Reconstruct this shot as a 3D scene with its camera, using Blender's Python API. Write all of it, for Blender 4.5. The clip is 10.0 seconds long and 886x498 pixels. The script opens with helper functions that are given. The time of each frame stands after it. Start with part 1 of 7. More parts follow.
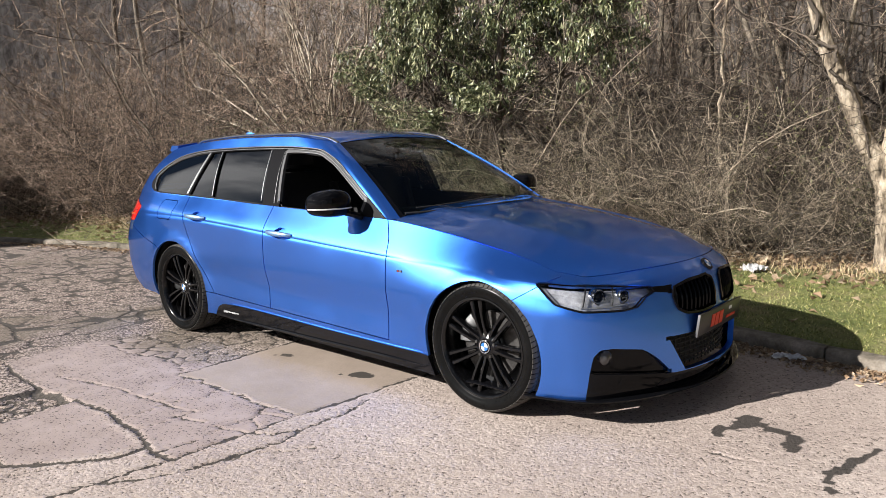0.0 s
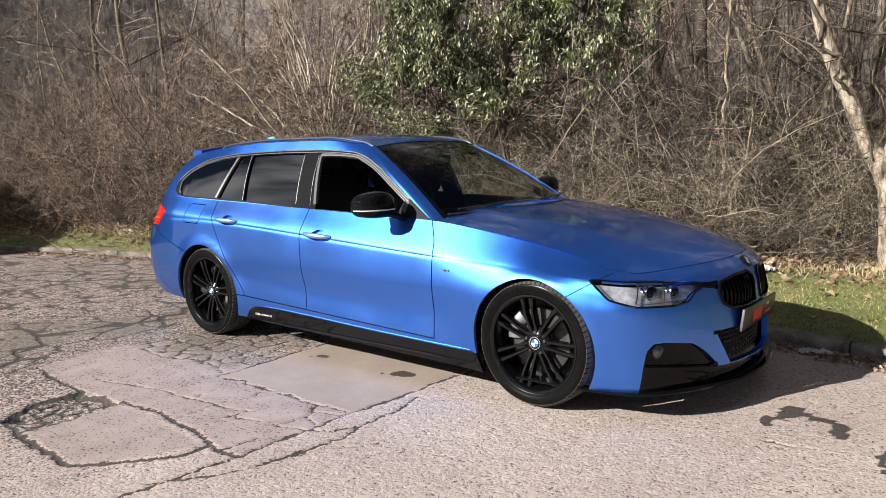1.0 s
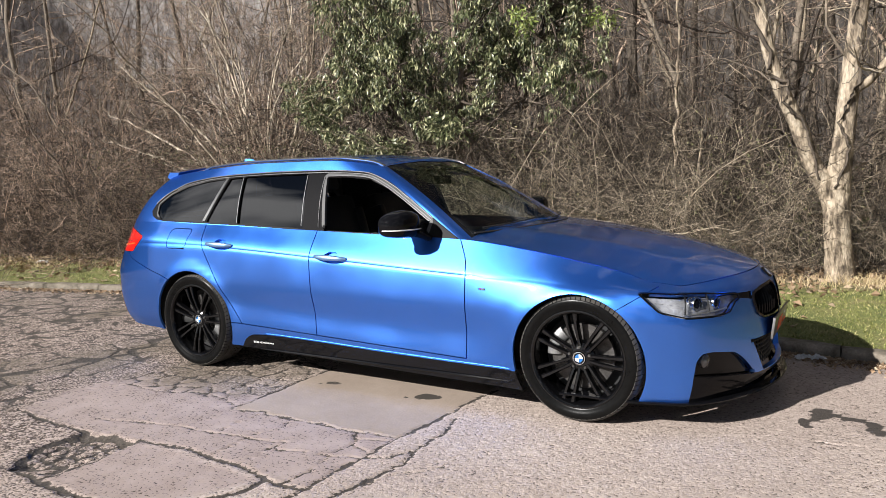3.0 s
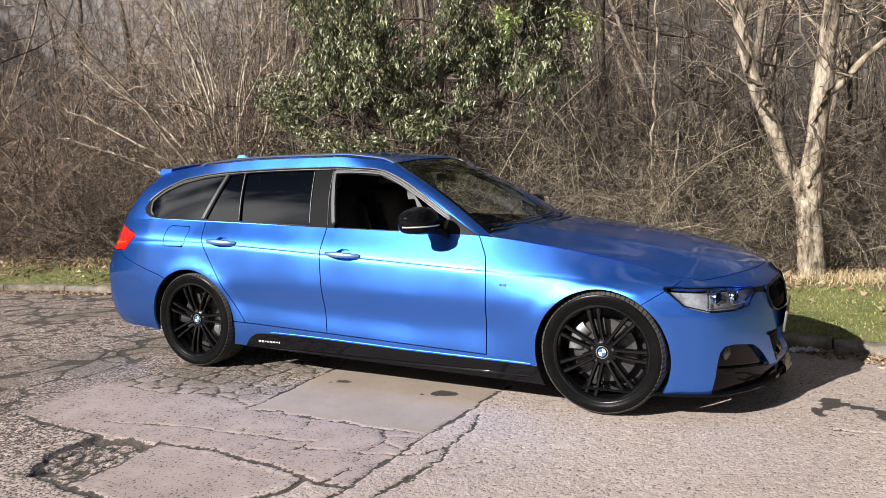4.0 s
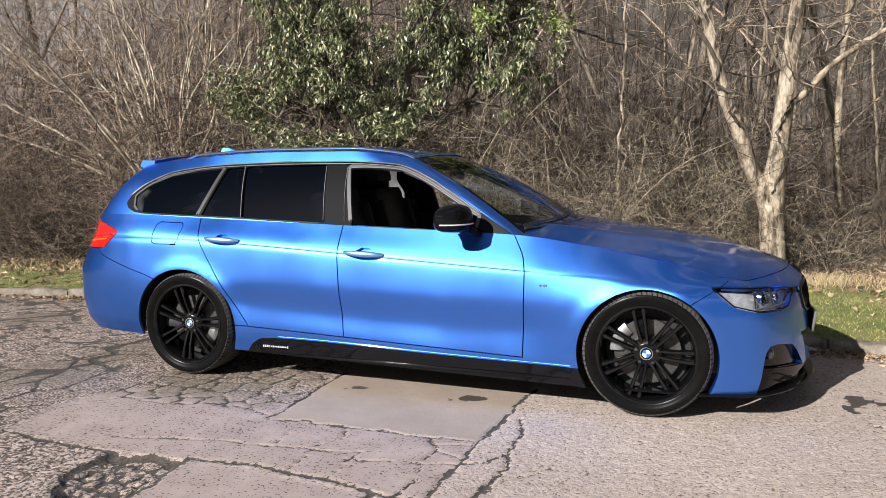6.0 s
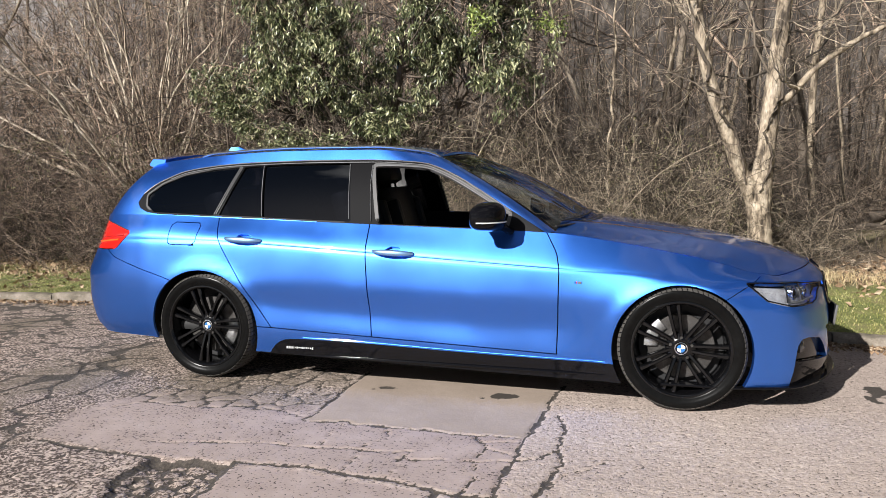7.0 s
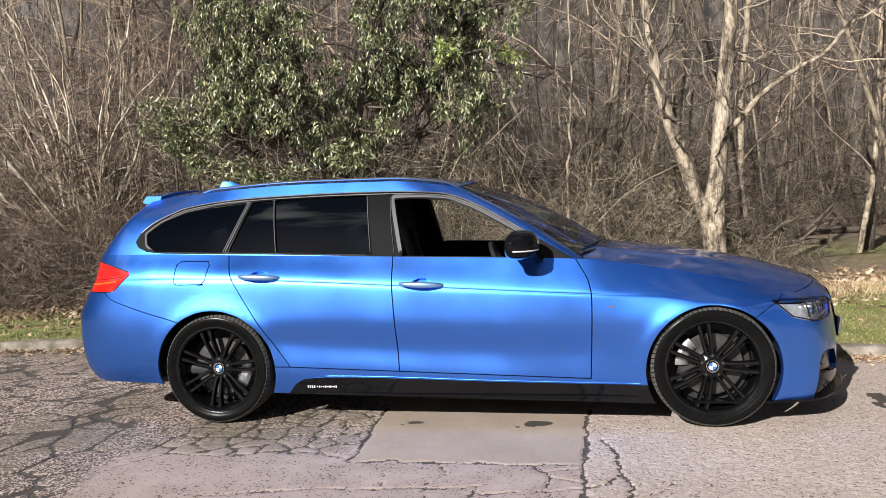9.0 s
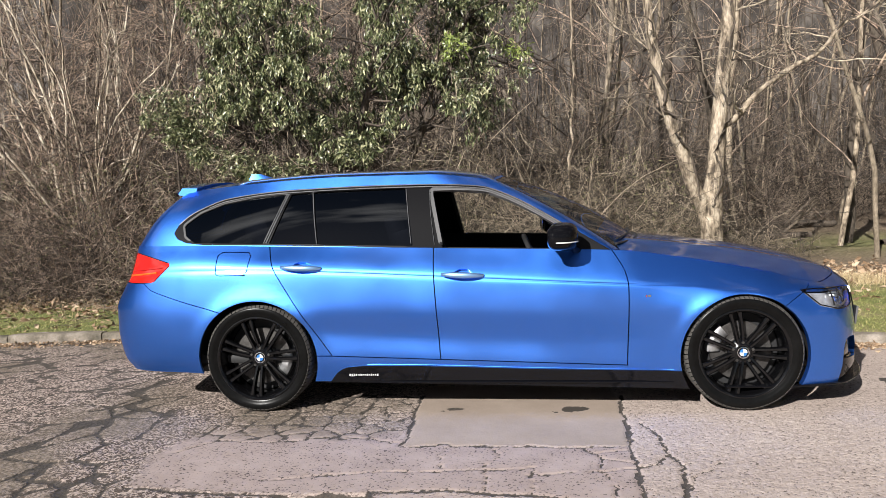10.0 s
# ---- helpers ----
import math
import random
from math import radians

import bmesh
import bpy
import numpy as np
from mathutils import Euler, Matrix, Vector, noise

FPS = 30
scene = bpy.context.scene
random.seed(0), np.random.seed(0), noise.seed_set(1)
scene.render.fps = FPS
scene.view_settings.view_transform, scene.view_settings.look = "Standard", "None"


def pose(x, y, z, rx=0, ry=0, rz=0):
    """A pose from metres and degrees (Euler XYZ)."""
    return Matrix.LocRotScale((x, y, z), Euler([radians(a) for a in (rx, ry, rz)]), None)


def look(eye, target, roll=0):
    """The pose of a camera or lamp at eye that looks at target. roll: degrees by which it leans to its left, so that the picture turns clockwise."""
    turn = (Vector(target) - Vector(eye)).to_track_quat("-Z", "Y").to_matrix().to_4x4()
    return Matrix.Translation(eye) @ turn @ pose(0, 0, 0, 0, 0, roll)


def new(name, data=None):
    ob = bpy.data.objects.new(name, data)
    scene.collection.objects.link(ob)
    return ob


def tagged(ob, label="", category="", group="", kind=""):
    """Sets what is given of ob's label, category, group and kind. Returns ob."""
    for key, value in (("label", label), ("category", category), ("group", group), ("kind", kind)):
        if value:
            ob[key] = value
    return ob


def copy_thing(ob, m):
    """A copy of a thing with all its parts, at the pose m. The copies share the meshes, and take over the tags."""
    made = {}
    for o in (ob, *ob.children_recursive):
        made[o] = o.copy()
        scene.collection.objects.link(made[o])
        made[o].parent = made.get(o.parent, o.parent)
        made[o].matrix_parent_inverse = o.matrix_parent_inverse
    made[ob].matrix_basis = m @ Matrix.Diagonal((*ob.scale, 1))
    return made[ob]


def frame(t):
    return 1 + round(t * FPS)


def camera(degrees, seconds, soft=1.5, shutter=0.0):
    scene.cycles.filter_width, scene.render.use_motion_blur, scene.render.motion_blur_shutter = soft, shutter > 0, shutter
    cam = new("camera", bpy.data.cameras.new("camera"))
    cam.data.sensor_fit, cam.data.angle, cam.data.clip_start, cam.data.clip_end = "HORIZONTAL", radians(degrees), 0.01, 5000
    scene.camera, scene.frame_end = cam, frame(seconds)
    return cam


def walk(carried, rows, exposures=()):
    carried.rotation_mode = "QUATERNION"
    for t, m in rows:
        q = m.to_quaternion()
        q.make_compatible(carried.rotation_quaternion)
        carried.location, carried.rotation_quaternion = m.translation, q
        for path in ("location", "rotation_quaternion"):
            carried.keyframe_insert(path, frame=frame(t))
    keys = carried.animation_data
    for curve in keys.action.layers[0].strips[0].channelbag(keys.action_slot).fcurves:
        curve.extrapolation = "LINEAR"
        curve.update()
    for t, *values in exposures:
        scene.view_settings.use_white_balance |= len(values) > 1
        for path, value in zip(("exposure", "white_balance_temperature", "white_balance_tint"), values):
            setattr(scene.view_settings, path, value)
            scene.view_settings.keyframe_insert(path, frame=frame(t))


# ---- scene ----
cam = camera(61.4, 10.0, soft=0.7)
PATH = [
    (0, (3.619, -3.669, 1.332), (2.316, -2.178, 1.049), -1.6),
    (0.5, (3.487, -3.86, 1.312), (2.209, -2.346, 1.038), -1.5),
    (1, (3.381, -3.99, 1.31), (2.13, -2.452, 1.047), -1.7),
    (1.5, (3.207, -4.01, 1.308), (2.001, -2.433, 1.066), -1.8),
    (2, (3.046, -4.174, 1.294), (1.895, -2.553, 1.075), -1.9),
    (2.5, (2.914, -4.37, 1.3), (1.823, -2.707, 1.093), -1.9),
    (3, (2.747, -4.39, 1.289), (1.723, -2.684, 1.087), -2.0),
    (4.5, (2.191, -4.657, 1.275), (1.356, -2.852, 1.067), -1.4),
    (5, (1.996, -4.611, 1.265), (1.217, -2.781, 1.057), -1.1),
    (5.5, (1.851, -4.652, 1.26), (1.131, -2.797, 1.058), -0.8),
    (7, (1.272, -4.841, 1.237), (0.723, -2.928, 1.04), -0.7),
    (7.5, (1.093, -4.909, 1.242), (0.604, -2.979, 1.056), -1.0),
    (8, (0.898, -5.004, 1.247), (0.473, -3.057, 1.08), -1.5),
    (8.5, (0.749, -4.983, 1.242), (0.391, -3.02, 1.099), -1.9),
    (9, (0.609, -4.964, 1.264), (0.302, -2.992, 1.136), -2.2),
    (9.5, (0.403, -5.056, 1.274), (0.146, -3.077, 1.139), -2.1),
    (10, (0.214, -5.136, 1.274), (-0.01, -3.154, 1.126), -2.0),
]
walk(cam, [(t, look(eye, target, roll)) for t, eye, target, roll in PATH], exposures=[(0, 0.95), (2, 0.90), (5, 0.82), (8, 0.79), (10, 0.80)])

# ---- world, sun, exposure ----
SUN_DIR = Vector((0.80, 1.64, -1.0)).normalized()      # the way the sunlight travels
world = bpy.data.worlds.new("world")
scene.world = world
world.use_nodes = True
wn, wl = world.node_tree.nodes, world.node_tree.links
sky = wn.new("ShaderNodeTexSky")
sky.sky_type, sky.sun_disc = "NISHITA", False
sky.sun_elevation = math.asin(-SUN_DIR.z)
sky.sun_rotation = math.atan2(-SUN_DIR.x, -SUN_DIR.y)
sky.air_density, sky.dust_density, sky.ozone_density = 0.75, 0.3, 1.0
wc = wn.new("ShaderNodeTexCoord")
wm = wn.new("ShaderNodeMapping")
wm.inputs["Scale"].default_value = (1.0, 1.0, 2.6)
wm.inputs["Location"].default_value = (16.624, 0.118, 14.222)
wz = wn.new("ShaderNodeTexNoise")
wz.inputs["Scale"].default_value, wz.inputs["Detail"].default_value = 2.3, 7.0
wr = wn.new("ShaderNodeValToRGB")
wr.color_ramp.elements[0].position, wr.color_ramp.elements[1].position = 0.54, 0.69
wx = wn.new("ShaderNodeMixRGB")
wx.inputs[2].default_value = (34.0, 34.2, 34.8, 1)
wl.new(wc.outputs["Generated"], wm.inputs[0])
wl.new(wm.outputs[0], wz.inputs["Vector"])
wl.new(wz.outputs["Fac"], wr.inputs[0])
wl.new(wr.outputs[0], wx.inputs[0])
wl.new(sky.outputs[0], wx.inputs[1])
wl.new(wx.outputs[0], wn["Background"].inputs[0])
wn["Background"].inputs[1].default_value = 0.020
sun = new("sun", bpy.data.lights.new("sun", "SUN"))
sun.data.energy, sun.data.angle, sun.data.color = 5.0, radians(0.53), (1.0, 0.968, 0.925)
sun.matrix_world = look((-6, -10, 9), Vector((-6, -10, 9)) + SUN_DIR)

# ---- materials ----
def material(name, colour, rough=0.6, metal=0.0, coat=0.0, spec=0.5):
    m = bpy.data.materials.new(name)
    m.use_nodes = True
    b = m.node_tree.nodes["Principled BSDF"]
    b.inputs["Base Color"].default_value = (*colour, 1)
    b.inputs["Roughness"].default_value = rough
    b.inputs["Metallic"].default_value = metal
    b.inputs["Coat Weight"].default_value = coat
    b.inputs["Coat Roughness"].default_value = 0.03
    b.inputs["Specular IOR Level"].default_value = spec
    return m


def nodes_of(m):
    t = m.node_tree
    return t.nodes, t.links, t.nodes["Principled BSDF"]


def noise_node(m, scale, detail=4.0, rough=0.6, coord="Object", stretch=(1, 1, 1)):
    n, l, _ = nodes_of(m)
    c, p, t = n.new("ShaderNodeTexCoord"), n.new("ShaderNodeMapping"), n.new("ShaderNodeTexNoise")
    p.inputs["Scale"].default_value = stretch
    t.inputs["Scale"].default_value, t.inputs["Detail"].default_value, t.inputs["Roughness"].default_value = scale, detail, rough
    l.new(c.outputs[coord], p.inputs[0])
    l.new(p.outputs[0], t.inputs["Vector"])
    return t.outputs["Fac"]


def ramp(m, value, stops):
    n, l, _ = nodes_of(m)
    r = n.new("ShaderNodeValToRGB")
    e = r.color_ramp.elements
    while len(e) < len(stops):
        e.new(0.5)
    for k, (p, c) in zip(e, stops):
        k.position, k.color = p, (*c, 1)
    l.new(value, r.inputs[0])
    return r.outputs[0]


def mix(m, fac, a, b, kind="MIX"):
    n, l, _ = nodes_of(m)
    x = n.new("ShaderNodeMixRGB")
    x.blend_type = kind
    for i, v in enumerate((fac, a, b)):
        if isinstance(v, (int, float)):
            x.inputs[i].default_value = v if i == 0 else (v, v, v, 1)
        elif isinstance(v, tuple):
            x.inputs[i].default_value = (*v, 1)
        else:
            l.new(v, x.inputs[i])
    return x.outputs[0]


def bump(m, height, strength=0.3, distance=0.01):
    n, l, b = nodes_of(m)
    u = n.new("ShaderNodeBump")
    u.inputs["Strength"].default_value, u.inputs["Distance"].default_value = strength, distance
    l.new(height, u.inputs["Height"])
    l.new(u.outputs[0], b.inputs["Normal"])


def feed(m, socket, value):
    n, l, b = nodes_of(m)
    l.new(value, b.inputs[socket])


def flecked(name, stops, scale, rough=0.8, bump_strength=0.3, bump_distance=0.01, fine=None, coat=0.0, metal=0.0, stretch=(1, 1, 1)):
    """A two-scale surface: blotches of the given colours, a finer grain and a bump."""
    m = material(name, stops[0][1], rough, metal, coat)
    big = noise_node(m, scale, 5.0, 0.65, stretch=stretch)
    col = ramp(m, big, stops)
    grain = noise_node(m, fine or scale * 9, 3.0, stretch=stretch)
    col = mix(m, 0.55, col, ramp(m, grain, [(0.3, (0.6, 0.6, 0.6)), (0.7, (1.25, 1.25, 1.25))]), "MULTIPLY")
    feed(m, "Base Color", col)
    bump(m, grain, bump_strength, bump_distance)
    return m


def paint_material():
    """Metallic blue paint: blue pigment and aligned flakes under a clear coat, with faint dust and orange peel."""
    m = bpy.data.materials.new("blue_paint")
    m.use_nodes = True
    n, l = m.node_tree.nodes, m.node_tree.links
    n.remove(n["Principled BSDF"])

    def node(kind, **sockets):
        k = n.new(kind)
        for name, v in sockets.items():
            k.inputs[name.replace("_", " ")].default_value = v
        return k

    def noise_of(scale, detail):
        c, t = n.new("ShaderNodeTexCoord"), node("ShaderNodeTexNoise", Scale=scale, Detail=detail)
        l.new(c.outputs["Object"], t.inputs["Vector"])
        return t.outputs["Fac"]

    def ramp_of(value, a, b, lo=0.3, hi=0.7):
        r = n.new("ShaderNodeValToRGB")
        for e, p, c in zip(r.color_ramp.elements, (lo, hi), (a, b)):
            e.position, e.color = p, (*c, 1)
        l.new(value, r.inputs[0])
        return r.outputs[0]
    grain = noise_of(900.0, 1.0)
    dust = noise_of(3.0, 5.0)
    pigment = node("ShaderNodeBsdfDiffuse")
    l.new(ramp_of(grain, (0.020, 0.085, 0.36), (0.030, 0.115, 0.48)), pigment.inputs["Color"])
    flake = node("ShaderNodeBsdfGlossy")
    flake.distribution = "BECKMANN"
    l.new(ramp_of(grain, (0.044, 0.190, 0.74), (0.073, 0.273, 0.93)), flake.inputs["Color"])
    l.new(ramp_of(dust, (0.42,) * 3, (0.48,) * 3, 0.3, 0.75), flake.inputs["Roughness"])
    base = node("ShaderNodeMixShader", Fac=0.84)
    l.new(pigment.outputs[0], base.inputs[1])
    l.new(flake.outputs[0], base.inputs[2])
    clear = node("ShaderNodeBsdfGlossy", Roughness=0.045)
    clear.inputs["Color"].default_value = (0.9, 0.9, 0.92, 1)
    peel = node("ShaderNodeBump", Strength=0.04, Distance=0.002)
    l.new(noise_of(120.0, 2.0), peel.inputs["Height"])
    l.new(peel.outputs[0], clear.inputs["Normal"])
    edge = node("ShaderNodeFresnel", IOR=1.5)
    coat = n.new("ShaderNodeMixShader")
    l.new(edge.outputs[0], coat.inputs[0])
    l.new(base.outputs[0], coat.inputs[1])
    l.new(clear.outputs[0], coat.inputs[2])
    l.new(coat.outputs[0], n["Material Output"].inputs[0])
    return m


def glass_material(name, tint, rough=0.0, ior=1.55):
    m = bpy.data.materials.new(name)
    m.use_nodes = True
    n, l = m.node_tree.nodes, m.node_tree.links
    n.remove(n["Principled BSDF"])
    t, g, f, x = n.new("ShaderNodeBsdfTransparent"), n.new("ShaderNodeBsdfGlossy"), n.new("ShaderNodeFresnel"), n.new("ShaderNodeMixShader")
    t.inputs[0].default_value = (*tint, 1)
    g.inputs["Roughness"].default_value = rough
    f.inputs["IOR"].default_value = ior
    l.new(f.outputs[0], x.inputs[0])
    l.new(t.outputs[0], x.inputs[1])
    l.new(g.outputs[0], x.inputs[2])
    l.new(x.outputs[0], n["Material Output"].inputs[0])
    return m


PAINT = paint_material()
GLOSS_BLACK = material("gloss_black", (0.004, 0.004, 0.005), 0.05, 0.0, 0.0, 0.16)
MATT_BLACK = material("matt_black", (0.008, 0.008, 0.009), 0.7)
TRIM_BLACK = material("trim_black", (0.008, 0.008, 0.009), 0.5, 0.0, 0.0, 0.1)
FRAME_GREY = material("frame_satin", (0.085, 0.085, 0.087), 0.5, 0.0, 0.0, 0.2)
STRIP = material("trim_strip_satin", (0.16, 0.16, 0.165), 0.46, 0.6)
RAIL = material("rail_gloss", (0.16, 0.16, 0.165), 0.24, 0.7, 0.6)
HANDLE = material("handle_silver_blue", (0.33, 0.56, 0.90), 0.36, 0.9, 0.5)
PILLAR = material("pillar_black", (0.004, 0.004, 0.005), 0.55, 0.0, 0.0, 0.06)
SKIRT_GLOSS = material("skirt_gloss", (0.003, 0.003, 0.004), 0.07, 0.0, 0.0, 0.32)
RUBBER = flecked("tyre_rubber", [(0.3, (0.003, 0.003, 0.003)), (0.7, (0.006, 0.006, 0.006))], 6.0, 0.24, 0.15, 0.002)
TREAD = flecked("tread_rubber", [(0.3, (0.035, 0.033, 0.030)), (0.7, (0.085, 0.078, 0.07))], 14.0, 0.85, 0.3, 0.003)
RIM_BLACK = material("rim_black", (0.003, 0.003, 0.0035), 0.16, 0.0, 0.0, 0.4)
CHROME = material("chrome", (0.75, 0.76, 0.78), 0.12, 1.0)
ALLOY = flecked("brushed_alloy", [(0.3, (0.22, 0.22, 0.225)), (0.7, (0.42, 0.42, 0.42))], 30.0, 0.5, 0.1, 0.001, metal=0.9)
CAST_IRON = flecked("cast_iron", [(0.3, (0.035, 0.032, 0.03)), (0.7, (0.11, 0.104, 0.10))], 20.0, 0.5, 0.2, 0.002, metal=0.7)
LAMP_GLASS = glass_material("lamp_glass", (0.93, 0.94, 0.95))
WINDOW = glass_material("window_glass", (0.48, 0.53, 0.49))
PRIVACY = glass_material("privacy_glass", (0.018, 0.02, 0.028), 0.0, 1.95)
RED_LENS = material("red_lens", (0.62, 0.012, 0.008), 0.15, 0.0, 0.8)
RED_DARK = material("red_lens_dark", (0.30, 0.006, 0.006), 0.18, 0.0, 0.8)
AMBER = material("amber_lens", (0.75, 0.10, 0.01), 0.18, 0.0, 0.8)
LEATHER = flecked("black_leather", [(0.3, (0.010, 0.010, 0.011)), (0.7, (0.022, 0.021, 0.021))], 8.0, 0.5, 0.25, 0.002, fine=220)
CABIN = flecked("cabin_plastic", [(0.3, (0.010, 0.010, 0.011)), (0.7, (0.018, 0.018, 0.018))], 10.0, 0.65, 0.2, 0.001, fine=300)
PLATE_GREY = material("plate_backing", (0.022, 0.022, 0.024), 0.3, 0.0, 0.0, 0.3)
RED_PRINT = material("red_print", (0.60, 0.035, 0.015), 0.4)
WHITE_PRINT = material("white_print", (0.8, 0.8, 0.8), 0.4)
PALE_PRINT = material("pale_print", (0.5, 0.5, 0.5), 0.4)
BLUE_PRINT = material("blue_print", (0.02, 0.13, 0.36), 0.3)
LAMP_BOWL = flecked("lamp_bowl_satin", [(0.3, (0.20, 0.20, 0.21)), (0.52, (0.40, 0.40, 0.42)), (0.68, (0.62, 0.62, 0.64))], 7.0, 0.22, 0.05, 0.001, metal=0.55)
HEADLINER = flecked("headliner_cloth", [(0.3, (0.03, 0.03, 0.032)), (0.7, (0.05, 0.05, 0.05))], 12.0, 0.9, 0.2, 0.001, fine=300)
nodes_of(RUBBER)[2].inputs["Specular IOR Level"].default_value = 0.10

# ---- building kit ----
def part(name, bm, mat, parent=None, label="", smooth=True, normals=None):
    """Links a bmesh as one mesh object under a thing or a part."""
    bmesh.ops.recalc_face_normals(bm, faces=bm.faces[:]) if normals is None else None
    me = bpy.data.meshes.new(name)
    bm.to_mesh(me)
    bm.free()
    for m in mat if isinstance(mat, (list, tuple)) else [mat]:
        me.materials.append(m)
    for p in me.polygons:
        p.use_smooth = smooth
    if normals is not None:
        me.normals_split_custom_set_from_vertices(normals)
    elif smooth:
        me.set_sharp_from_angle(angle=radians(38))
    ob = new(name, me)
    ob.parent = parent
    if label:
        ob["label"] = label
    return ob


def thing(name, label, category, group="", kind="", at=None):
    ob = new(name)
    ob.empty_display_size = 0.2
    if at is not None:
        ob.matrix_basis = at
    return tagged(ob, label, category, group, kind)


def box(bm, x0, x1, y0, y1, z0, z1, bevel=0.0, m=None):
    r = bmesh.ops.create_cube(bm, size=1)
    vs = r["verts"]
    for v in vs:
        v.co = Vector(((x0 + x1) / 2 + v.co.x * (x1 - x0), (y0 + y1) / 2 + v.co.y * (y1 - y0), (z0 + z1) / 2 + v.co.z * (z1 - z0)))
    if bevel:
        es = list({e for v in vs for e in v.link_edges})
        r = bmesh.ops.bevel(bm, geom=es, offset=bevel, segments=2, affect="EDGES", profile=0.6)
        vs = list({v for f in r["faces"] for v in f.verts} | {v for v in vs if v.is_valid})
    if m is not None:
        bmesh.ops.transform(bm, matrix=m, verts=[v for v in vs if v.is_valid])
    return vs


def lathe(bm, profile, n=64, axis="y", closed=False, mat=0):
    """Turns (r, h) points round an axis through the origin; h runs along it."""
    rings = []
    for i in range(n):
        a = 2 * math.pi * i / n
        ring = []
        for r, h in profile:
            c, s = r * math.cos(a), r * math.sin(a)
            ring.append(bm.verts.new((c, h, s) if axis == "y" else (c, s, h)))
        rings.append(ring)
    k = len(profile)
    for i in range(n):
        a, b = rings[i], rings[(i + 1) % n]
        for j in range(k if closed else k - 1):
            q = (a[j], a[(j + 1) % k], b[(j + 1) % k], b[j])
            if len(set(q)) == 4:
                bm.faces.new(q).material_index = mat
    return rings


def sweep(bm, pts, radii, sides=8, flat=1.0, cap=True, up=Vector((0, 0, 1))):
    """A tube along points; flat squashes it along its second axis."""
    pts = [Vector(p) for p in pts]
    rings = []
    for i, p in enumerate(pts):
        d = (pts[min(i + 1, len(pts) - 1)] - pts[max(i - 1, 0)]).normalized()
        a = d.cross(up)
        a = a.normalized() if a.length > 1e-4 else Vector((1, 0, 0))
        b = a.cross(d)
        r = radii[i] if isinstance(radii, (list, tuple)) else radii
        rings.append([bm.verts.new(p + a * r * math.cos(2 * math.pi * k / sides) + b * r * flat * math.sin(2 * math.pi * k / sides)) for k in range(sides)])
    for s, t in zip(rings, rings[1:]):
        for k in range(sides):
            bm.faces.new((s[k], s[(k + 1) % sides], t[(k + 1) % sides], t[k]))
    if cap:
        bm.faces.new(rings[0][::-1])
        bm.faces.new(rings[-1])
    return rings


def curve_at(xs, ys, x):
    """Smooth monotone interpolation through a few keys."""
    n = len(xs)
    if x <= xs[0]:
        return ys[0]
    if x >= xs[-1]:
        return ys[-1]
    i = max(k for k in range(n - 1) if xs[k] <= x)
    d = [(ys[k + 1] - ys[k]) / (xs[k + 1] - xs[k]) for k in range(n - 1)]

    def slope(k):
        if k == 0:
            return d[0]
        if k == n - 1:
            return d[-1]
        return 0.0 if d[k - 1] * d[k] <= 0 else 2 * d[k - 1] * d[k] / (d[k - 1] + d[k])
    h = xs[i + 1] - xs[i]
    t = (x - xs[i]) / h
    return ((1 + 2 * t) * (1 - t) ** 2 * ys[i] + t * (1 - t) ** 2 * h * slope(i)
            + t * t * (3 - 2 * t) * ys[i + 1] + t * t * (t - 1) * h * slope(i + 1))


def sdf(poly, r=0.0):
    """Signed distance to a polygon grown by r with round corners: negative inside."""
    x0, x1 = min(p[0] for p in poly), max(p[0] for p in poly)
    z0, z1 = min(p[1] for p in poly), max(p[1] for p in poly)

    def f(x, z):
        far = max(x0 - x, x - x1, z0 - z, z - z1)
        if far > 0.15:
            return far - r
        best, inside = 1e9, False
        for (ax, az), (bx, bz) in zip(poly, poly[1:] + poly[:1]):
            ex, ez = bx - ax, bz - az
            t = min(1, max(0, ((x - ax) * ex + (z - az) * ez) / (ex * ex + ez * ez)))
            best = min(best, math.hypot(x - ax - t * ex, z - az - t * ez))
            if (az > z) != (bz > z) and x < ax + (z - az) * ex / ez:
                inside = not inside
        return (-best if inside else best) - r
    return f


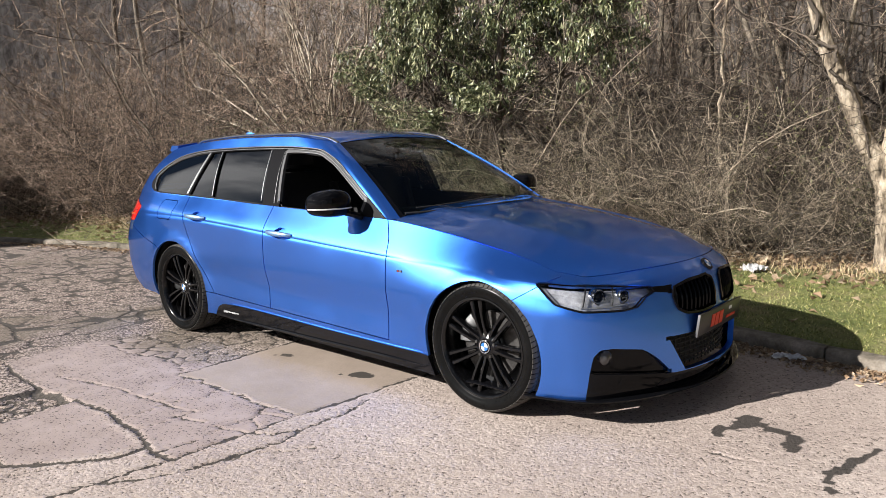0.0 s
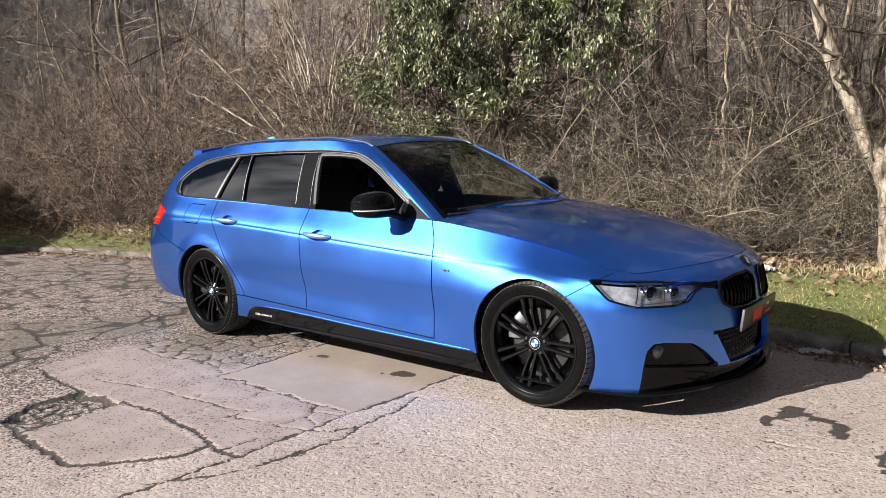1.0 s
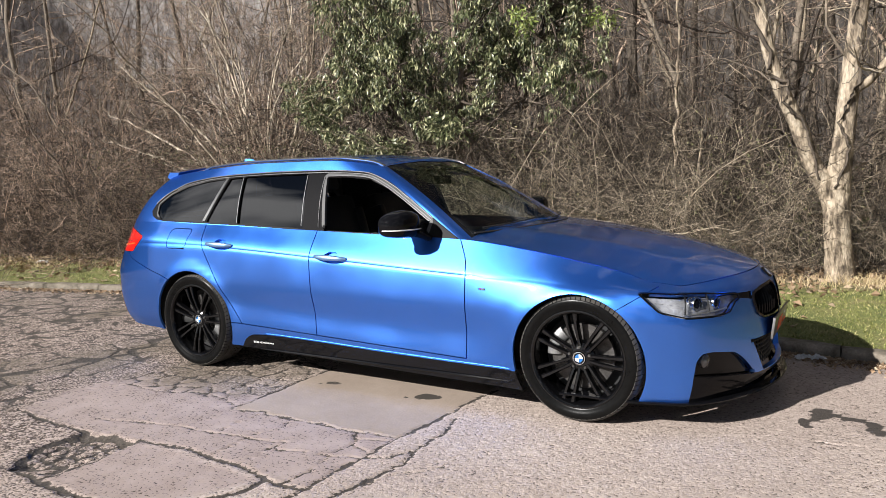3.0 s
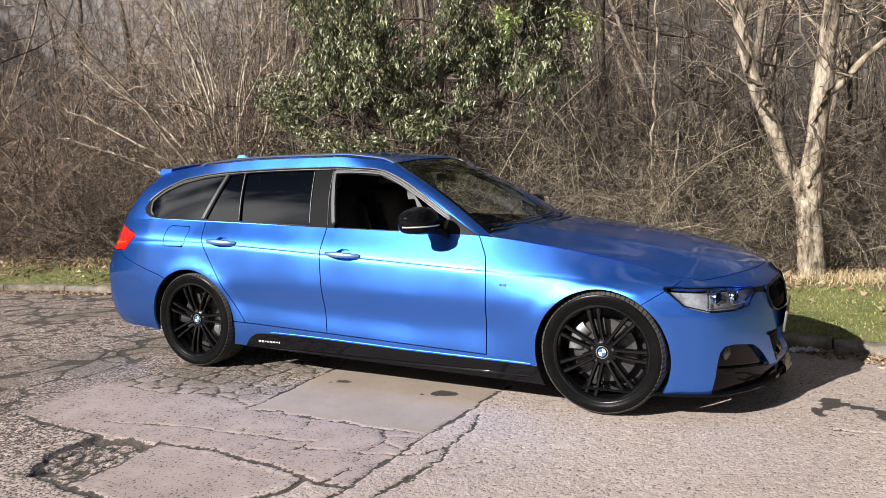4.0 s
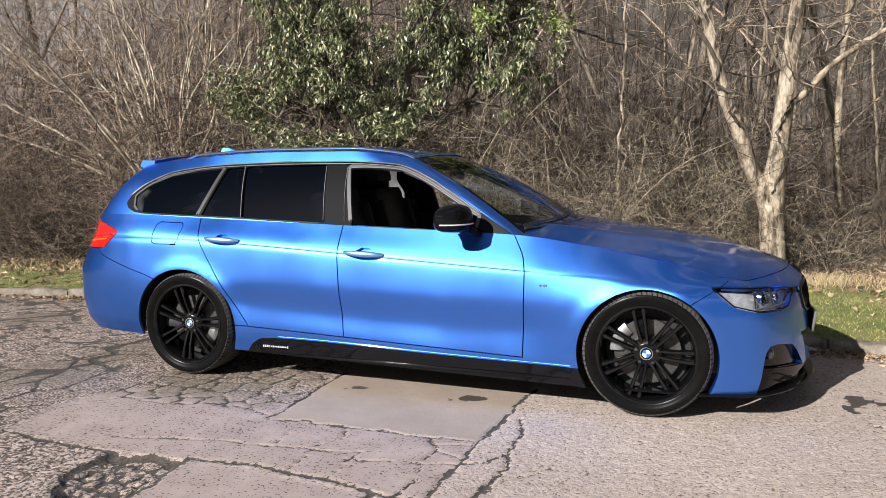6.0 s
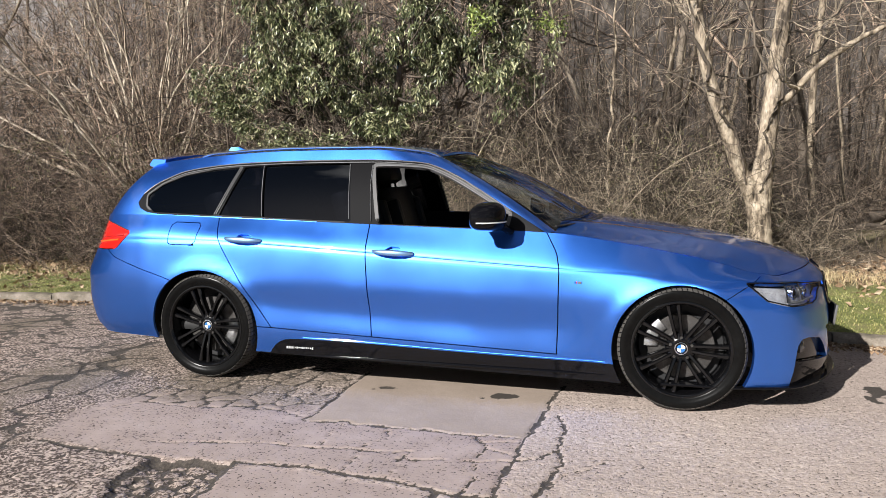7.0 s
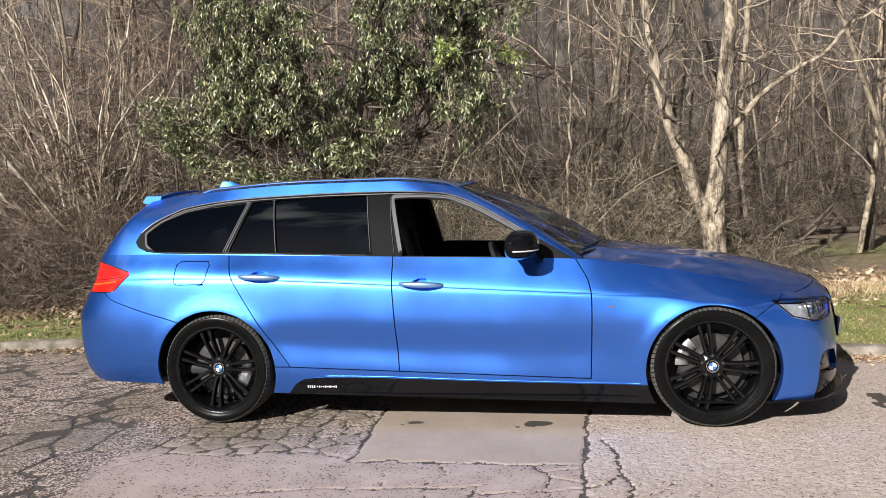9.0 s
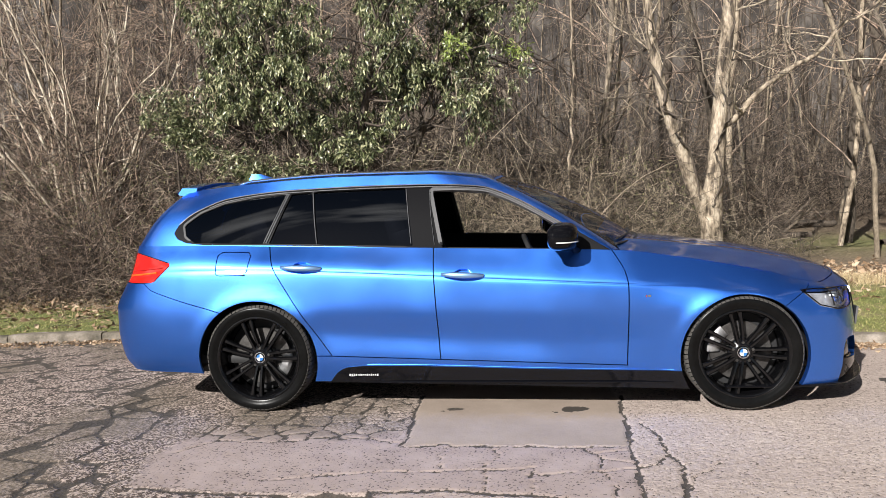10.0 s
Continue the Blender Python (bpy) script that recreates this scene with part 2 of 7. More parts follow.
def split_along(bm, f):
    """Splits the faces along the curve f(vertex data) = 0; data are (x, y, z, p, q)."""
    ln, ld = bm.verts.layers.float_vector["n"], bm.verts.layers.float_vector["d"]

    def val(co, d):
        return f(co.x, co.y, co.z, d.x, d.y)
    vals = {v: val(v.co, v[ld]) for v in bm.verts}
    for v in vals:
        if abs(vals[v]) < 4e-4:
            vals[v] = 0.0
    for e in list(bm.edges):
        a, b = e.verts
        if vals[a] * vals[b] < 0:
            lo, hi = 0.0, 1.0
            for _ in range(12):
                t = (lo + hi) / 2
                w = val(a.co.lerp(b.co, t), a[ld].lerp(b[ld], t))
                if (w < 0) == (vals[a] < 0):
                    lo = t
                else:
                    hi = t
            t = (lo + hi) / 2
            co, n, d = a.co.lerp(b.co, t), a[ln].lerp(b[ln], t), a[ld].lerp(b[ld], t)
            _, v = bmesh.utils.edge_split(e, a, t)
            v.co, v[ln], v[ld] = co, n, d
            vals[v] = 0.0
    for face in list(bm.faces):
        z = [v for v in face.verts if vals[v] == 0.0]
        if len(z) >= 2 and any(vals[v] < 0 for v in face.verts) and any(vals[v] > 0 for v in face.verts):
            pairs = [(a, b) for i, a in enumerate(z) for b in z[i + 1:] if not any(b in e.verts for e in a.link_edges)]
            if pairs:
                a, b = min(pairs, key=lambda q: (q[0].co - q[1].co).length) if len(z) > 2 else pairs[0]
                try:
                    bmesh.utils.face_split(face, a, b)
                except ValueError:
                    pass


def surface(grid, data, flip=False):
    """A bmesh from a grid of points, with its smooth normals and two data per vertex kept in layers."""
    bm = bmesh.new()
    ln, ld = bm.verts.layers.float_vector.new("n"), bm.verts.layers.float_vector.new("d")
    vs = [[bm.verts.new(p) for p in row] for row in grid]
    for r, q in zip(vs, data):
        for v, d in zip(r, q):
            v[ld] = Vector((d[0], d[1], 0))
    for i in range(len(vs) - 1):
        for j in range(len(vs[0]) - 1):
            q = [vs[i][j], vs[i + 1][j], vs[i + 1][j + 1], vs[i][j + 1]]
            f = bm.faces.new(q[::-1] if flip else q)
    bm.normal_update()
    for v in bm.verts:
        v[ln] = v.normal
    return bm


def panel(bm, keep, name, mats, parent, label="", depth=0.014, both=True, push=0.0):
    """Takes the faces for which keep(face) holds as sheet-metal with a turned-in edge: one mesh on both sides of the
    car, or one on each side (both=False)."""
    ln = bm.verts.layers.float_vector["n"]
    faces = [f for f in bm.faces if keep(f)]
    if not faces:
        return []
    made = []
    sides = [(1,), (-1,)] if not both else [(1, -1)]
    for group in sides:
        verts, norms, polys = [], [], []
        for sg in group:
            index = {}
            for f in faces:
                ids = []
                for v in f.verts:
                    if v not in index:
                        index[v] = len(verts)
                        n = v[ln].normalized()
                        verts.append((v.co.x - n.x * push, (v.co.y - n.y * push) * sg, v.co.z - n.z * push))
                        norms.append(Vector((n.x, n.y * sg, n.z)))
                    ids.append(index[v])
                polys.append(ids if sg > 0 else ids[::-1])
            inside = set(faces)
            for f in faces:
                for lp in f.loops:
                    e = lp.edge
                    if sum(1 for g in e.link_faces if g in inside) == 1 and depth and max(abs(v.co.y) for v in e.verts) > 1e-4:
                        a, b = lp.vert, lp.link_loop_next.vert
                        base = len(verts)
                        mid = (a[ln] + b[ln]).normalized()
                        out = (b.co - a.co).cross(mid).normalized()
                        for v, dd in ((a, 0), (b, 0), (b, depth), (a, depth)):
                            n = v[ln].normalized()
                            verts.append((v.co.x - n.x * (push + dd), (v.co.y - n.y * (push + dd)) * sg, v.co.z - n.z * (push + dd)))
                            norms.append(Vector((out.x, out.y * sg, out.z)))
                        q = [base + 1, base, base + 3, base + 2]
                        polys.append(q if sg > 0 else q[::-1])
        me = bpy.data.meshes.new(name)
        me.from_pydata(verts, [], polys)
        me.materials.append(mats)
        for p in me.polygons:
            p.use_smooth = True
        me.normals_split_custom_set_from_vertices(norms)
        ob = new(name, me)
        ob.parent = parent
        if label:
            ob["label"] = label
        made.append(ob)
    return made

# ---- the car ----
# x runs towards its nose, y < 0 is its right-hand side, z = 0 is the road.
NOSE, TAIL, HALF = 2.25, -2.43, 0.90
REAR_END, FRONT_END = TAIL + 0.62, NOSE - 0.71


def outline(g):
    """Half the plan: g 0..1 round the tail, 1..2 along the side, 2..3 round the nose."""
    if g < 1:
        q = g
        return TAIL + 0.12 * q ** 3 + 0.5 * q ** 20, -HALF * q
    if g <= 2:
        return REAR_END + (g - 1) * (FRONT_END - REAR_END), -HALF
    q = 3 - g
    return NOSE - 0.36 * q ** 2 - 0.35 * q ** 24, -HALF * q


def inward(g):
    e = 1e-3
    (ax, ay), (bx, by) = outline(max(0, g - e)), outline(min(3, g + e))
    t = Vector((bx - ax, by - ay, 0)).normalized()
    return Vector((-t.y, t.x, 0))


def side_g(x):
    return 1 + (x - REAR_END) / (FRONT_END - REAR_END)


# stations round the car: heights of seven rows from the skirt to the top edge, and how far each lies inside the plan
STATIONS = [
    (0.0, (0.24, 0.32, 0.50, 0.62, 0.74, 0.80, 1.00), (0.10, 0.03, 0.0, 0.0, 0.05, 0.12, 0.17)),
    (0.85, (0.24, 0.32, 0.50, 0.62, 0.745, 0.82, 1.01), (0.08, 0.03, 0.0, 0.0, 0.045, 0.095, 0.15)),
    (1.0, (0.235, 0.33, 0.47, 0.62, 0.84, 0.88, 1.01), (0.06, 0.03, 0.012, 0.004, 0.016, 0.024, 0.11)),
    (side_g(-1.4), (0.20, 0.34, 0.48, 0.62, 0.84, 0.872, 0.995), (0.05, 0.03, 0.006, -0.004, 0.010, 0.020, 0.115)),
    (side_g(-0.9), (0.178, 0.336, 0.46, 0.62, 0.82, 0.845, 0.977), (0.045, 0.025, 0.028, 0.004, 0.012, 0.018, 0.118)),
    (side_g(0.0), (0.155, 0.297, 0.42, 0.60, 0.765, 0.79, 0.945), (0.045, 0.025, 0.030, 0.004, 0.012, 0.018, 0.118)),
    (side_g(0.7), (0.137, 0.268, 0.40, 0.58, 0.725, 0.745, 0.918), (0.045, 0.026, 0.028, 0.005, 0.013, 0.018, 0.120)),
    (side_g(1.1), (0.13, 0.25, 0.40, 0.57, 0.70, 0.725, 0.862), (0.04, 0.03, 0.012, 0.002, 0.026, 0.042, 0.148)),
    (side_g(1.4), (0.14, 0.26, 0.40, 0.55, 0.66, 0.70, 0.805), (0.04, 0.02, 0.004, -0.004, 0.022, 0.046, 0.158)),
    (2.0, (0.14, 0.25, 0.40, 0.54, 0.64, 0.68, 0.775), (0.035, 0.015, 0.004, 0.0, 0.008, 0.03, 0.165)),
    (2.04, (0.14, 0.25, 0.40, 0.52, 0.60, 0.67, 0.715), (0.03, 0.01, 0.0, 0.0, 0.012, 0.04, 0.14)),
    (2.15, (0.14, 0.25, 0.40, 0.50, 0.575, 0.65, 0.695), (0.02, 0.0, 0.0, 0.005, 0.02, 0.06, 0.14)),
    (2.5, (0.14, 0.22, 0.37, 0.48, 0.58, 0.655, 0.712), (0.01, 0.0, 0.0, 0.008, 0.025, 0.05, 0.12)),
    (3.0, (0.14, 0.22, 0.37, 0.48, 0.58, 0.655, 0.722), (0.01, 0.0, 0.0, 0.008, 0.02, 0.045, 0.115)),
]
ROWS_V = (0.0, 0.16, 0.34, 0.52, 0.70, 0.80, 1.0)
ARCHES = ((-1.405, 0.312, 0.366), (1.405, 0.312, 0.352))


def wall_point(g, v):
    gs = [s[0] for s in STATIONS]
    z = [curve_at(gs, [s[1][k] for s in STATIONS], g) for k in range(7)]
    d = [curve_at(gs, [s[2][k] for s in STATIONS], g) for k in range(7)]
    zz, dd = curve_at(ROWS_V, z, v), curve_at(ROWS_V, d, v)
    x, y = outline(g)
    for cx, cz, r in ARCHES:                       # the lips of the wheel arches stand a little proud
        if abs(y) > 0.8:
            dd -= 0.013 * math.exp(-((math.hypot(x - cx, zz - cz) - r) / 0.042) ** 2)
    if abs(y) > 0.8:                               # the scoop under the crease that runs through the door handles
        dd += 0.003 * math.exp(-((v - 0.745) / 0.036) ** 2) * min(1, max(0, (1.15 - x) / 0.45)) * min(1, max(0, (x + 2.1) / 0.3))
    p = Vector((x, y, zz)) + inward(g) * dd
    p.y = min(p.y, 0.0)
    return p


def steps(a, b, n, power=1.0):
    return [a + (b - a) * (1 - (1 - i / n) ** power) for i in range(n)]


G_LINE = steps(0, 1, 22, 1.7) + steps(1, 2, 84) + [3 - g for g in steps(0, 1, 34, 1.7)][::-1]
G_LINE = sorted({round(g, 5) for g in G_LINE} | {3.0})
V_LINE = sorted({round(i / 36, 4) for i in range(37)} | {round(0.68 + 0.0117 * i, 4) for i in range(13)})


def hood_line(x):
    return curve_at((0.6, 0.9, 1.07, 1.4, 1.73, 1.9, 2.04, 2.135), (0.985, 0.962, 0.945, 0.905, 0.848, 0.805, 0.758, 0.722), x)


# -- greenhouse: a base line on top of the walls, a roof line above
A_BASE = side_g(0.70)


def gh_base(p):
    if p <= 2:
        return wall_point(0.93 * p if p < 1 else 0.93 + (p - 1) * (A_BASE - 0.93), 1.0)
    q = p - 2
    a = wall_point(A_BASE, 1.0)
    return Vector((a.x + 0.27 * (1 - (1 - q) ** 2), a.y * (1 - q), a.z + 0.015 * q))


def gh_top(p):
    if p < 1:
        return Vector((-2.00 + 0.06 * p ** 3, -0.52 * p, 1.375 - 0.035 * p ** 2))
    if p <= 2:
        x = -1.94 + (p - 1) * (0.02 + 1.94)
        z = curve_at((-1.94, -1.55, -0.93, -0.37, -0.1, 0.02), (1.340, 1.372, 1.398, 1.394, 1.366, 1.342), x)
        y = curve_at((-1.94, -1.2, -0.3, 0.02), (-0.52, -0.575, -0.585, -0.56), x)
        return Vector((x, y, z))
    q = p - 2
    return Vector((0.02 + 0.06 * (1 - (1 - q) ** 2), -0.56 * (1 - q), 1.342 + 0.035 * (1 - (1 - q) ** 2)))


def gh_point(p, h):
    a, b = gh_base(p), gh_top(p)
    o = a.lerp(b, h)
    e = 0.02
    t = gh_base(min(3, p + e)) - gh_base(max(0, p - e))
    n = t.cross(b - a).normalized()
    bulge = curve_at((0, 1, 1.1, 1.9, 2.1, 3), (0.05, 0.03, 0.018, 0.018, 0.02, 0.045), p)
    o += n * bulge * math.sin(math.pi * h) if n.y < 0 or abs(n.x) > 0.3 else -n * bulge * math.sin(math.pi * h)
    if p >= 2.999 or p <= 0.001:
        o.y = 0.0
    return o


def belt_z(x):
    return 0.957 - 0.0365 * x


DLO = [(-1.955, 1.085), (-1.93, 1.14), (-1.86, 1.20), (-1.76, 1.25), (-1.65, 1.288), (-1.45, 1.315), (-1.22, 1.330), (-0.80, 1.339), (-0.384, 1.337), (-0.20, 1.328),
       (-0.022, 1.308), (0.15, 1.240), (0.311, 1.150), (0.50, 1.035), (0.69, 0.918), (0.71, 0.900), (-0.3, 0.953), (-1.0, 0.985), (-1.75, 1.012), (-1.86, 1.025), (-1.925, 1.05)]
QUARTER = [(-1.885, 1.13), (-1.80, 1.195), (-1.66, 1.250), (-1.45, 1.285), (-1.265, 1.298), (-1.38, 1.012), (-1.80, 1.030), (-1.865, 1.07)]
REAR_GLASS = [(-1.335, 1.008), (-1.225, 1.300), (-1.095, 1.308), (-1.045, 0.998)]
DOOR_GLASS_R = [(-1.035, 0.998), (-1.080, 1.308), (-0.51, 1.314), (-0.462, 0.975)]
FRONT_OPEN = [(-0.335, 1.285), (-0.20, 1.284), (-0.022, 1.268), (0.12, 1.212), (0.275, 1.128), (0.47, 1.010), (0.455, 0.942), (-0.27, 0.967)]


def door_a(z):
    return curve_at((0.25, 0.29, 0.5, 0.71, 0.80, 0.865, 0.93), (0.762, 0.764, 0.772, 0.776, 0.762, 0.729, 0.690), z)


def door_b(z):
    return -0.290 - 0.050 * (z - 0.05)


def door_c(z):
    return curve_at((0.30, 0.354, 0.48, 0.633, 0.78, 0.888, 1.02), (-0.925, -0.961, -1.045, -1.146, -1.235, -1.295, -1.338), z)


def sill_z(x):
    return 0.298 - 0.0405 * x


def skirt_z(x):
    return curve_at((-0.985, -0.95, -0.905, -0.84, -0.7, 0.3, 1.05), (0.15, 0.205, 0.25, 0.272, 0.278, 0.250, 0.232), x)


# front face shapes in (|y|, height), wrapped round the plan
KIDNEY = [(0.055, 0.505), (0.045, 0.56), (0.055, 0.628), (0.10, 0.645), (0.25, 0.640), (0.355, 0.622), (0.368, 0.585), (0.350, 0.528), (0.30, 0.503), (0.18, 0.494)]
LOWER_GRILLE = [(0.0, 0.400), (0.425, 0.400), (0.31, 0.222), (0.0, 0.222)]
FOG_RECESS = [(0.772, 0.276), (0.763, 0.345), (0.742, 0.378), (0.70, 0.380), (0.56, 0.358), (0.49, 0.310), (0.405, 0.228), (0.55, 0.246)]
LAMP_BRIDGE = [(0.37, 0.600), (0.475, 0.616), (0.49, 0.642), (0.37, 0.636)]
BLACK_PANEL = [(0.792, 0.12), (0.776, 0.287), (0.55, 0.256), (0.38, 0.220), (0.0, 0.214), (0.0, 0.12)]
CENTRE_INTAKE = [(0.0, 0.155), (0.49, 0.162), (0.46, 0.195), (0.36, 0.207), (0.0, 0.202)]


def arc(g):
    """A length along the plan from the middle of the nose, as |y| on the front and growing on round the corner."""
    x, y = outline(g)
    return -y if g > 2.2 else 0.72 + (outline(2.2)[0] - x) * 1.0 + 0.0


HEADLIGHT = [(0.478, 0.620), (0.525, 0.603), (0.575, 0.562), (0.64, 0.553), (0.80, 0.560), (0.92, 0.590), (1.015, 0.674), (0.95, 0.676), (0.70, 0.662), (0.49, 0.640)]
TAIL_LAMP = [(-2.45, 0.80), (-2.14, 0.795), (-2.05, 0.80), (-1.945, 0.893), (-1.945, 0.906), (-2.10, 0.945), (-2.20, 0.965), (-2.45, 0.965)]
FLAP = [(-1.632, 0.8445), (-1.632, 0.945), (-1.610, 0.960), (-1.452, 0.955), (-1.440, 0.94), (-1.4495, 0.857), (-1.4685, 0.8372), (-1.6155, 0.8368)]


HANDLES = ((-1.112, 0.868), (-0.158, 0.806))


def build_car():
    car = thing("estate_car", "metallic blue estate car with black wheels, parked at the kerb", "car")
    f_kid, f_low, f_fog, f_blk, f_cen, f_head = sdf(KIDNEY), sdf(LOWER_GRILLE), sdf(FOG_RECESS, 0.004), sdf(BLACK_PANEL), sdf(CENTRE_INTAKE), sdf(HEADLIGHT, 0.004)
    f_bridge = sdf(LAMP_BRIDGE)
    f_lamp, f_flap = sdf(TAIL_LAMP, 0.004), sdf(FLAP, 0.006)
    gap = 0.0032

    # lower body
    grid = [[wall_point(g, v) for v in V_LINE] for g in G_LINE]
    data = [[(g, arc(g)) for v in V_LINE] for g in G_LINE]
    wall = surface(grid, data)

    def on_side(g):
        return 0.9 < g < 2.1

    def cup(x, z):                                 # finger recesses behind the handles
        return min(math.hypot((x - cx) / 0.062, (z - cz + 0.002) / 0.034) - 1 for cx, cz in HANDLES) * 0.05

    def bump_rear(x, z):                           # where the rear bumper meets the quarter panel
        return z - curve_at((-2.5, -2.13, -2.064, -1.95, -1.669, -1.5), (0.80, 0.795, 0.748, 0.708, 0.625, 0.58), x)

    def bump_front(x, z, s):                       # where the front bumper meets the wing
        return (x - 1.60) * 0.62 - (z - 0.585) * 1.0 if x < 1.9 else 0.1
    curves = [lambda x, y, z, g, s, c=c: math.hypot(x - c[0], z - c[1]) - c[2] if on_side(g) else 1.0 for c in ARCHES]
    for sg in (-1, 1):
        curves += [
            lambda x, y, z, g, s, k=sg * gap: (x - door_a(z) + k) if 1 < g < 2.05 and z > 0.2 else 1.0,
            lambda x, y, z, g, s, k=sg * gap: (x - door_b(z) + k) if 1 < g < 2 else 1.0,
            lambda x, y, z, g, s, k=sg * gap: (x - door_c(z) + k) if 1 < g < 2 else 1.0,
            lambda x, y, z, g, s, k=sg * gap * 0.9: (z - sill_z(x) + k) if 1.1 < g < 2 else 1.0,
            lambda x, y, z, g, s, k=sg * gap * 0.8: (f_flap(x, z) + k) if 0.9 < g < 2 else 1.0,
            lambda x, y, z, g, s, k=sg * gap * 0.8: (bump_rear(x, z) + k) if g < 1.35 else 1.0,
            lambda x, y, z, g, s, k=sg * gap * 0.7: (bump_front(x, z, s) + k) if 1.9 < g < 2.2 else 1.0,
            lambda x, y, z, g, s, k=sg * gap * 0.8: (f_lamp(x, z) + k) if g < 1.2 else 1.0,
            lambda x, y, z, g, s, k=sg * gap * 0.8: (f_head(s, z) + k) if g > 1.9 else 1.0,
        ]
    curves += [
        lambda x, y, z, g, s: (z - skirt_z(x)) if 1.2 < g < 2 else 1.0,
        lambda x, y, z, g, s: f_bridge(s, z) if g > 2 else 1.0,
        lambda x, y, z, g, s: f_kid(s, z) if g > 2 else 1.0,
        lambda x, y, z, g, s: f_kid(s, z) - 0.012 if g > 2 else 1.0,
        lambda x, y, z, g, s: f_low(s, z) if g > 2 else 1.0,
        lambda x, y, z, g, s: cup(x, z) if 1 < g < 2 else 1.0,
        lambda x, y, z, g, s: f_fog(s, z) if g > 2 else 1.0,
        lambda x, y, z, g, s: f_blk(s, z) if g > 2 else 1.0,
        lambda x, y, z, g, s: f_cen(s, z) if g > 2 else 1.0,
    ]
    for c in curves:
        split_along(wall, c)
    ld = wall.verts.layers.float_vector["d"]
    label = {}
    for f in wall.faces:
        c = f.calc_center_median()
        g = sum(v[ld].x for v in f.verts) / len(f.verts)
        s = sum(v[ld].y for v in f.verts) / len(f.verts)
        x, z = c.x, c.z
        k = "quarter"
        if on_side(g) and any(math.hypot(x - a, z - b) < r for a, b, r in ARCHES):
            k = ""
        elif g > 1.9 and f_head(s, z) < gap * 0.8:
            k = "headlight" if f_head(s, z) < -gap * 0.8 else ""
        elif g > 2 and f_kid(s, z) < 0:
            k = ""
        elif g > 2 and f_kid(s, z) < 0.012:
            k = "kidney"
        elif g > 2 and f_bridge(s, z) < 0:
            k = "bridge"
        elif 1 < g < 2 and cup(x, z) < 0:
            k = "cup"
        elif g > 2 and f_low(s, z) < 0:
            k = ""
        elif g > 2 and f_cen(s, z) < 0:
            k = ""
        elif g > 2 and f_fog(s, z) < 0:
            k = "fog"
        elif g > 2 and f_blk(s, z) < 0:
            k = "black"
        elif g < 1.2 and f_lamp(x, z) < gap * 0.8:
            k = "tail" if f_lamp(x, z) < -gap * 0.8 else ""
        elif 0.9 < g < 2 and abs(f_flap(x, z)) < gap * 0.8:
            k = ""
        elif 0.9 < g < 2 and f_flap(x, z) < 0:
            k = "flap"
        elif g > 1.9 and g < 2.2 and abs(bump_front(x, z, s)) < gap * 0.7 and z < 0.7:
            k = ""
        elif g >= 2.0 and (g > 2.2 or bump_front(x, z, s) > 0) or (g > 1.9 and x > 1.5 and bump_front(x, z, s) > 0):
            k = "bumper_f"
        elif g < 1.35 and abs(bump_rear(x, z)) < gap * 0.8 and x < -1.45:
            k = ""
        elif g < 1.35 and bump_rear(x, z) < 0 and x < -1.42:
            k = "bumper_r"
        elif 1.2 < g < 2 and z < skirt_z(x) and -1.1 < x < 1.15:
            k = "skirt"
        elif 1.1 < g < 2 and -1.2 < x < 1.2 and abs(z - sill_z(x)) < gap * 0.9 and x < door_a(z):
            k = ""
        elif 1.1 < g < 2 and -1.2 < x < 1.2 and z < sill_z(x):
            k = "sill"
        elif x > door_a(z) + gap:
            k = "wing"
        elif abs(x - door_a(z)) <= gap or abs(x - door_b(z)) <= gap or abs(x - door_c(z)) <= gap:
            k = ""
        elif door_b(z) < x < door_a(z):
            k = "door_f"
        elif door_c(z) < x < door_b(z):
            k = "door_r"
        label[f] = k
    body = new("body")
    body.parent = car
    panels = {}
    for key, name, mat, lab, both in (
            ("wing", "front_wing", PAINT, "", False), ("door_f", "front_door", PAINT, "blue front door with its window lowered", False), ("door_r", "rear_door", PAINT, "", False),
            ("quarter", "rear_quarter_panel", PAINT, "", False), ("flap", "fuel_flap", PAINT, "", False), ("sill", "sill", PAINT, "", False),
            ("skirt", "side_skirt", SKIRT_GLOSS, "gloss black side skirt", False), ("bumper_f", "front_bumper", PAINT, "", True), ("bumper_r", "rear_bumper", PAINT, "", True),
            ("black", "front_splitter_panel", GLOSS_BLACK, "gloss black lower bumper panel", True)):
        panels[key] = panel(wall, lambda f, k=key: label[f] == k, name, mat, car, lab, both=both, push=-0.006 if key == "skirt" else 0.0, depth=0.03 if key in ("skirt", "bumper_f") else 0.016)
    panel(wall, lambda f: label[f] == "kidney", "grille_surround", GLOSS_BLACK, car, "gloss black grille surround", both=False, push=-0.008, depth=0.05)
    panel(wall, lambda f: label[f] == "bridge", "lamp_bridge", GLOSS_BLACK, car, "black strip between headlight and grille", both=False, push=0.004, depth=0.01)
    panel(wall, lambda f: label[f] == "cup" and f.calc_center_median().x > -0.6, "handle_recess", PAINT, car, "hollowed finger recess", both=False, push=0.020, depth=0.0)
    panel(wall, lambda f: label[f] == "cup" and f.calc_center_median().x < -0.6, "handle_recess", PAINT, car, "hollowed finger recess", both=False, push=0.020, depth=0.0)
    panel(wall, lambda f: label[f] == "fog", "fog_recess", GLOSS_BLACK, car, "black recess of the fog lamp", both=False, push=0.028, depth=0.0)
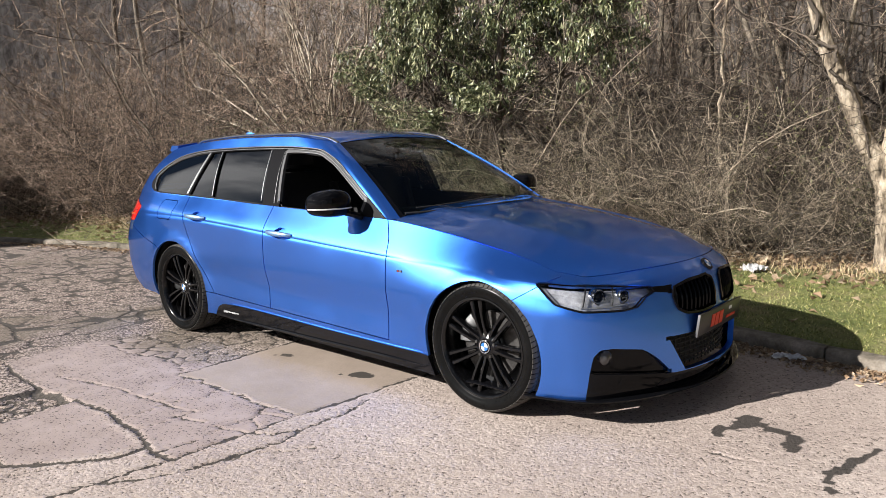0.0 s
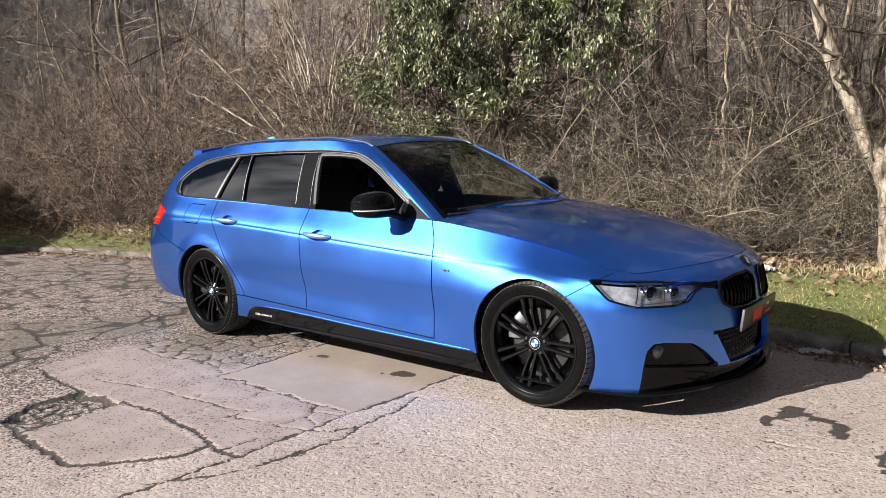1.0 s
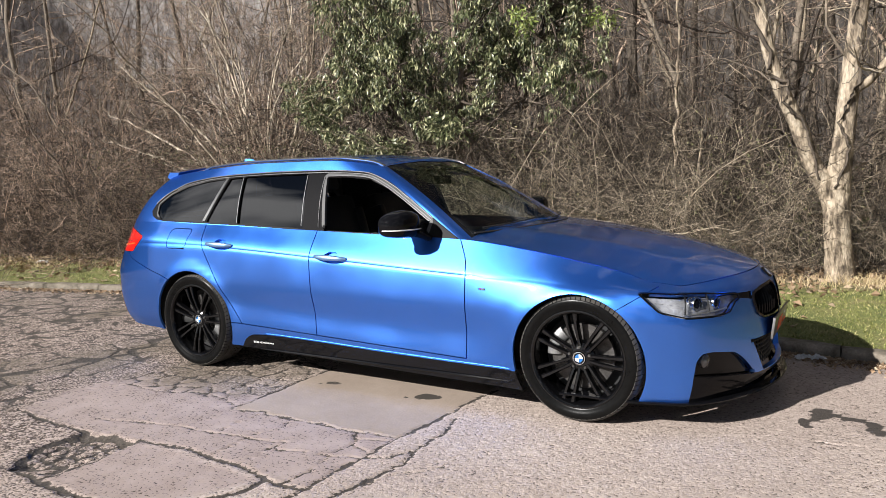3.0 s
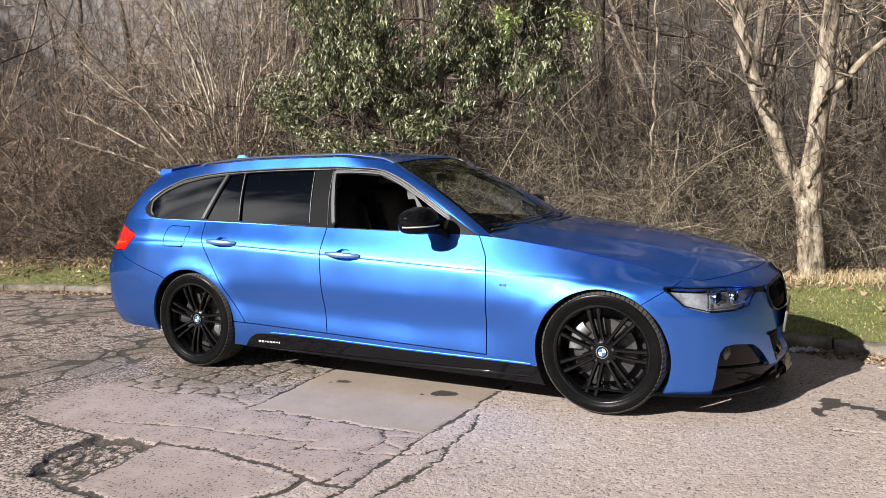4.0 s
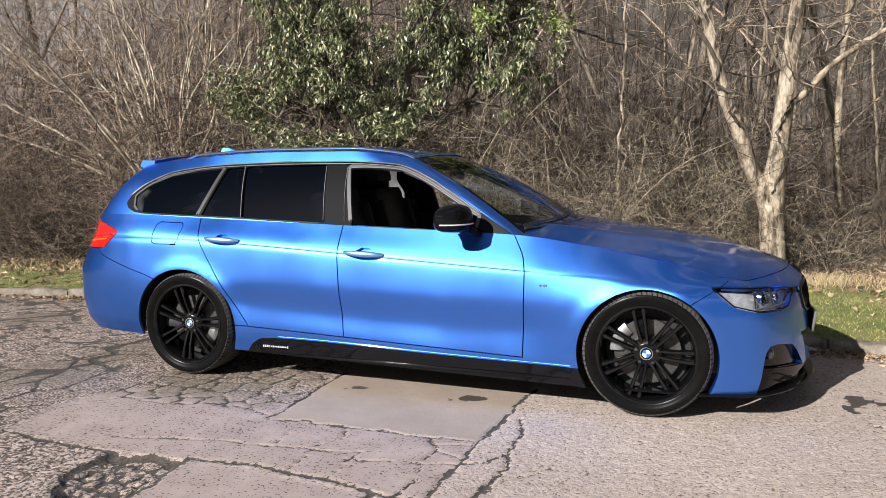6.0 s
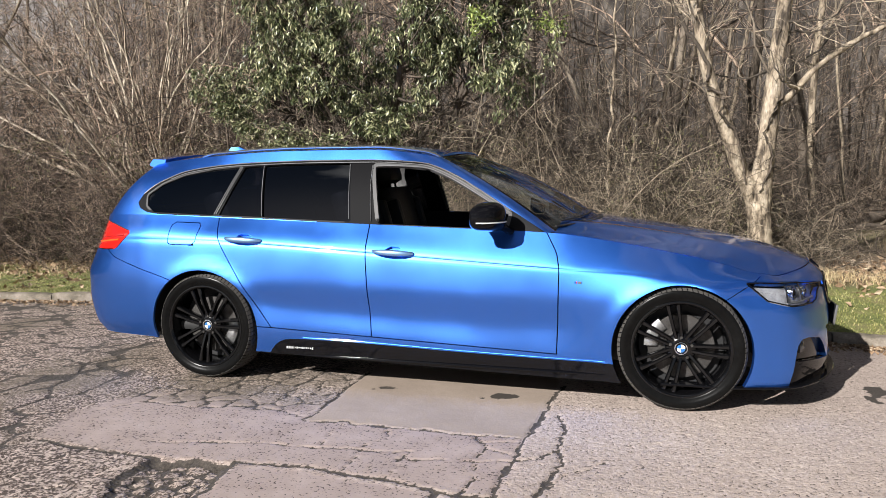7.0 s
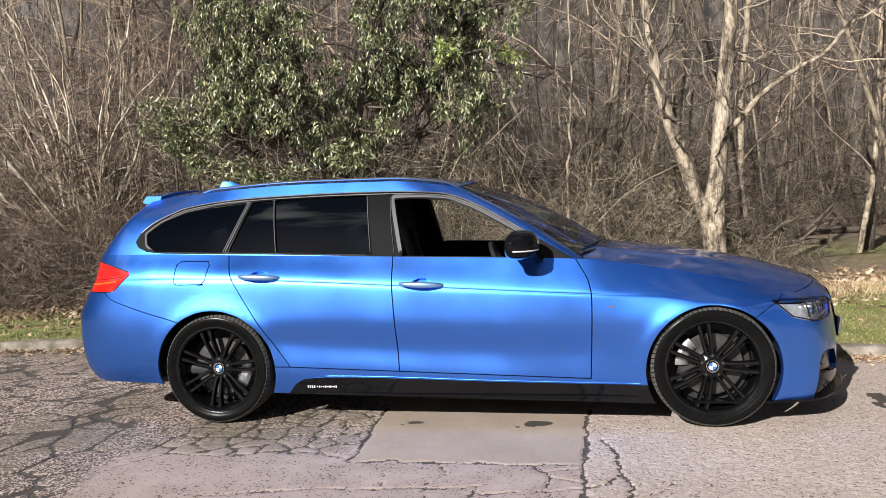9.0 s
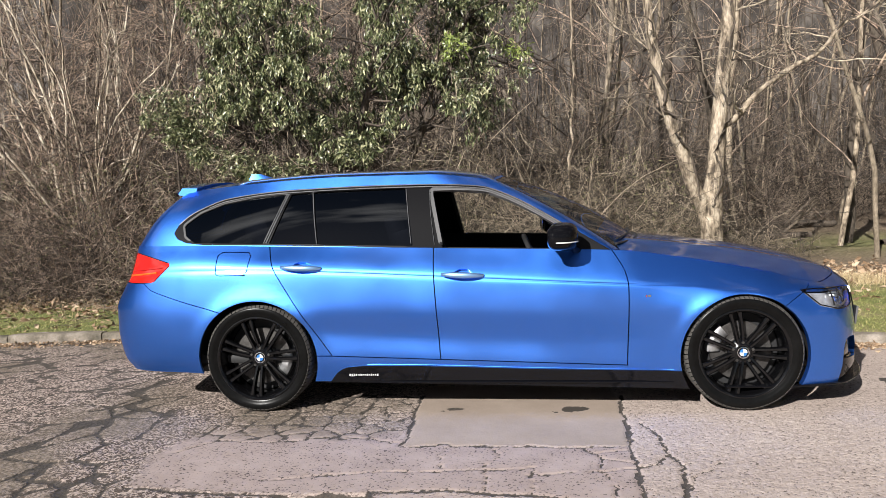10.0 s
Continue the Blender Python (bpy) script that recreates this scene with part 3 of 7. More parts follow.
    lamps = panel(wall, lambda f: label[f] == "headlight", "headlight", LAMP_GLASS, car, "clear headlight lens with dark rim", both=False, depth=0.0, push=0.002)
    for ob in lamps:
        ob.visible_shadow = False
    for i, ob in enumerate(panel(wall, lambda f: label[f] == "headlight", "lamp_bowl", LAMP_BOWL, None, "", both=False, depth=0.0, push=0.036)):
        ob.parent = lamps[i]
    tails = panel(wall, lambda f: label[f] == "tail", "tail_light", RED_LENS, car, "red tail light", both=False, depth=0.02)
    wall.free()
    return car, panels, lamps, tails


CAR, PANELS, HEADLIGHTS, TAILLIGHTS = build_car()


def build_upper(car):
    gap = 0.0032
    # inner shell that darkens the shut lines
    grid = [[wall_point(g, v) + inward(g) * 0.026 for v in V_LINE[3:]] for g in G_LINE]
    sh = surface(grid, [[(g, 0) for v in V_LINE[3:]] for g in G_LINE])
    for c in ARCHES:
        split_along(sh, lambda x, y, z, g, s, c=c: math.hypot(x - c[0], z - c[1]) - c[2] - 0.004 if 0.9 < g < 2.1 else 1.0)
    f_head, f_kid, f_low = sdf(HEADLIGHT, 0.03), sdf(KIDNEY, 0.01), sdf(LOWER_GRILLE, 0.01)
    ld = sh.verts.layers.float_vector["d"]

    def keep(f):
        c = f.calc_center_median()
        g = sum(v[ld].x for v in f.verts) / len(f.verts)
        if g > 1.98 and c.z < 0.72:
            return False
        return not (0.9 < g < 2.1 and any(math.hypot(c.x - a, c.z - b) < r + 0.004 for a, b, r in ARCHES))
    panel(sh, keep, "inner_body_shell", MATT_BLACK, car, "dark inner body shell", depth=0.0)
    sh.free()

    # bonnet
    gs = [g for g in G_LINE if g > side_g(0.74)]
    hood = []
    for g in gs:
        e = wall_point(g, 1.0)
        row = []
        for i in range(25):
            s = 1 - i / 24
            top = hood_line(e.x)
            ridge = 0.010 * math.exp(-((s - 0.62) / 0.10) ** 2) * min(1, max(0, (2.1 - e.x) / 0.5))
            z = e.z + (top - e.z) * (1 - abs(s) ** 2.4) + ridge * min(1, abs(e.y) / 0.4)
            y = e.y * s + (0.005 if s > 0.5 else 0.01 * s) * min(1, abs(e.y) / 0.1)
            row.append(Vector((e.x - 0.006 * max(0, min(1, (g - 1.99) / 0.05)), min(y, 0.0), z + 0.001)))
        hood.append(row)
    hm = surface(hood, [[(g, 0) for _ in range(25)] for g in gs])
    panel(hm, lambda f: True, "bonnet", PAINT, car, "blue bonnet reflecting bare trees", depth=0.02, push=-0.001)
    hm.free()

    # greenhouse
    ps = steps(0, 1, 16) + steps(1, 2, 90) + steps(2, 2.2, 8) + steps(2.2, 3, 20) + [3.0]
    hs = [i / 26 for i in range(27)]
    gm = surface([[gh_point(p, h) for h in hs] for p in ps], [[(p, h) for h in hs] for p in ps])
    shapes = {"open": sdf(FRONT_OPEN, 0.008), "quarter_glass": sdf(QUARTER, 0.006), "fixed_glass": sdf(REAR_GLASS, 0.002), "door_glass": sdf(DOOR_GLASS_R, 0.004)}
    inner = {k: sdf(v, r) for k, v, r in (("open", FRONT_OPEN, 0.030), ("quarter_glass", QUARTER, 0.018), ("fixed_glass", REAR_GLASS, 0.012), ("door_glass", DOOR_GLASS_R, 0.012))}
    f_dlo = sdf(DLO)

    def side(p):
        return 0.8 < p < 2.12
    for fn in (*shapes.values(), inner["open"], inner["quarter_glass"], f_dlo):
        split_along(gm, lambda x, y, z, p, h, fn=fn: fn(x, z) if side(p) else 1.0)
    split_along(gm, lambda x, y, z, p, h: x + 0.385 + 0.13 * (1.33 - z) * -1.0 if side(p) and f_dlo(x, z) < 0.02 else 1.0)
    split_along(gm, lambda x, y, z, p, h: x + 0.352 - 0.16 * (1.33 - z) * 1.0 if side(p) and f_dlo(x, z) < 0.02 else 1.0)
    split_along(gm, lambda x, y, z, p, h: p - 2.075)
    split_along(gm, lambda x, y, z, p, h: p - 2.11)
    split_along(gm, lambda x, y, z, p, h: (h - 0.93) if p > 2 else 1.0)
    split_along(gm, lambda x, y, z, p, h: (abs(h - 0.5) - 0.40) if p < 0.9 else 1.0)
    split_along(gm, lambda x, y, z, p, h: p - 0.78)
    ld = gm.verts.layers.float_vector["d"]
    lab = {}
    for f in gm.faces:
        c = f.calc_center_median()
        p = sum(v[ld].x for v in f.verts) / len(f.verts)
        h = sum(v[ld].y for v in f.verts) / len(f.verts)
        k = "pillar"
        if p > 2.075:
            k = "frit" if p < 2.11 or h > 0.93 else "windscreen"
        elif p < 0.78 and abs(h - 0.5) < 0.40:
            k = "rear_screen"
        elif side(p) and f_dlo(c.x, c.z) < 0:
            k = "trim"
            for name, fn in shapes.items():
                if fn(c.x, c.z) < 0:
                    k = name
            if k == "trim" and inner["open"](c.x, c.z) < 0 and c.x > -0.36 and c.z > belt_z(c.x) + 0.018:
                k = "frame"
            if k == "trim" and inner["quarter_glass"](c.x, c.z) < 0 and c.z > belt_z(c.x) + 0.02:
                k = "quarter_frame"
            if k == "trim" and -0.50 < c.x < -0.28:
                k = "bpillar"
        lab[f] = k
    for key, name, mat, text, both, push, depth in (
            ("pillar", "body_side_frame", PAINT, "", True, 0.0, 0.012), ("trim", "window_trim", TRIM_BLACK, "black window trim", False, -0.002, 0.012),
            ("frame", "window_frame", FRAME_GREY, "dark satin window frame", False, -0.001, 0.02), ("quarter_frame", "quarter_window_frame", FRAME_GREY, "dark satin window frame", False, -0.001, 0.02), ("bpillar", "door_pillar", PILLAR, "black door pillar", False, 0.0, 0.02),
            ("quarter_glass", "quarter_window", PRIVACY, "dark tinted quarter window", False, 0.006, 0.0), ("fixed_glass", "fixed_window", PRIVACY, "dark tinted fixed window", False, 0.008, 0.0),
            ("door_glass", "rear_door_window", PRIVACY, "dark tinted rear door window", False, 0.008, 0.0), ("windscreen", "windscreen", WINDOW, "clear windscreen", True, 0.003, 0.0),
            ("frit", "windscreen_border", GLOSS_BLACK, "black windscreen border", True, 0.003, 0.0), ("rear_screen", "rear_window", PRIVACY, "dark tinted rear window", True, 0.004, 0.0)):
        obs = panel(gm, lambda f, k=key: lab[f] == k, name, mat, car, text, both=both, push=push, depth=depth)
        if "window" in name and "frame" not in name and name != "window_trim" or name == "windscreen":
            for ob in obs:
                ob.visible_shadow = False
    gm.free()

    # roof
    rp = [p for p in ps if p >= 0]
    rows = []
    for p in rp:
        e = gh_top(p)
        rows.append([Vector((e.x, e.y * (1 - i / 16), e.z + 0.040 * min(1, abs(e.y) / 0.5) * (1 - (1 - i / 16) ** 2.6))) for i in range(17)])
    rm = surface(rows, [[(p, 0) for _ in range(17)] for p in rp])
    panel(rm, lambda f: True, "roof", PAINT, car, "", depth=0.0)
    rm.free()


build_upper(CAR)

# ---- road, kerb and verge ----
def axis(parts):
    """Grid lines: runs of (from, to, step)."""
    out = []
    for a, b, s in parts:
        n = max(1, round((b - a) / s))
        out += [a + (b - a) * i / n for i in range(n)]
    return np.array(out + [parts[-1][1]])


def value_noise(x, y, scale, seed):
    """Smooth noise in 0..1 on arrays."""
    r = np.random.RandomState(seed)
    tab = r.rand(256, 256)
    u, v = x * scale + 57.3, y * scale + 91.7
    i, j = np.floor(u).astype(int), np.floor(v).astype(int)
    f, g = u - i, v - j
    f, g = f * f * (3 - 2 * f), g * g * (3 - 2 * g)
    t = lambda a, b: tab[a % 256, b % 256]
    return (t(i, j) * (1 - f) + t(i + 1, j) * f) * (1 - g) + (t(i, j + 1) * (1 - f) + t(i + 1, j + 1) * f) * g


def fractal(x, y, scale, seed, octaves=3):
    return sum(value_noise(x, y, scale * 2 ** k, seed + k) * 0.5 ** k for k in range(octaves)) / sum(0.5 ** k for k in range(octaves))


def line_distance(x, y, pts):
    best = np.full(x.shape, 9.0)
    for (ax, ay), (bx, by) in zip(pts, pts[1:]):
        ex, ey = bx - ax, by - ay
        t = np.clip(((x - ax) * ex + (y - ay) * ey) / (ex * ex + ey * ey), 0, 1)
        best = np.minimum(best, np.hypot(x - ax - t * ex, y - ay - t * ey))
    return best


def craze(x, y, size, seed):
    """Distance to the borders of random cells, for cracked-up asphalt."""
    r = np.random.RandomState(seed)
    off = r.rand(64, 64, 2)
    u, v = x / size, y / size
    i, j = np.floor(u).astype(int), np.floor(v).astype(int)
    d1 = np.full(x.shape, 9.0)
    d2 = np.full(x.shape, 9.0)
    for a in (-1, 0, 1):
        for b in (-1, 0, 1):
            o = off[(i + a) % 64, (j + b) % 64]
            d = np.hypot(i + a + o[..., 0] - u, j + b + o[..., 1] - v)
            d2 = np.where(d < d1, d1, np.minimum(d2, d))
            d1 = np.minimum(d1, d)
    return (d2 - d1) * size * 0.5


def inside(x, y, poly):
    r = np.zeros(x.shape, bool)
    for (ax, ay), (bx, by) in zip(poly, poly[1:] + poly[:1]):
        if ay != by:
            r ^= ((ay > y) != (by > y)) & (x < ax + (y - ay) * (bx - ax) / (by - ay))
    return r


def soft_inside(x, y, poly, w):
    d = line_distance(x, y, poly + poly[:1])
    return np.clip(0.5 + np.where(inside(x, y, poly), d, -d) / w, 0, 1)


def kerb_y(x):
    return 1.48 - 0.0225 * (x + 2.2) ** 2 if -9.5 < x < 6 else (1.48 - 0.0225 * 7.3 ** 2 + (x + 9.5) * 0.3285 if x <= -9.5 else 1.48 - 0.0225 * 8.2 ** 2 - (x - 6) * 0.369)


WIDE = [   # joints and open cracks: half width, then the line
    (0.011, [(0.77, -0.50), (0.735, -0.70), (0.725, -1.12), (0.695, -1.42), (0.69, -1.73), (0.665, -1.98), (0.68, -2.14), (0.655, -2.40), (0.60, -2.9)]),
    (0.008, [(-0.46, -1.47), (-0.25, -1.45), (0.01, -1.47), (0.25, -1.475), (0.44, -1.485), (0.67, -1.465)]),
    (0.010, [(-0.47, -0.50), (-0.455, -1.03), (-0.45, -1.33), (-0.47, -1.45)]),
    (0.012, [(-1.62, -2.02), (-1.24, -2.07), (-0.86, -2.09)]),
    (0.013, [(-0.47, -2.05), (-0.20, -2.035), (0.04, -2.06), (0.30, -2.075), (0.43, -2.13), (0.58, -2.15), (0.69, -2.12)]),
    (0.015, [(-0.47, -2.05), (-0.48, -2.14), (-0.45, -2.35), (-0.47, -2.58)]),
    (0.016, [(-0.86, -2.09), (-0.88, -2.23), (-0.86, -2.41), (-0.70, -2.57), (-0.47, -2.60), (-0.15, -2.62), (0.15, -2.64), (0.45, -2.30), (0.44, -2.14)]),
    (0.009, [(0.80, -1.06), (0.85, -1.30), (0.855, -1.52), (0.89, -1.72), (0.86, -1.90), (0.845, -2.08), (0.77, -2.30), (0.60, -2.52)]),
]
FINE = [
    (0.006, [(-1.03, -1.92), (-0.76, -1.855), (-0.42, -1.81), (-0.19, -1.80), (0.0, -1.79), (0.21, -1.77)]),
    (0.006, [(-1.61, -1.58), (-1.46, -1.38), (-1.17, -1.42), (-0.95, -1.36), (-0.78, -1.32), (-0.60, -1.36), (-0.47, -1.42)]),
    (0.005, [(-1.08, -1.31), (-1.13, -1.39)]), (0.005, [(-0.80, -1.30), (-0.76, -1.10), (-0.66, -1.02)]),
    (0.006, [(0.46, -1.49), (0.54, -1.64), (0.52, -1.79), (0.56, -1.98), (0.55, -2.14)]), (0.004, [(0.54, -1.64), (0.67, -1.69)]), (0.004, [(0.52, -1.57), (0.69, -1.51)]),
    (0.005, [(0.20, -1.86), (0.35, -1.81), (0.52, -1.79), (0.68, -1.76)]), (0.005, [(0.0, -1.79), (0.01, -2.05)]), (0.004, [(0.21, -1.77), (0.20, -2.06)]),
    (0.006, [(0.70, -1.74), (0.80, -1.69), (0.87, -1.54)]), (0.005, [(0.80, -2.18), (0.91, -1.87), (1.08, -1.66)]), (0.005, [(0.26, -2.66), (0.39, -2.42), (0.46, -2.15)]),
    (0.006, [(-1.36, -2.54), (-1.34, -2.30), (-1.27, -2.08)]), (0.006, [(-1.0, -2.22), (-0.97, -2.36), (-1.10, -2.50)]), (0.004, [(2.45, -0.67), (2.56, -0.66), (2.67, -0.63)]),
    (0.004, [(0.02, -1.48), (0.06, -1.62), (-0.02, -1.78)]), (0.003, [(-0.20, -1.46), (-0.24, -1.60), (-0.19, -1.80)]),
]
SLAB = [(-0.46, -0.30), (0.74, -0.30), (0.70, -1.46), (-0.45, -1.45)]                     # smooth concrete repair
RIM_OF_HOLE = [(0.020, [(-0.84, -2.13), (-0.66, -2.08), (-0.50, -2.10), (-0.49, -2.22)]), (0.014, [(-0.86, -2.12), (-0.88, -2.34), (-0.80, -2.50), (-0.66, -2.54)])]
WORN = [(-1.60, -2.0), (-1.71, -1.68), (-1.66, -1.42), (-1.56, -1.23), (-1.2, -1.16), (-0.46, -1.25), (-0.46, -1.47), (0.69, -1.47), (0.68, -2.12), (0.4, -2.1), (-0.2, -2.03), (-0.86, -2.08)]
WORN_2 = [(-0.45, -2.06), (0.42, -2.14), (0.2, -2.62), (-0.44, -2.58)]
POTHOLE = [(-0.86, -2.10), (-0.50, -2.08), (-0.48, -2.30), (-0.50, -2.52), (-0.72, -2.54), (-0.84, -2.40)]


def build_road():
    xs = axis([(-400, -60, 40), (-60, -14, 4), (-14, -7, 0.25), (-7, -2.6, 0.045), (-2.6, 2.4, 0.0118), (2.4, 3.6, 0.022), (3.6, 8, 0.2), (8, 60, 4), (60, 400, 40)])
    ys = axis([(-400, -60, 40), (-60, -6, 4), (-6, -3.2, 0.2), (-3.2, -2.75, 0.04), (-2.75, -0.45, 0.0118), (-0.45, 1.7, 0.03), (1.7, 6, 0.4), (6, 60, 6), (60, 400, 40)])
    x, y = np.meshgrid(xs, ys, indexing="ij")
    wx = x + (fractal(x, y, 9, 3) - 0.5) * 0.05 + (fractal(x, y, 45, 8, 2) - 0.5) * 0.024 + (value_noise(x, y, 130, 9) - 0.5) * 0.009
    wy = y + (fractal(x, y, 9, 13) - 0.5) * 0.05 + (fractal(x, y, 45, 18, 2) - 0.5) * 0.024 + (value_noise(x, y, 130, 19) - 0.5) * 0.009
    near = (np.abs(x) < 8) & (np.abs(y) < 6)
    crack = np.zeros(x.shape)
    fill = np.zeros(x.shape)
    for hw, pts in WIDE + FINE + RIM_OF_HOLE:
        d = line_distance(wx, wy, pts)
        w = hw * (0.5 + 0.75 * fractal(x, y, 14, 31, 2))
        crack = np.maximum(crack, np.clip(1.6 - d / w, 0, 1))
        fill = np.maximum(fill, np.clip(2.0 - d / (hw * (0.15 + 0.75 * fractal(x, y, 17, 37, 2))), 0, 1))
    slab = soft_inside(wx, wy, SLAB, 0.03)
    worn = np.maximum(soft_inside(wx, wy, WORN, 0.06), soft_inside(wx, wy, WORN_2, 0.05)) * (1 - slab)
    hole = soft_inside(wx, wy, POTHOLE, 0.06)
    rough = np.clip(1 - slab - worn * 0.85, 0, 1)
    # crazed patches: beside the slab under the sill, and the old surface behind the car
    zone = np.clip((-0.42 - x) * 6, 0, 1) * np.clip((x + 1.75) * 4, 0, 1) * np.clip((y + 1.42) * 8, 0, 1) * np.clip((-0.35 - y) * 4, 0, 1)
    old = np.clip((-1.45 - x - 0.25 * (y + 2)) * 2, 0, 1) * np.clip((y + 3.15) * 4, 0, 1) * np.clip((x + 11) * 0.5, 0, 1)
    c1 = craze(wx, wy, 0.155, 5)
    c2 = craze(wx + 3, wy, 0.33, 6)
    c3 = craze(wx + 7, wy * 1.5, 0.75, 9)
    crack = np.maximum(crack, np.clip(1.7 - c1 / 0.0065, 0, 1) * zone)
    crack = np.maximum(crack, np.clip(1.5 - c2 / 0.013, 0, 1) * old * 0.9)
    crack = np.maximum(crack, np.clip(1.5 - c3 / 0.026, 0, 1) * old * (fractal(x, y, 1.1, 77) > 0.45))
    crack = np.maximum(crack, hole * np.clip(1.5 - craze(wx, wy, 0.075, 7) / 0.009, 0, 1) * 0.95)
    dirt = 1.5 * zone * fractal(x, y, 5, 41) + np.clip(0.5 - np.abs(y - 1.15) * 1.2, 0, 1) * (fractal(x, y, 3, 51) + 0.2) + hole * 0.12
    dirt += old * np.clip(fractal(x, y, 1.6, 61) - 0.49, 0, 1) * 4.5
    stain = np.zeros(x.shape)
    for ox, oy, rx, ry, deep in ((-0.23, -0.83, 0.056, 0.036, 0.62), (-0.305, -0.875, 0.018, 0.014, 0.55), (0.46, -0.82, 0.064, 0.046, 1.0), (0.355, -0.875, 0.016, 0.012, 0.9), (0.335, -0.86, 0.011, 0.009, 0.8)):
        stain = np.maximum(stain, deep * np.clip(6.0 - 5.0 * np.hypot((wx - ox) / rx, (wy - oy) / ry), 0, 1))
    for hw, pts in ((0.035, [(2.42, -0.45), (2.47, -0.15), (2.53, -0.24), (2.69, -0.27), (2.72, -0.44)]), (0.03, [(2.53, -0.24), (2.47, -0.33)]), (0.025, [(2.95, -0.75), (2.92, -0.57), (2.98, -0.42), (3.02, -0.22)])):
        stain = np.maximum(stain, np.clip(2.6 - 2.2 * line_distance(wx, wy, pts) / (hw * (0.1 + 1.5 * fractal(x, y, 24, 71, 2))), 0, 1))
    z = -0.009 * crack * near - 0.028 * hole * near
    z += near * (rough * 0.006 * (fractal(x, y, 70, 81, 2) - 0.5) + 0.012 * (fractal(x, y, 1.2, 85) - 0.5) + 0.0015 * (fractal(x, y, 25, 88) - 0.5) + hole * 0.016 * (fractal(x, y, 30, 95) - 0.3))
    z -= 0.004
    verts = np.stack([x, y, z], -1).reshape(-1, 3)
    n, m = x.shape
    a = (np.arange(n - 1)[:, None] * m + np.arange(m - 1)[None]).ravel()
    faces = np.stack([a, a + m, a + m + 1, a + 1], -1)
    me = mesh_from("road", verts, faces)
    fill = np.maximum(fill, np.clip(crack * 1.6, 0, 1))
    for name, val in (("crack", fill), ("slab", slab), ("worn", worn), ("dirt", np.clip(dirt, 0, 1)), ("stain", stain), ("hole", hole), ("coarse", np.clip((0.6 - x) * 0.55, 0, 1) * (1 - slab))):
        at = me.attributes.new(name, "FLOAT", "POINT")
        at.data.foreach_set("value", np.ascontiguousarray(val, dtype=np.float32).ravel())
    return me


def mesh_from(name, verts, faces, smooth=True):
    """A mesh from arrays of points and of equal-sided faces."""
    me = bpy.data.meshes.new(name)
    k = faces.shape[1]
    me.vertices.add(len(verts))
    me.vertices.foreach_set("co", np.ascontiguousarray(verts, dtype=np.float32).ravel())
    me.loops.add(faces.size)
    me.loops.foreach_set("vertex_index", np.ascontiguousarray(faces, dtype=np.int32).ravel())
    me.polygons.add(len(faces))
    me.polygons.foreach_set("loop_start", np.arange(len(faces), dtype=np.int32) * k)
    me.polygons.foreach_set("loop_total", np.full(len(faces), k, dtype=np.int32))
    me.update(calc_edges=True)
    me.polygons.foreach_set("use_smooth", np.full(len(faces), smooth))
    return me


def attribute(m, name):
    n, _, _ = nodes_of(m)
    a = n.new("ShaderNodeAttribute")
    a.attribute_name = name
    return a.outputs["Fac"]


def voronoi(m, scale, feature="F1", out="Distance", rand=1.0):
    n, l, _ = nodes_of(m)
    c, v = n.new("ShaderNodeTexCoord"), n.new("ShaderNodeTexVoronoi")
    v.feature = feature
    v.inputs["Scale"].default_value, v.inputs["Randomness"].default_value = scale, rand
    l.new(c.outputs["Object"], v.inputs["Vector"])
    return v.outputs[out]


def maths(m, kind, a, b):
    n, l, _ = nodes_of(m)
    x = n.new("ShaderNodeMath")
    x.operation = kind
    for i, v in enumerate((a, b)):
        if isinstance(v, (int, float)):
            x.inputs[i].default_value = v
        else:
            l.new(v, x.inputs[i])
    return x.outputs[0]


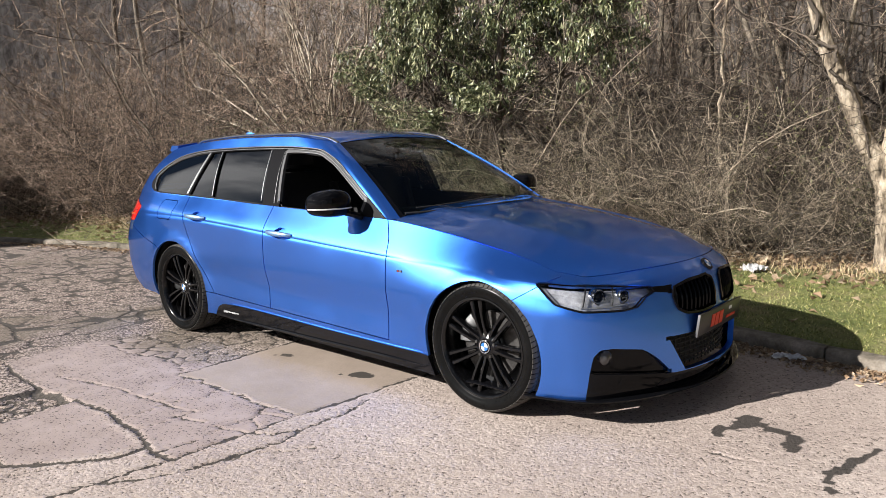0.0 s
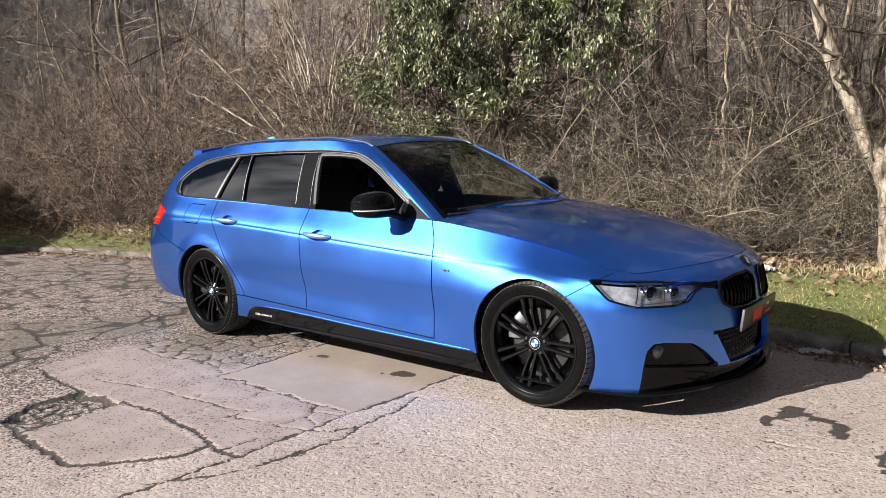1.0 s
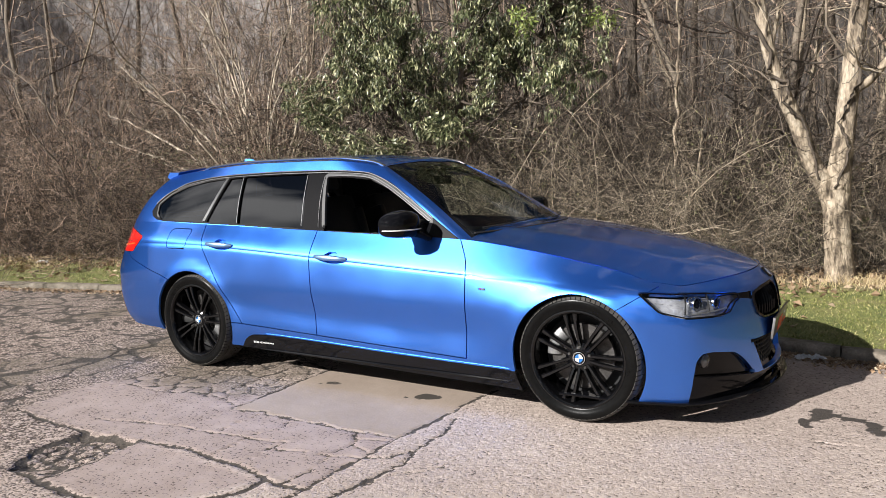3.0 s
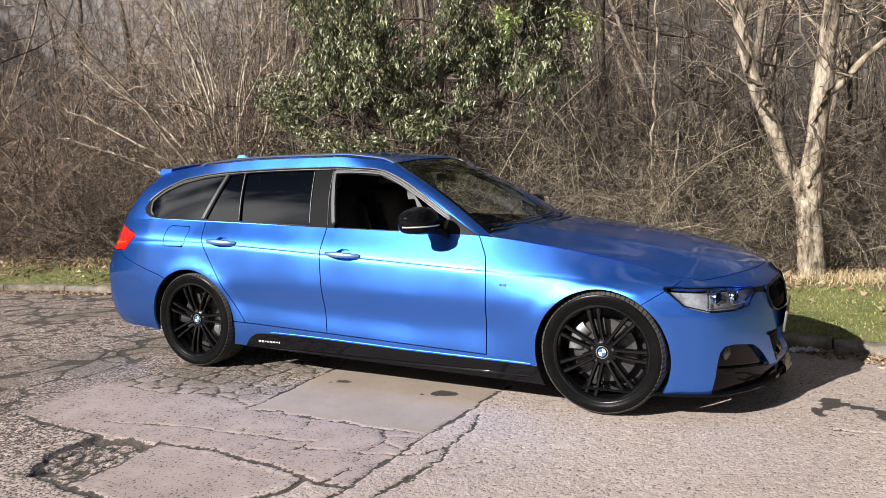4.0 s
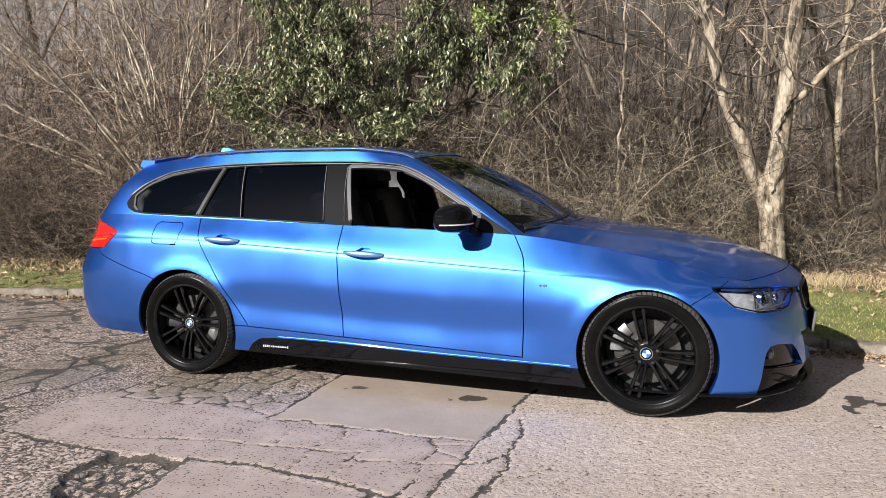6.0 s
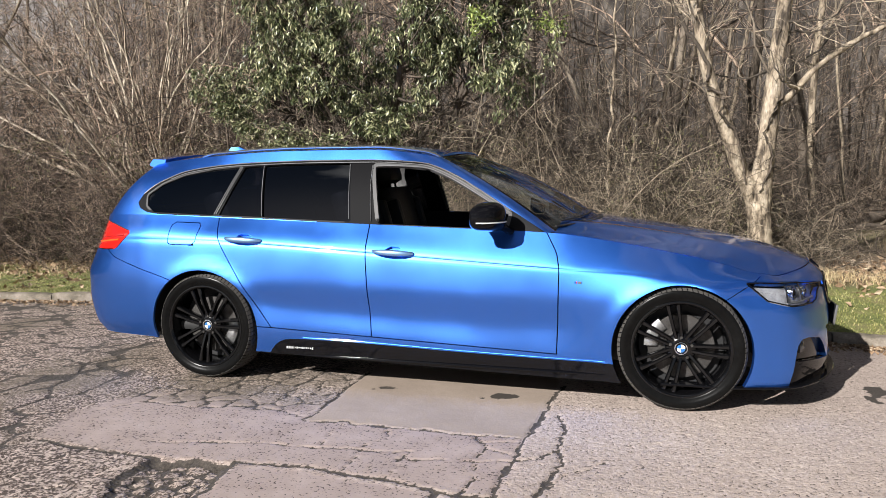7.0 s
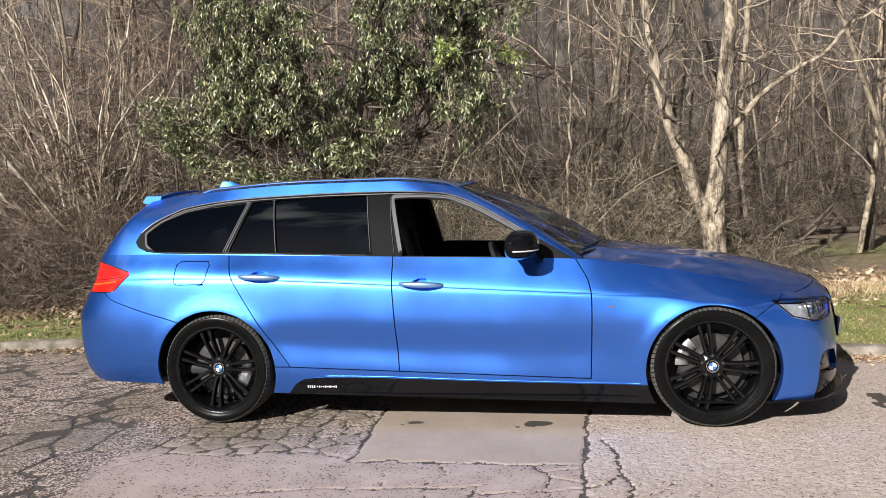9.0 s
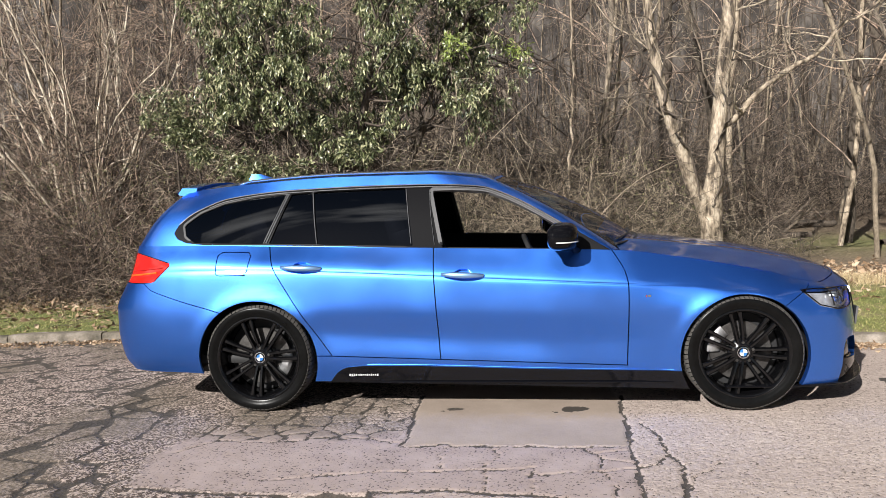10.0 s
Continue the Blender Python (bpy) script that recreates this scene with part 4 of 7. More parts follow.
def road_material():
    m = material("weathered_asphalt", (0.3, 0.27, 0.25), 0.88)
    stones = noise_node(m, 70.0, 2.5, 0.55)
    tone = voronoi(m, 66.0, out="Color")
    big = noise_node(m, 0.9, 6.0)
    mid = noise_node(m, 14.0, 4.0)
    base = ramp(m, big, [(0.3, (0.33, 0.268, 0.235)), (0.5, (0.385, 0.318, 0.280)), (0.7, (0.44, 0.37, 0.33))])
    base = mix(m, maths(m, "ADD", 0.34, maths(m, "MULTIPLY", attribute(m, "coarse"), 0.46)), base, ramp(m, tone, [(0.0, (0.40, 0.36, 0.34)), (0.45, (1.0, 0.97, 0.95)), (1.0, (1.6, 1.57, 1.55))]), "MULTIPLY")
    grip = maths(m, "ADD", stones, maths(m, "MULTIPLY", maths(m, "SUBTRACT", mid, 0.5), 0.22))
    grip = maths(m, "ADD", grip, maths(m, "SUBTRACT", 0.028, maths(m, "MULTIPLY", attribute(m, "coarse"), 0.14)))
    pits = ramp(m, grip, [(0.36, (0.12, 0.10, 0.09)), (0.435, (1, 1, 1))])
    rough_col = mix(m, maths(m, "ADD", 0.84, maths(m, "MULTIPLY", attribute(m, "coarse"), 0.12)), base, pits, "MULTIPLY")
    worn_col = ramp(m, noise_node(m, 5.0, 6.0), [(0.3, (0.278, 0.216, 0.192)), (0.7, (0.362, 0.290, 0.262))])
    specks = ramp(m, maths(m, "ADD", stones, maths(m, "MULTIPLY", maths(m, "SUBTRACT", noise_node(m, 5.0, 3.0), 0.5), 0.25)), [(0.345, (0.10, 0.085, 0.075)), (0.40, (1, 1, 1))])
    worn_col = mix(m, 0.92, worn_col, specks, "MULTIPLY")
    slab_col = ramp(m, noise_node(m, 2.5, 7.0), [(0.3, (0.268, 0.212, 0.170)), (0.7, (0.335, 0.270, 0.222))])
    slab_col = mix(m, 0.35, slab_col, ramp(m, noise_node(m, 160.0, 2.0), [(0.35, (0.75, 0.75, 0.75)), (0.65, (1.15, 1.15, 1.15))]), "MULTIPLY")
    col = mix(m, attribute(m, "worn"), rough_col, worn_col)
    col = mix(m, attribute(m, "slab"), col, slab_col)
    soil = ramp(m, noise_node(m, 40.0, 4.0), [(0.35, (0.07, 0.055, 0.04)), (0.65, (0.20, 0.16, 0.12))])
    col = mix(m, maths(m, "MULTIPLY", attribute(m, "dirt"), 0.75), col, soil)
    ragged = maths(m, "ADD", attribute(m, "crack"), maths(m, "MULTIPLY", maths(m, "SUBTRACT", noise_node(m, 90.0, 3.0), 0.5), 0.7))
    split = ramp(m, ragged, [(0.52, (0, 0, 0)), (0.68, (0.95, 0.95, 0.95))])
    col = mix(m, split, col, ramp(m, noise_node(m, 60.0, 3.0), [(0.3, (0.020, 0.017, 0.014)), (0.7, (0.065, 0.053, 0.043))]))
    spill = ramp(m, maths(m, "ADD", attribute(m, "stain"), maths(m, "MULTIPLY", maths(m, "SUBTRACT", noise_node(m, 70.0, 3.0), 0.5), 0.5)), [(0.30, (0, 0, 0)), (0.62, (0.92, 0.92, 0.92))])
    col = mix(m, spill, col, (0.022, 0.018, 0.015))
    feed(m, "Base Color", col)
    flat = maths(m, "SUBTRACT", 1.0, maths(m, "MULTIPLY", maths(m, "ADD", attribute(m, "slab"), attribute(m, "worn")), 0.8))
    bump(m, maths(m, "MULTIPLY", maths(m, "ADD", maths(m, "MULTIPLY", mid, 0.5), stones), flat), 0.7, 0.008)
    return m


road = new("road", build_road())
road.data.materials.append(road_material())
tagged(road, "weathered pinkish asphalt road with cracks and a smooth concrete repair", "road", kind="structure")

# kerb stones, each its own piece
KERB_STONE = flecked("kerb_concrete", [(0.32, (0.055, 0.048, 0.032)), (0.5, (0.16, 0.135, 0.105)), (0.7, (0.29, 0.25, 0.21))], 5.0, 0.9, 0.5, 0.006, fine=70)
kerb = tagged(new("kerb"), "low worn concrete kerb between road and grass", "kerb", kind="structure")
rk = random.Random(4)
kx = -20.0
while kx < 9.5:
    ln = 0.9
    xa, xb = kx + 0.006, kx + ln - 0.006
    bm = bmesh.new()
    lift = rk.uniform(-0.008, 0.008)
    rows = []
    for i in range(7):
        x = xa + (xb - xa) * i / 6
        y = kerb_y(x)
        chip = 0.004 * rk.random()
        e = 0.008 if i in (0, 6) else 0.0
        rows.append([bm.verts.new(p) for p in ((x, y + e, -0.05), (x, y + e, 0.045 + lift), (x, y + 0.012 + chip, 0.066 + lift - chip), (x, y + 0.03 + chip, 0.074 + lift - chip), (x, y + 0.125 - e, 0.074 + lift - e), (x, y + 0.13, -0.05))])
    for a, b in zip(rows, rows[1:]):
        for j in range(5):
            bm.faces.new((a[j], a[j + 1], b[j + 1], b[j]))
    bm.faces.new(rows[0])
    bm.faces.new(rows[-1][::-1])
    part("kerb_stone", bm, KERB_STONE, kerb)
    kx += ln


def verge_height(x, y):
    d = np.maximum(0, y - np.vectorize(kerb_y)(x) - 0.12)
    z = 0.062 + 0.05 * np.clip(d / 2.0, 0, 1) + 0.015 * np.clip(d - 2, 0, 8) + np.clip(d - 10, 0, 60) * 0.012
    return z + (fractal(x, y, 2.2, 111) - 0.5) * 0.05 * np.clip(d * 2, 0, 1) + (fractal(x, y, 9, 121) - 0.5) * 0.02 * np.clip(d * 3, 0, 1)


def build_verge():
    xs = axis([(-300, -60, 40), (-60, -16, 4), (-16, 8, 0.08), (8, 60, 4), (60, 300, 40)])
    vs = axis([(0.0, 3.2, 0.06), (3.2, 12, 0.4), (12, 60, 4), (60, 260, 40)])
    x, v = np.meshgrid(xs, vs, indexing="ij")
    y = np.vectorize(kerb_y)(np.clip(x, -40, 20)) + 0.128 + v
    z = verge_height(x, y)
    verts = np.stack([x, y, z], -1).reshape(-1, 3)
    n, m = x.shape
    a = (np.arange(n - 1)[:, None] * m + np.arange(m - 1)[None]).ravel()
    me = mesh_from("verge", verts, np.stack([a, a + m, a + m + 1, a + 1], -1))
    litter = np.clip((y - 2.7 - 0.5 * fractal(x, y, 1.3, 131)) * 1.6, 0, 1)
    litter *= 1 - 0.8 * np.exp(-((x - 6.2) / 2.2) ** 2 - ((y - 8.2) / 1.8) ** 2)
    at = me.attributes.new("litter", "FLOAT", "POINT")
    at.data.foreach_set("value", litter.astype(np.float32).ravel())
    return me


def verge_material():
    m = material("mossy_verge", (0.1, 0.11, 0.04), 0.95)
    turf = ramp(m, noise_node(m, 3.0, 6.0), [(0.3, (0.10, 0.125, 0.035)), (0.5, (0.17, 0.18, 0.055)), (0.68, (0.24, 0.20, 0.10))])
    turf = mix(m, 0.7, turf, ramp(m, noise_node(m, 60.0, 3.0), [(0.3, (0.4, 0.4, 0.4)), (0.7, (1.5, 1.5, 1.4))]), "MULTIPLY")
    soil = ramp(m, noise_node(m, 18.0, 6.0), [(0.3, (0.06, 0.042, 0.028)), (0.5, (0.16, 0.115, 0.075)), (0.7, (0.30, 0.22, 0.15))])
    feed(m, "Base Color", mix(m, attribute(m, "litter"), turf, soil))
    bump(m, noise_node(m, 30.0, 5.0), 0.8, 0.03)
    return m


verge = new("verge", build_verge())
verge.data.materials.append(verge_material())
tagged(verge, "mossy grass verge running into brown leaf litter under the trees", "verge", kind="structure")

# ---- wheels and fittings of the car ----
def build_wheel(car, x, side, steer=0.0):
    """One wheel; its outer face looks towards -y on the right-hand side."""
    w = new("wheel")
    w.parent = car
    w.matrix_basis = pose(x, side * -0.772, 0.3255, 0, 0, 0 if side > 0 else 180)
    bm = bmesh.new()
    half = [(0.238, -0.094), (0.252, -0.103), (0.262, -0.1075), (0.272, -0.109), (0.276, -0.1115), (0.290, -0.1135), (0.303, -0.112), (0.312, -0.107), (0.3185, -0.096), (0.3205, -0.08), (0.3215, 0.0)]
    lathe(bm, half + [(r, -h) for r, h in half[::-1][1:]] + [(0.232, 0.0)], 96, closed=True)
    tyre = part("tyre", bm, RUBBER, w, "black low-profile tyre")
    bm = bmesh.new()
    n = 76
    for row, (h0, h1, r0, r1, skew) in enumerate(((-0.1085, -0.066, 0.3115, 0.3252, 0.4), (-0.058, -0.022, 0.3254, 0.3257, 0.8), (-0.015, 0.015, 0.3257, 0.3257, 0.0), (0.022, 0.058, 0.3257, 0.3254, -0.8), (0.066, 0.1085, 0.3252, 0.3115, -0.4))):
        for i in range(n):
            a0, a1 = 2 * math.pi * (i + 0.06) / n, 2 * math.pi * (i + 0.88) / n
            sk = skew * 2 * math.pi / n
            q = []
            for depth in (0.0, -0.008):
                for h, r, da in ((h0, r0, 0), ((h0 + h1) / 2, max(r0, r1) - 0.0012 * (row in (0, 4)), sk / 2), (h1, r1, sk)):
                    for a in (a0, a1):
                        q.append(bm.verts.new(((r + depth) * math.cos(a + da), h, (r + depth) * math.sin(a + da))))
            for f in ((0, 1, 3, 2), (2, 3, 5, 4), (0, 6, 7, 1), (4, 5, 11, 10), (0, 2, 8, 6), (2, 4, 10, 8), (1, 7, 9, 3), (3, 9, 11, 5)):
                bm.faces.new([q[k] for k in f])
    part("tread", bm, TREAD, tyre, "worn dusty tyre tread", smooth=False)
    bm = bmesh.new()
    lathe(bm, [(0.2405, -0.103), (0.247, -0.1075), (0.2535, -0.1065), (0.2545, -0.100), (0.246, -0.094), (0.240, -0.086), (0.2345, -0.06), (0.228, -0.02), (0.226, 0.10), (0.222, 0.10), (0.221, -0.02), (0.226, -0.06), (0.2335, -0.088), (0.2365, -0.098)], 96, closed=True)
    rim = part("rim", bm, RIM_BLACK, w, "gloss black alloy rim with double spokes")
    for k in range(7):
        for sg in (-1, 1):
            bm = bmesh.new()
            a = math.radians(101 if x > 0 else 108) + 2 * math.pi * k / 7
            prev = None
            for i in range(9):
                t = i / 8
                r = 0.050 + 0.194 * t
                off = sg * (0.0130 + 0.0135 * t ** 0.8)
                h = -0.066 - 0.012 * math.sin(math.pi * t) - 0.020 * t ** 2
                wd = 0.0105 - 0.0012 * math.sin(math.pi * t) + 0.0045 * t ** 4
                ring = []
                for dx, dh in ((-wd, 0.034), (-wd, 0.006), (-wd * 0.55, 0.0), (wd * 0.55, 0.0), (wd, 0.006), (wd, 0.034)):
                    lx, ly = r, off + dx
                    ring.append(bm.verts.new((lx * math.cos(a) - ly * math.sin(a), h + dh, lx * math.sin(a) + ly * math.cos(a))))
                if prev:
                    for j in range(6):
                        bm.faces.new((prev[j], prev[(j + 1) % 6], ring[(j + 1) % 6], ring[j]))
                prev = ring
            part("spoke", bm, RIM_BLACK, rim)
    bm = bmesh.new()
    lathe(bm, [(0.0, -0.064), (0.034, -0.064), (0.037, -0.070), (0.043, -0.071), (0.050, -0.066), (0.070, -0.060), (0.079, -0.050), (0.079, -0.015), (0.0, -0.015)], 56)
    part("hub", bm, RIM_BLACK, rim)
    for k in range(5):
        bm = bmesh.new()
        lathe(bm, [(0.0, -0.003), (0.0075, -0.003), (0.0085, 0.0), (0.0085, 0.014)], 6)
        a = 2 * math.pi * k / 5 + 0.3
        bmesh.ops.translate(bm, verts=bm.verts[:], vec=(0.056 * math.cos(a), -0.069, 0.056 * math.sin(a)))
        part("wheel_bolt", bm, CAST_IRON, rim, "dark steel wheel bolt", smooth=False)
    bm = bmesh.new()
    lathe(bm, [(0.0275, -0.0735), (0.030, -0.076), (0.033, -0.0755), (0.034, -0.068)], 40)
    cap = part("centre_cap", bm, CHROME, rim, "round centre cap with blue and white quarters")
    bm = bmesh.new()
    lathe(bm, [(0.0, -0.0735), (0.0285, -0.0735)], 40)
    part("cap_disc", bm, GLOSS_BLACK, rim)
    for k in range(4):
        bm = bmesh.new()
        vs = [bm.verts.new((0, -0.0748, 0))] + [bm.verts.new((0.021 * math.cos(q), -0.0748, 0.021 * math.sin(q))) for q in [math.pi / 2 * k + math.pi / 16 * i for i in range(9)]]
        bm.faces.new(vs)
        part("cap_quarter", bm, BLUE_PRINT if k % 2 else WHITE_PRINT, rim)
    bm = bmesh.new()
    lathe(bm, [(0.085, -0.012), (0.168, -0.012), (0.170, -0.010), (0.170, 0.010), (0.168, 0.012), (0.085, 0.012)], 72, closed=True)
    lathe(bm, [(0.0, -0.036), (0.078, -0.036), (0.086, -0.028), (0.087, -0.010), (0.0, -0.010)], 40)
    part("brake_disc", bm, CAST_IRON, w, "worn steel brake disc")
    # added black disc that stands in for the shade between the spokes
    bm = bmesh.new()
    lathe(bm, [(0.0, 0.040), (0.215, 0.036), (0.221, 0.042), (0.215, 0.050), (0.0, 0.052)], 48)
    part("spoke_backing", bm, MATT_BLACK, w, "black disc added behind the brake to darken the spoke gaps")
    bm = bmesh.new()
    a0 = math.pi - 0.45 if x > 0 else -0.3
    if side < 0:
        a0 = math.pi - a0
    rings = []
    for i in range(9):
        a = a0 - 0.45 + 0.9 * i / 8
        fat = 1 - 0.5 * abs(i - 4) / 4
        rings.append([bm.verts.new((r * math.cos(a), h, r * math.sin(a))) for r, h in ((0.118, -0.024), (0.130, -0.040 * (0.6 + 0.4 * fat)), (0.170, -0.044 * (0.6 + 0.4 * fat)), (0.188, -0.030), (0.190, 0.03), (0.118, 0.03))])
    for p, q in zip(rings, rings[1:]):
        for j in range(6):
            bm.faces.new((p[j], p[(j + 1) % 6], q[(j + 1) % 6], q[j]))
    bm.faces.new(rings[0])
    bm.faces.new(rings[-1][::-1])
    part("brake_caliper", bm, ALLOY, w, "grey brake caliper")
    return w


for sx in (-1.405, 1.405):
    for sd in (1, -1):
        build_wheel(CAR, sx, sd)
        bm = bmesh.new()
        n = 40
        a = [[bm.verts.new((sx + (0.376 if sx > 0 else 0.388) * math.cos(q), -sd * y, 0.312 + (0.376 if sx > 0 else 0.388) * math.sin(q))) for y in (0.80 if sx > 0 else 0.85, 0.56)] for q in [math.radians(-8 + 196 * i / n) for i in range(n + 1)]]
        for p, q in zip(a, a[1:]):
            bm.faces.new((p[0], p[1], q[1], q[0]))
        bm.faces.new([p[1] for p in a])
        part("arch_liner", bm, MATT_BLACK, CAR, "black wheel arch liner")

bm = bmesh.new()
box(bm, -2.25, 2.02, -0.55, 0.55, 0.17, 0.30, 0.02)
box(bm, -1.02, 1.03, -0.835, 0.835, 0.165, 0.22, 0.01)
part("underbody", bm, MATT_BLACK, CAR, "black underbody")


def wall_at(y, z, off=0.0):
    """Place and outward normal on the front face at |y|, height z."""
    g = 3 - abs(y) / HALF
    lo, hi = 0.0, 1.0
    for _ in range(30):
        m = (lo + hi) / 2
        lo, hi = (m, hi) if wall_point(g, m).z < z else (lo, m)
    p = wall_point(g, lo)
    n = -inward(g)
    p = p + n * off
    if y > 0:
        p.y, n.y = -p.y, -n.y
    return p, n


def facing(p, n):
    """A pose at p whose -y looks along n."""
    return Matrix.Translation(p) @ n.to_track_quat("-Y", "Z").to_matrix().to_4x4()


# grilles
f_kid = sdf(KIDNEY)
for sd in (-1, 1):
    gr = new("kidney_grille")
    gr.parent = CAR
    gr["label"] = "black kidney grille with upright slats"
    for i in range(9):
        y = 0.078 + i * 0.0335
        zs = [z / 1000 for z in range(490, 650, 3) if f_kid(y, z / 1000) < 0]
        bm = bmesh.new()
        rings = []
        for k in range(6):
            z = zs[0] + (zs[-1] - zs[0]) * k / 5
            p, n = wall_at(sd * y, z, -0.012 + 0.010 * math.sin(math.pi * k / 5))
            t = n.cross(Vector((0, 0, 1)))
            rings.append([bm.verts.new(p + t * a + n * b) for a, b in ((-0.006, -0.02), (-0.0055, 0.0), (0.0, 0.004), (0.0055, 0.0), (0.006, -0.02))])
        for p, q in zip(rings, rings[1:]):
            for j in range(4):
                bm.faces.new((p[j], p[j + 1], q[j + 1], q[j]))
        part("slat", bm, GLOSS_BLACK, gr, smooth=False)
bm = bmesh.new()
box(bm, 1.75, 2.06, -0.42, 0.42, 0.15, 0.64, 0.02)
part("radiator", bm, MATT_BLACK, CAR, "black radiator behind the grilles")
lg = new("lower_grille")
lg.parent = CAR
lg["label"] = "black lower grille mesh"
for i in range(7):
    z = 0.242 + i * 0.024
    w = 0.285 + 0.11 * (z - 0.222) / 0.178
    bm = bmesh.new()
    sweep(bm, [wall_at(-w + 2 * w * k / 12, z, -0.055)[0] for k in range(13)], 0.0045, 6)
    part("slat", bm, MATT_BLACK, lg)
for i in range(-9, 10):
    y = i * 0.040
    bm = bmesh.new()
    low = 0.225 + max(0, (abs(y) - 0.27) / 0.12 * 0.178)
    sweep(bm, [wall_at(y, low + (0.398 - low) * k / 3, -0.057)[0] for k in range(4)], 0.004, 6, up=Vector((0, 1, 0)))
    part("mesh_bar", bm, MATT_BLACK, lg)

# front lip under the bumper
bm = bmesh.new()
rings = []
for i in range(61):
    g = 1.93 + (3 - 1.93) * i / 60
    e, n = wall_point(g, 0.0), -inward(g)
    reach = 0.012 + 0.022 * min(1, max(0, (g - 2.0) / 0.3))
    rings.append([e + n * a + Vector((0, 0, b)) for a, b in ((-0.05, 0.006), (reach, 0.004), (reach + 0.004, -0.001), (reach, -0.008), (-0.05, -0.008))])
for sg in (1, -1):
    vs = [[bm.verts.new((p.x, p.y * sg if abs(p.y) > 1e-5 else 0, p.z)) for p in r] for r in rings]
    for p, q in zip(vs, vs[1:]):
        for j in range(5):
            bm.faces.new((p[j], p[(j + 1) % 5], q[(j + 1) % 5], q[j]))
bmesh.ops.remove_doubles(bm, verts=bm.verts[:], dist=1e-4)
part("front_lip", bm, GLOSS_BLACK, CAR, "gloss black splitter lip", smooth=False)

def lamp_at(s, z, off=0.0):
    """Place on the right-hand lamp at the length s round the nose and height z."""
    g = 3 - s / HALF
    if s > 0.72:
        lo, hi = 1.85, 2.2
        for _ in range(30):
            m = (lo + hi) / 2
            lo, hi = (m, hi) if outline(m)[0] < outline(2.2)[0] - (s - 0.72) else (lo, m)
        g = lo
    lo, hi = 0.0, 1.0
    for _ in range(30):
        m = (lo + hi) / 2
        lo, hi = (m, hi) if wall_point(g, m).z < z else (lo, m)
    return wall_point(g, lo) - inward(g) * off


LAMP_EDGE = [(a[0] + (b[0] - a[0]) * k / 5, a[1] + (b[1] - a[1]) * k / 5) for a, b in zip(HEADLIGHT, HEADLIGHT[1:] + HEADLIGHT[:1]) for k in range(5)]
FOG_LENS = material("fog_lens", (0.06, 0.06, 0.065), 0.12, 0.3, 0.5)
# headlight insides
for sd, lamp in zip((-1, 1), HEADLIGHTS):
    for y, z, r in ((0.735, 0.612, 0.036), (0.62, 0.607, 0.031)):
        p, n = wall_at(sd * y, z, -0.035)
        n = (n + Vector((0.6, 0, 0))).normalized()
        m = facing(p, n)
        bm = bmesh.new()
        lathe(bm, [(r * 0.80, -0.004), (r * 0.86, -0.010), (r, -0.010), (r * 1.06, -0.004), (r * 1.06, 0.03)], 40)
        bmesh.ops.transform(bm, matrix=m, verts=bm.verts[:])
        part("light_ring", bm, CHROME, lamp, "bright lamp ring")
        bm = bmesh.new()
        lathe(bm, [(0.0, -0.016), (r * 0.3, -0.014), (r * 0.6, -0.008), (r * 0.82, 0.004)], 32)
        bmesh.ops.transform(bm, matrix=m, verts=bm.verts[:])
        part("projector", bm, GLOSS_BLACK, lamp, "dark projector lens")
    bm = bmesh.new()
    sweep(bm, [wall_at(sd * y, 0.648 + 0.020 * (y - 0.5) / 0.3, -0.016)[0] for y in [0.52 + 0.30 * i / 12 for i in range(13)]], 0.008, 8, 0.6)
    part("brow", bm, CHROME, lamp, "satin metal brow over the lamps")
    bm = bmesh.new()
    ring = [lamp_at(s, z, 0.001) for s, z in LAMP_EDGE]
    sweep(bm, [(p.x, p.y * -sd, p.z) for p in ring + ring[:1]], 0.0036, 6)
    part("lamp_rim", bm, GLOSS_BLACK, lamp, "black rim round the lens")
    for s in (0.685, 0.80):
        bm = bmesh.new()
        bar = [lamp_at(s - 0.02 * k / 4, 0.568 + 0.085 * k / 4, -0.022) for k in range(5)]
        sweep(bm, [(p.x, p.y * -sd, p.z) for p in bar], 0.004, 6, up=Vector((0, 1, 0)))
        part("lamp_divider", bm, TRIM_BLACK, lamp, "dark divider between the lamps")
    bm = bmesh.new()
    sweep(bm, [wall_at(sd * y, 0.578 - 0.010 * math.sin((y - 0.56) * 8), -0.018)[0] for y in [0.57 + 0.24 * i / 12 for i in range(13)]], 0.006, 8, 0.7)
    part("lower_trim", bm, ALLOY, lamp, "satin lower lamp trim")
    p, n = wall_at(sd * 0.722, 0.338, -0.02)
    n = (n + Vector((0.5, 0, 0))).normalized()
    bm = bmesh.new()
    lathe(bm, [(0.0, -0.012), (0.020, -0.009), (0.030, -0.002), (0.034, 0.0), (0.036, 0.02)], 32)
    bmesh.ops.transform(bm, matrix=facing(p, n), verts=bm.verts[:])
    part("fog_lamp", bm, FOG_LENS, CAR, "round fog lamp")

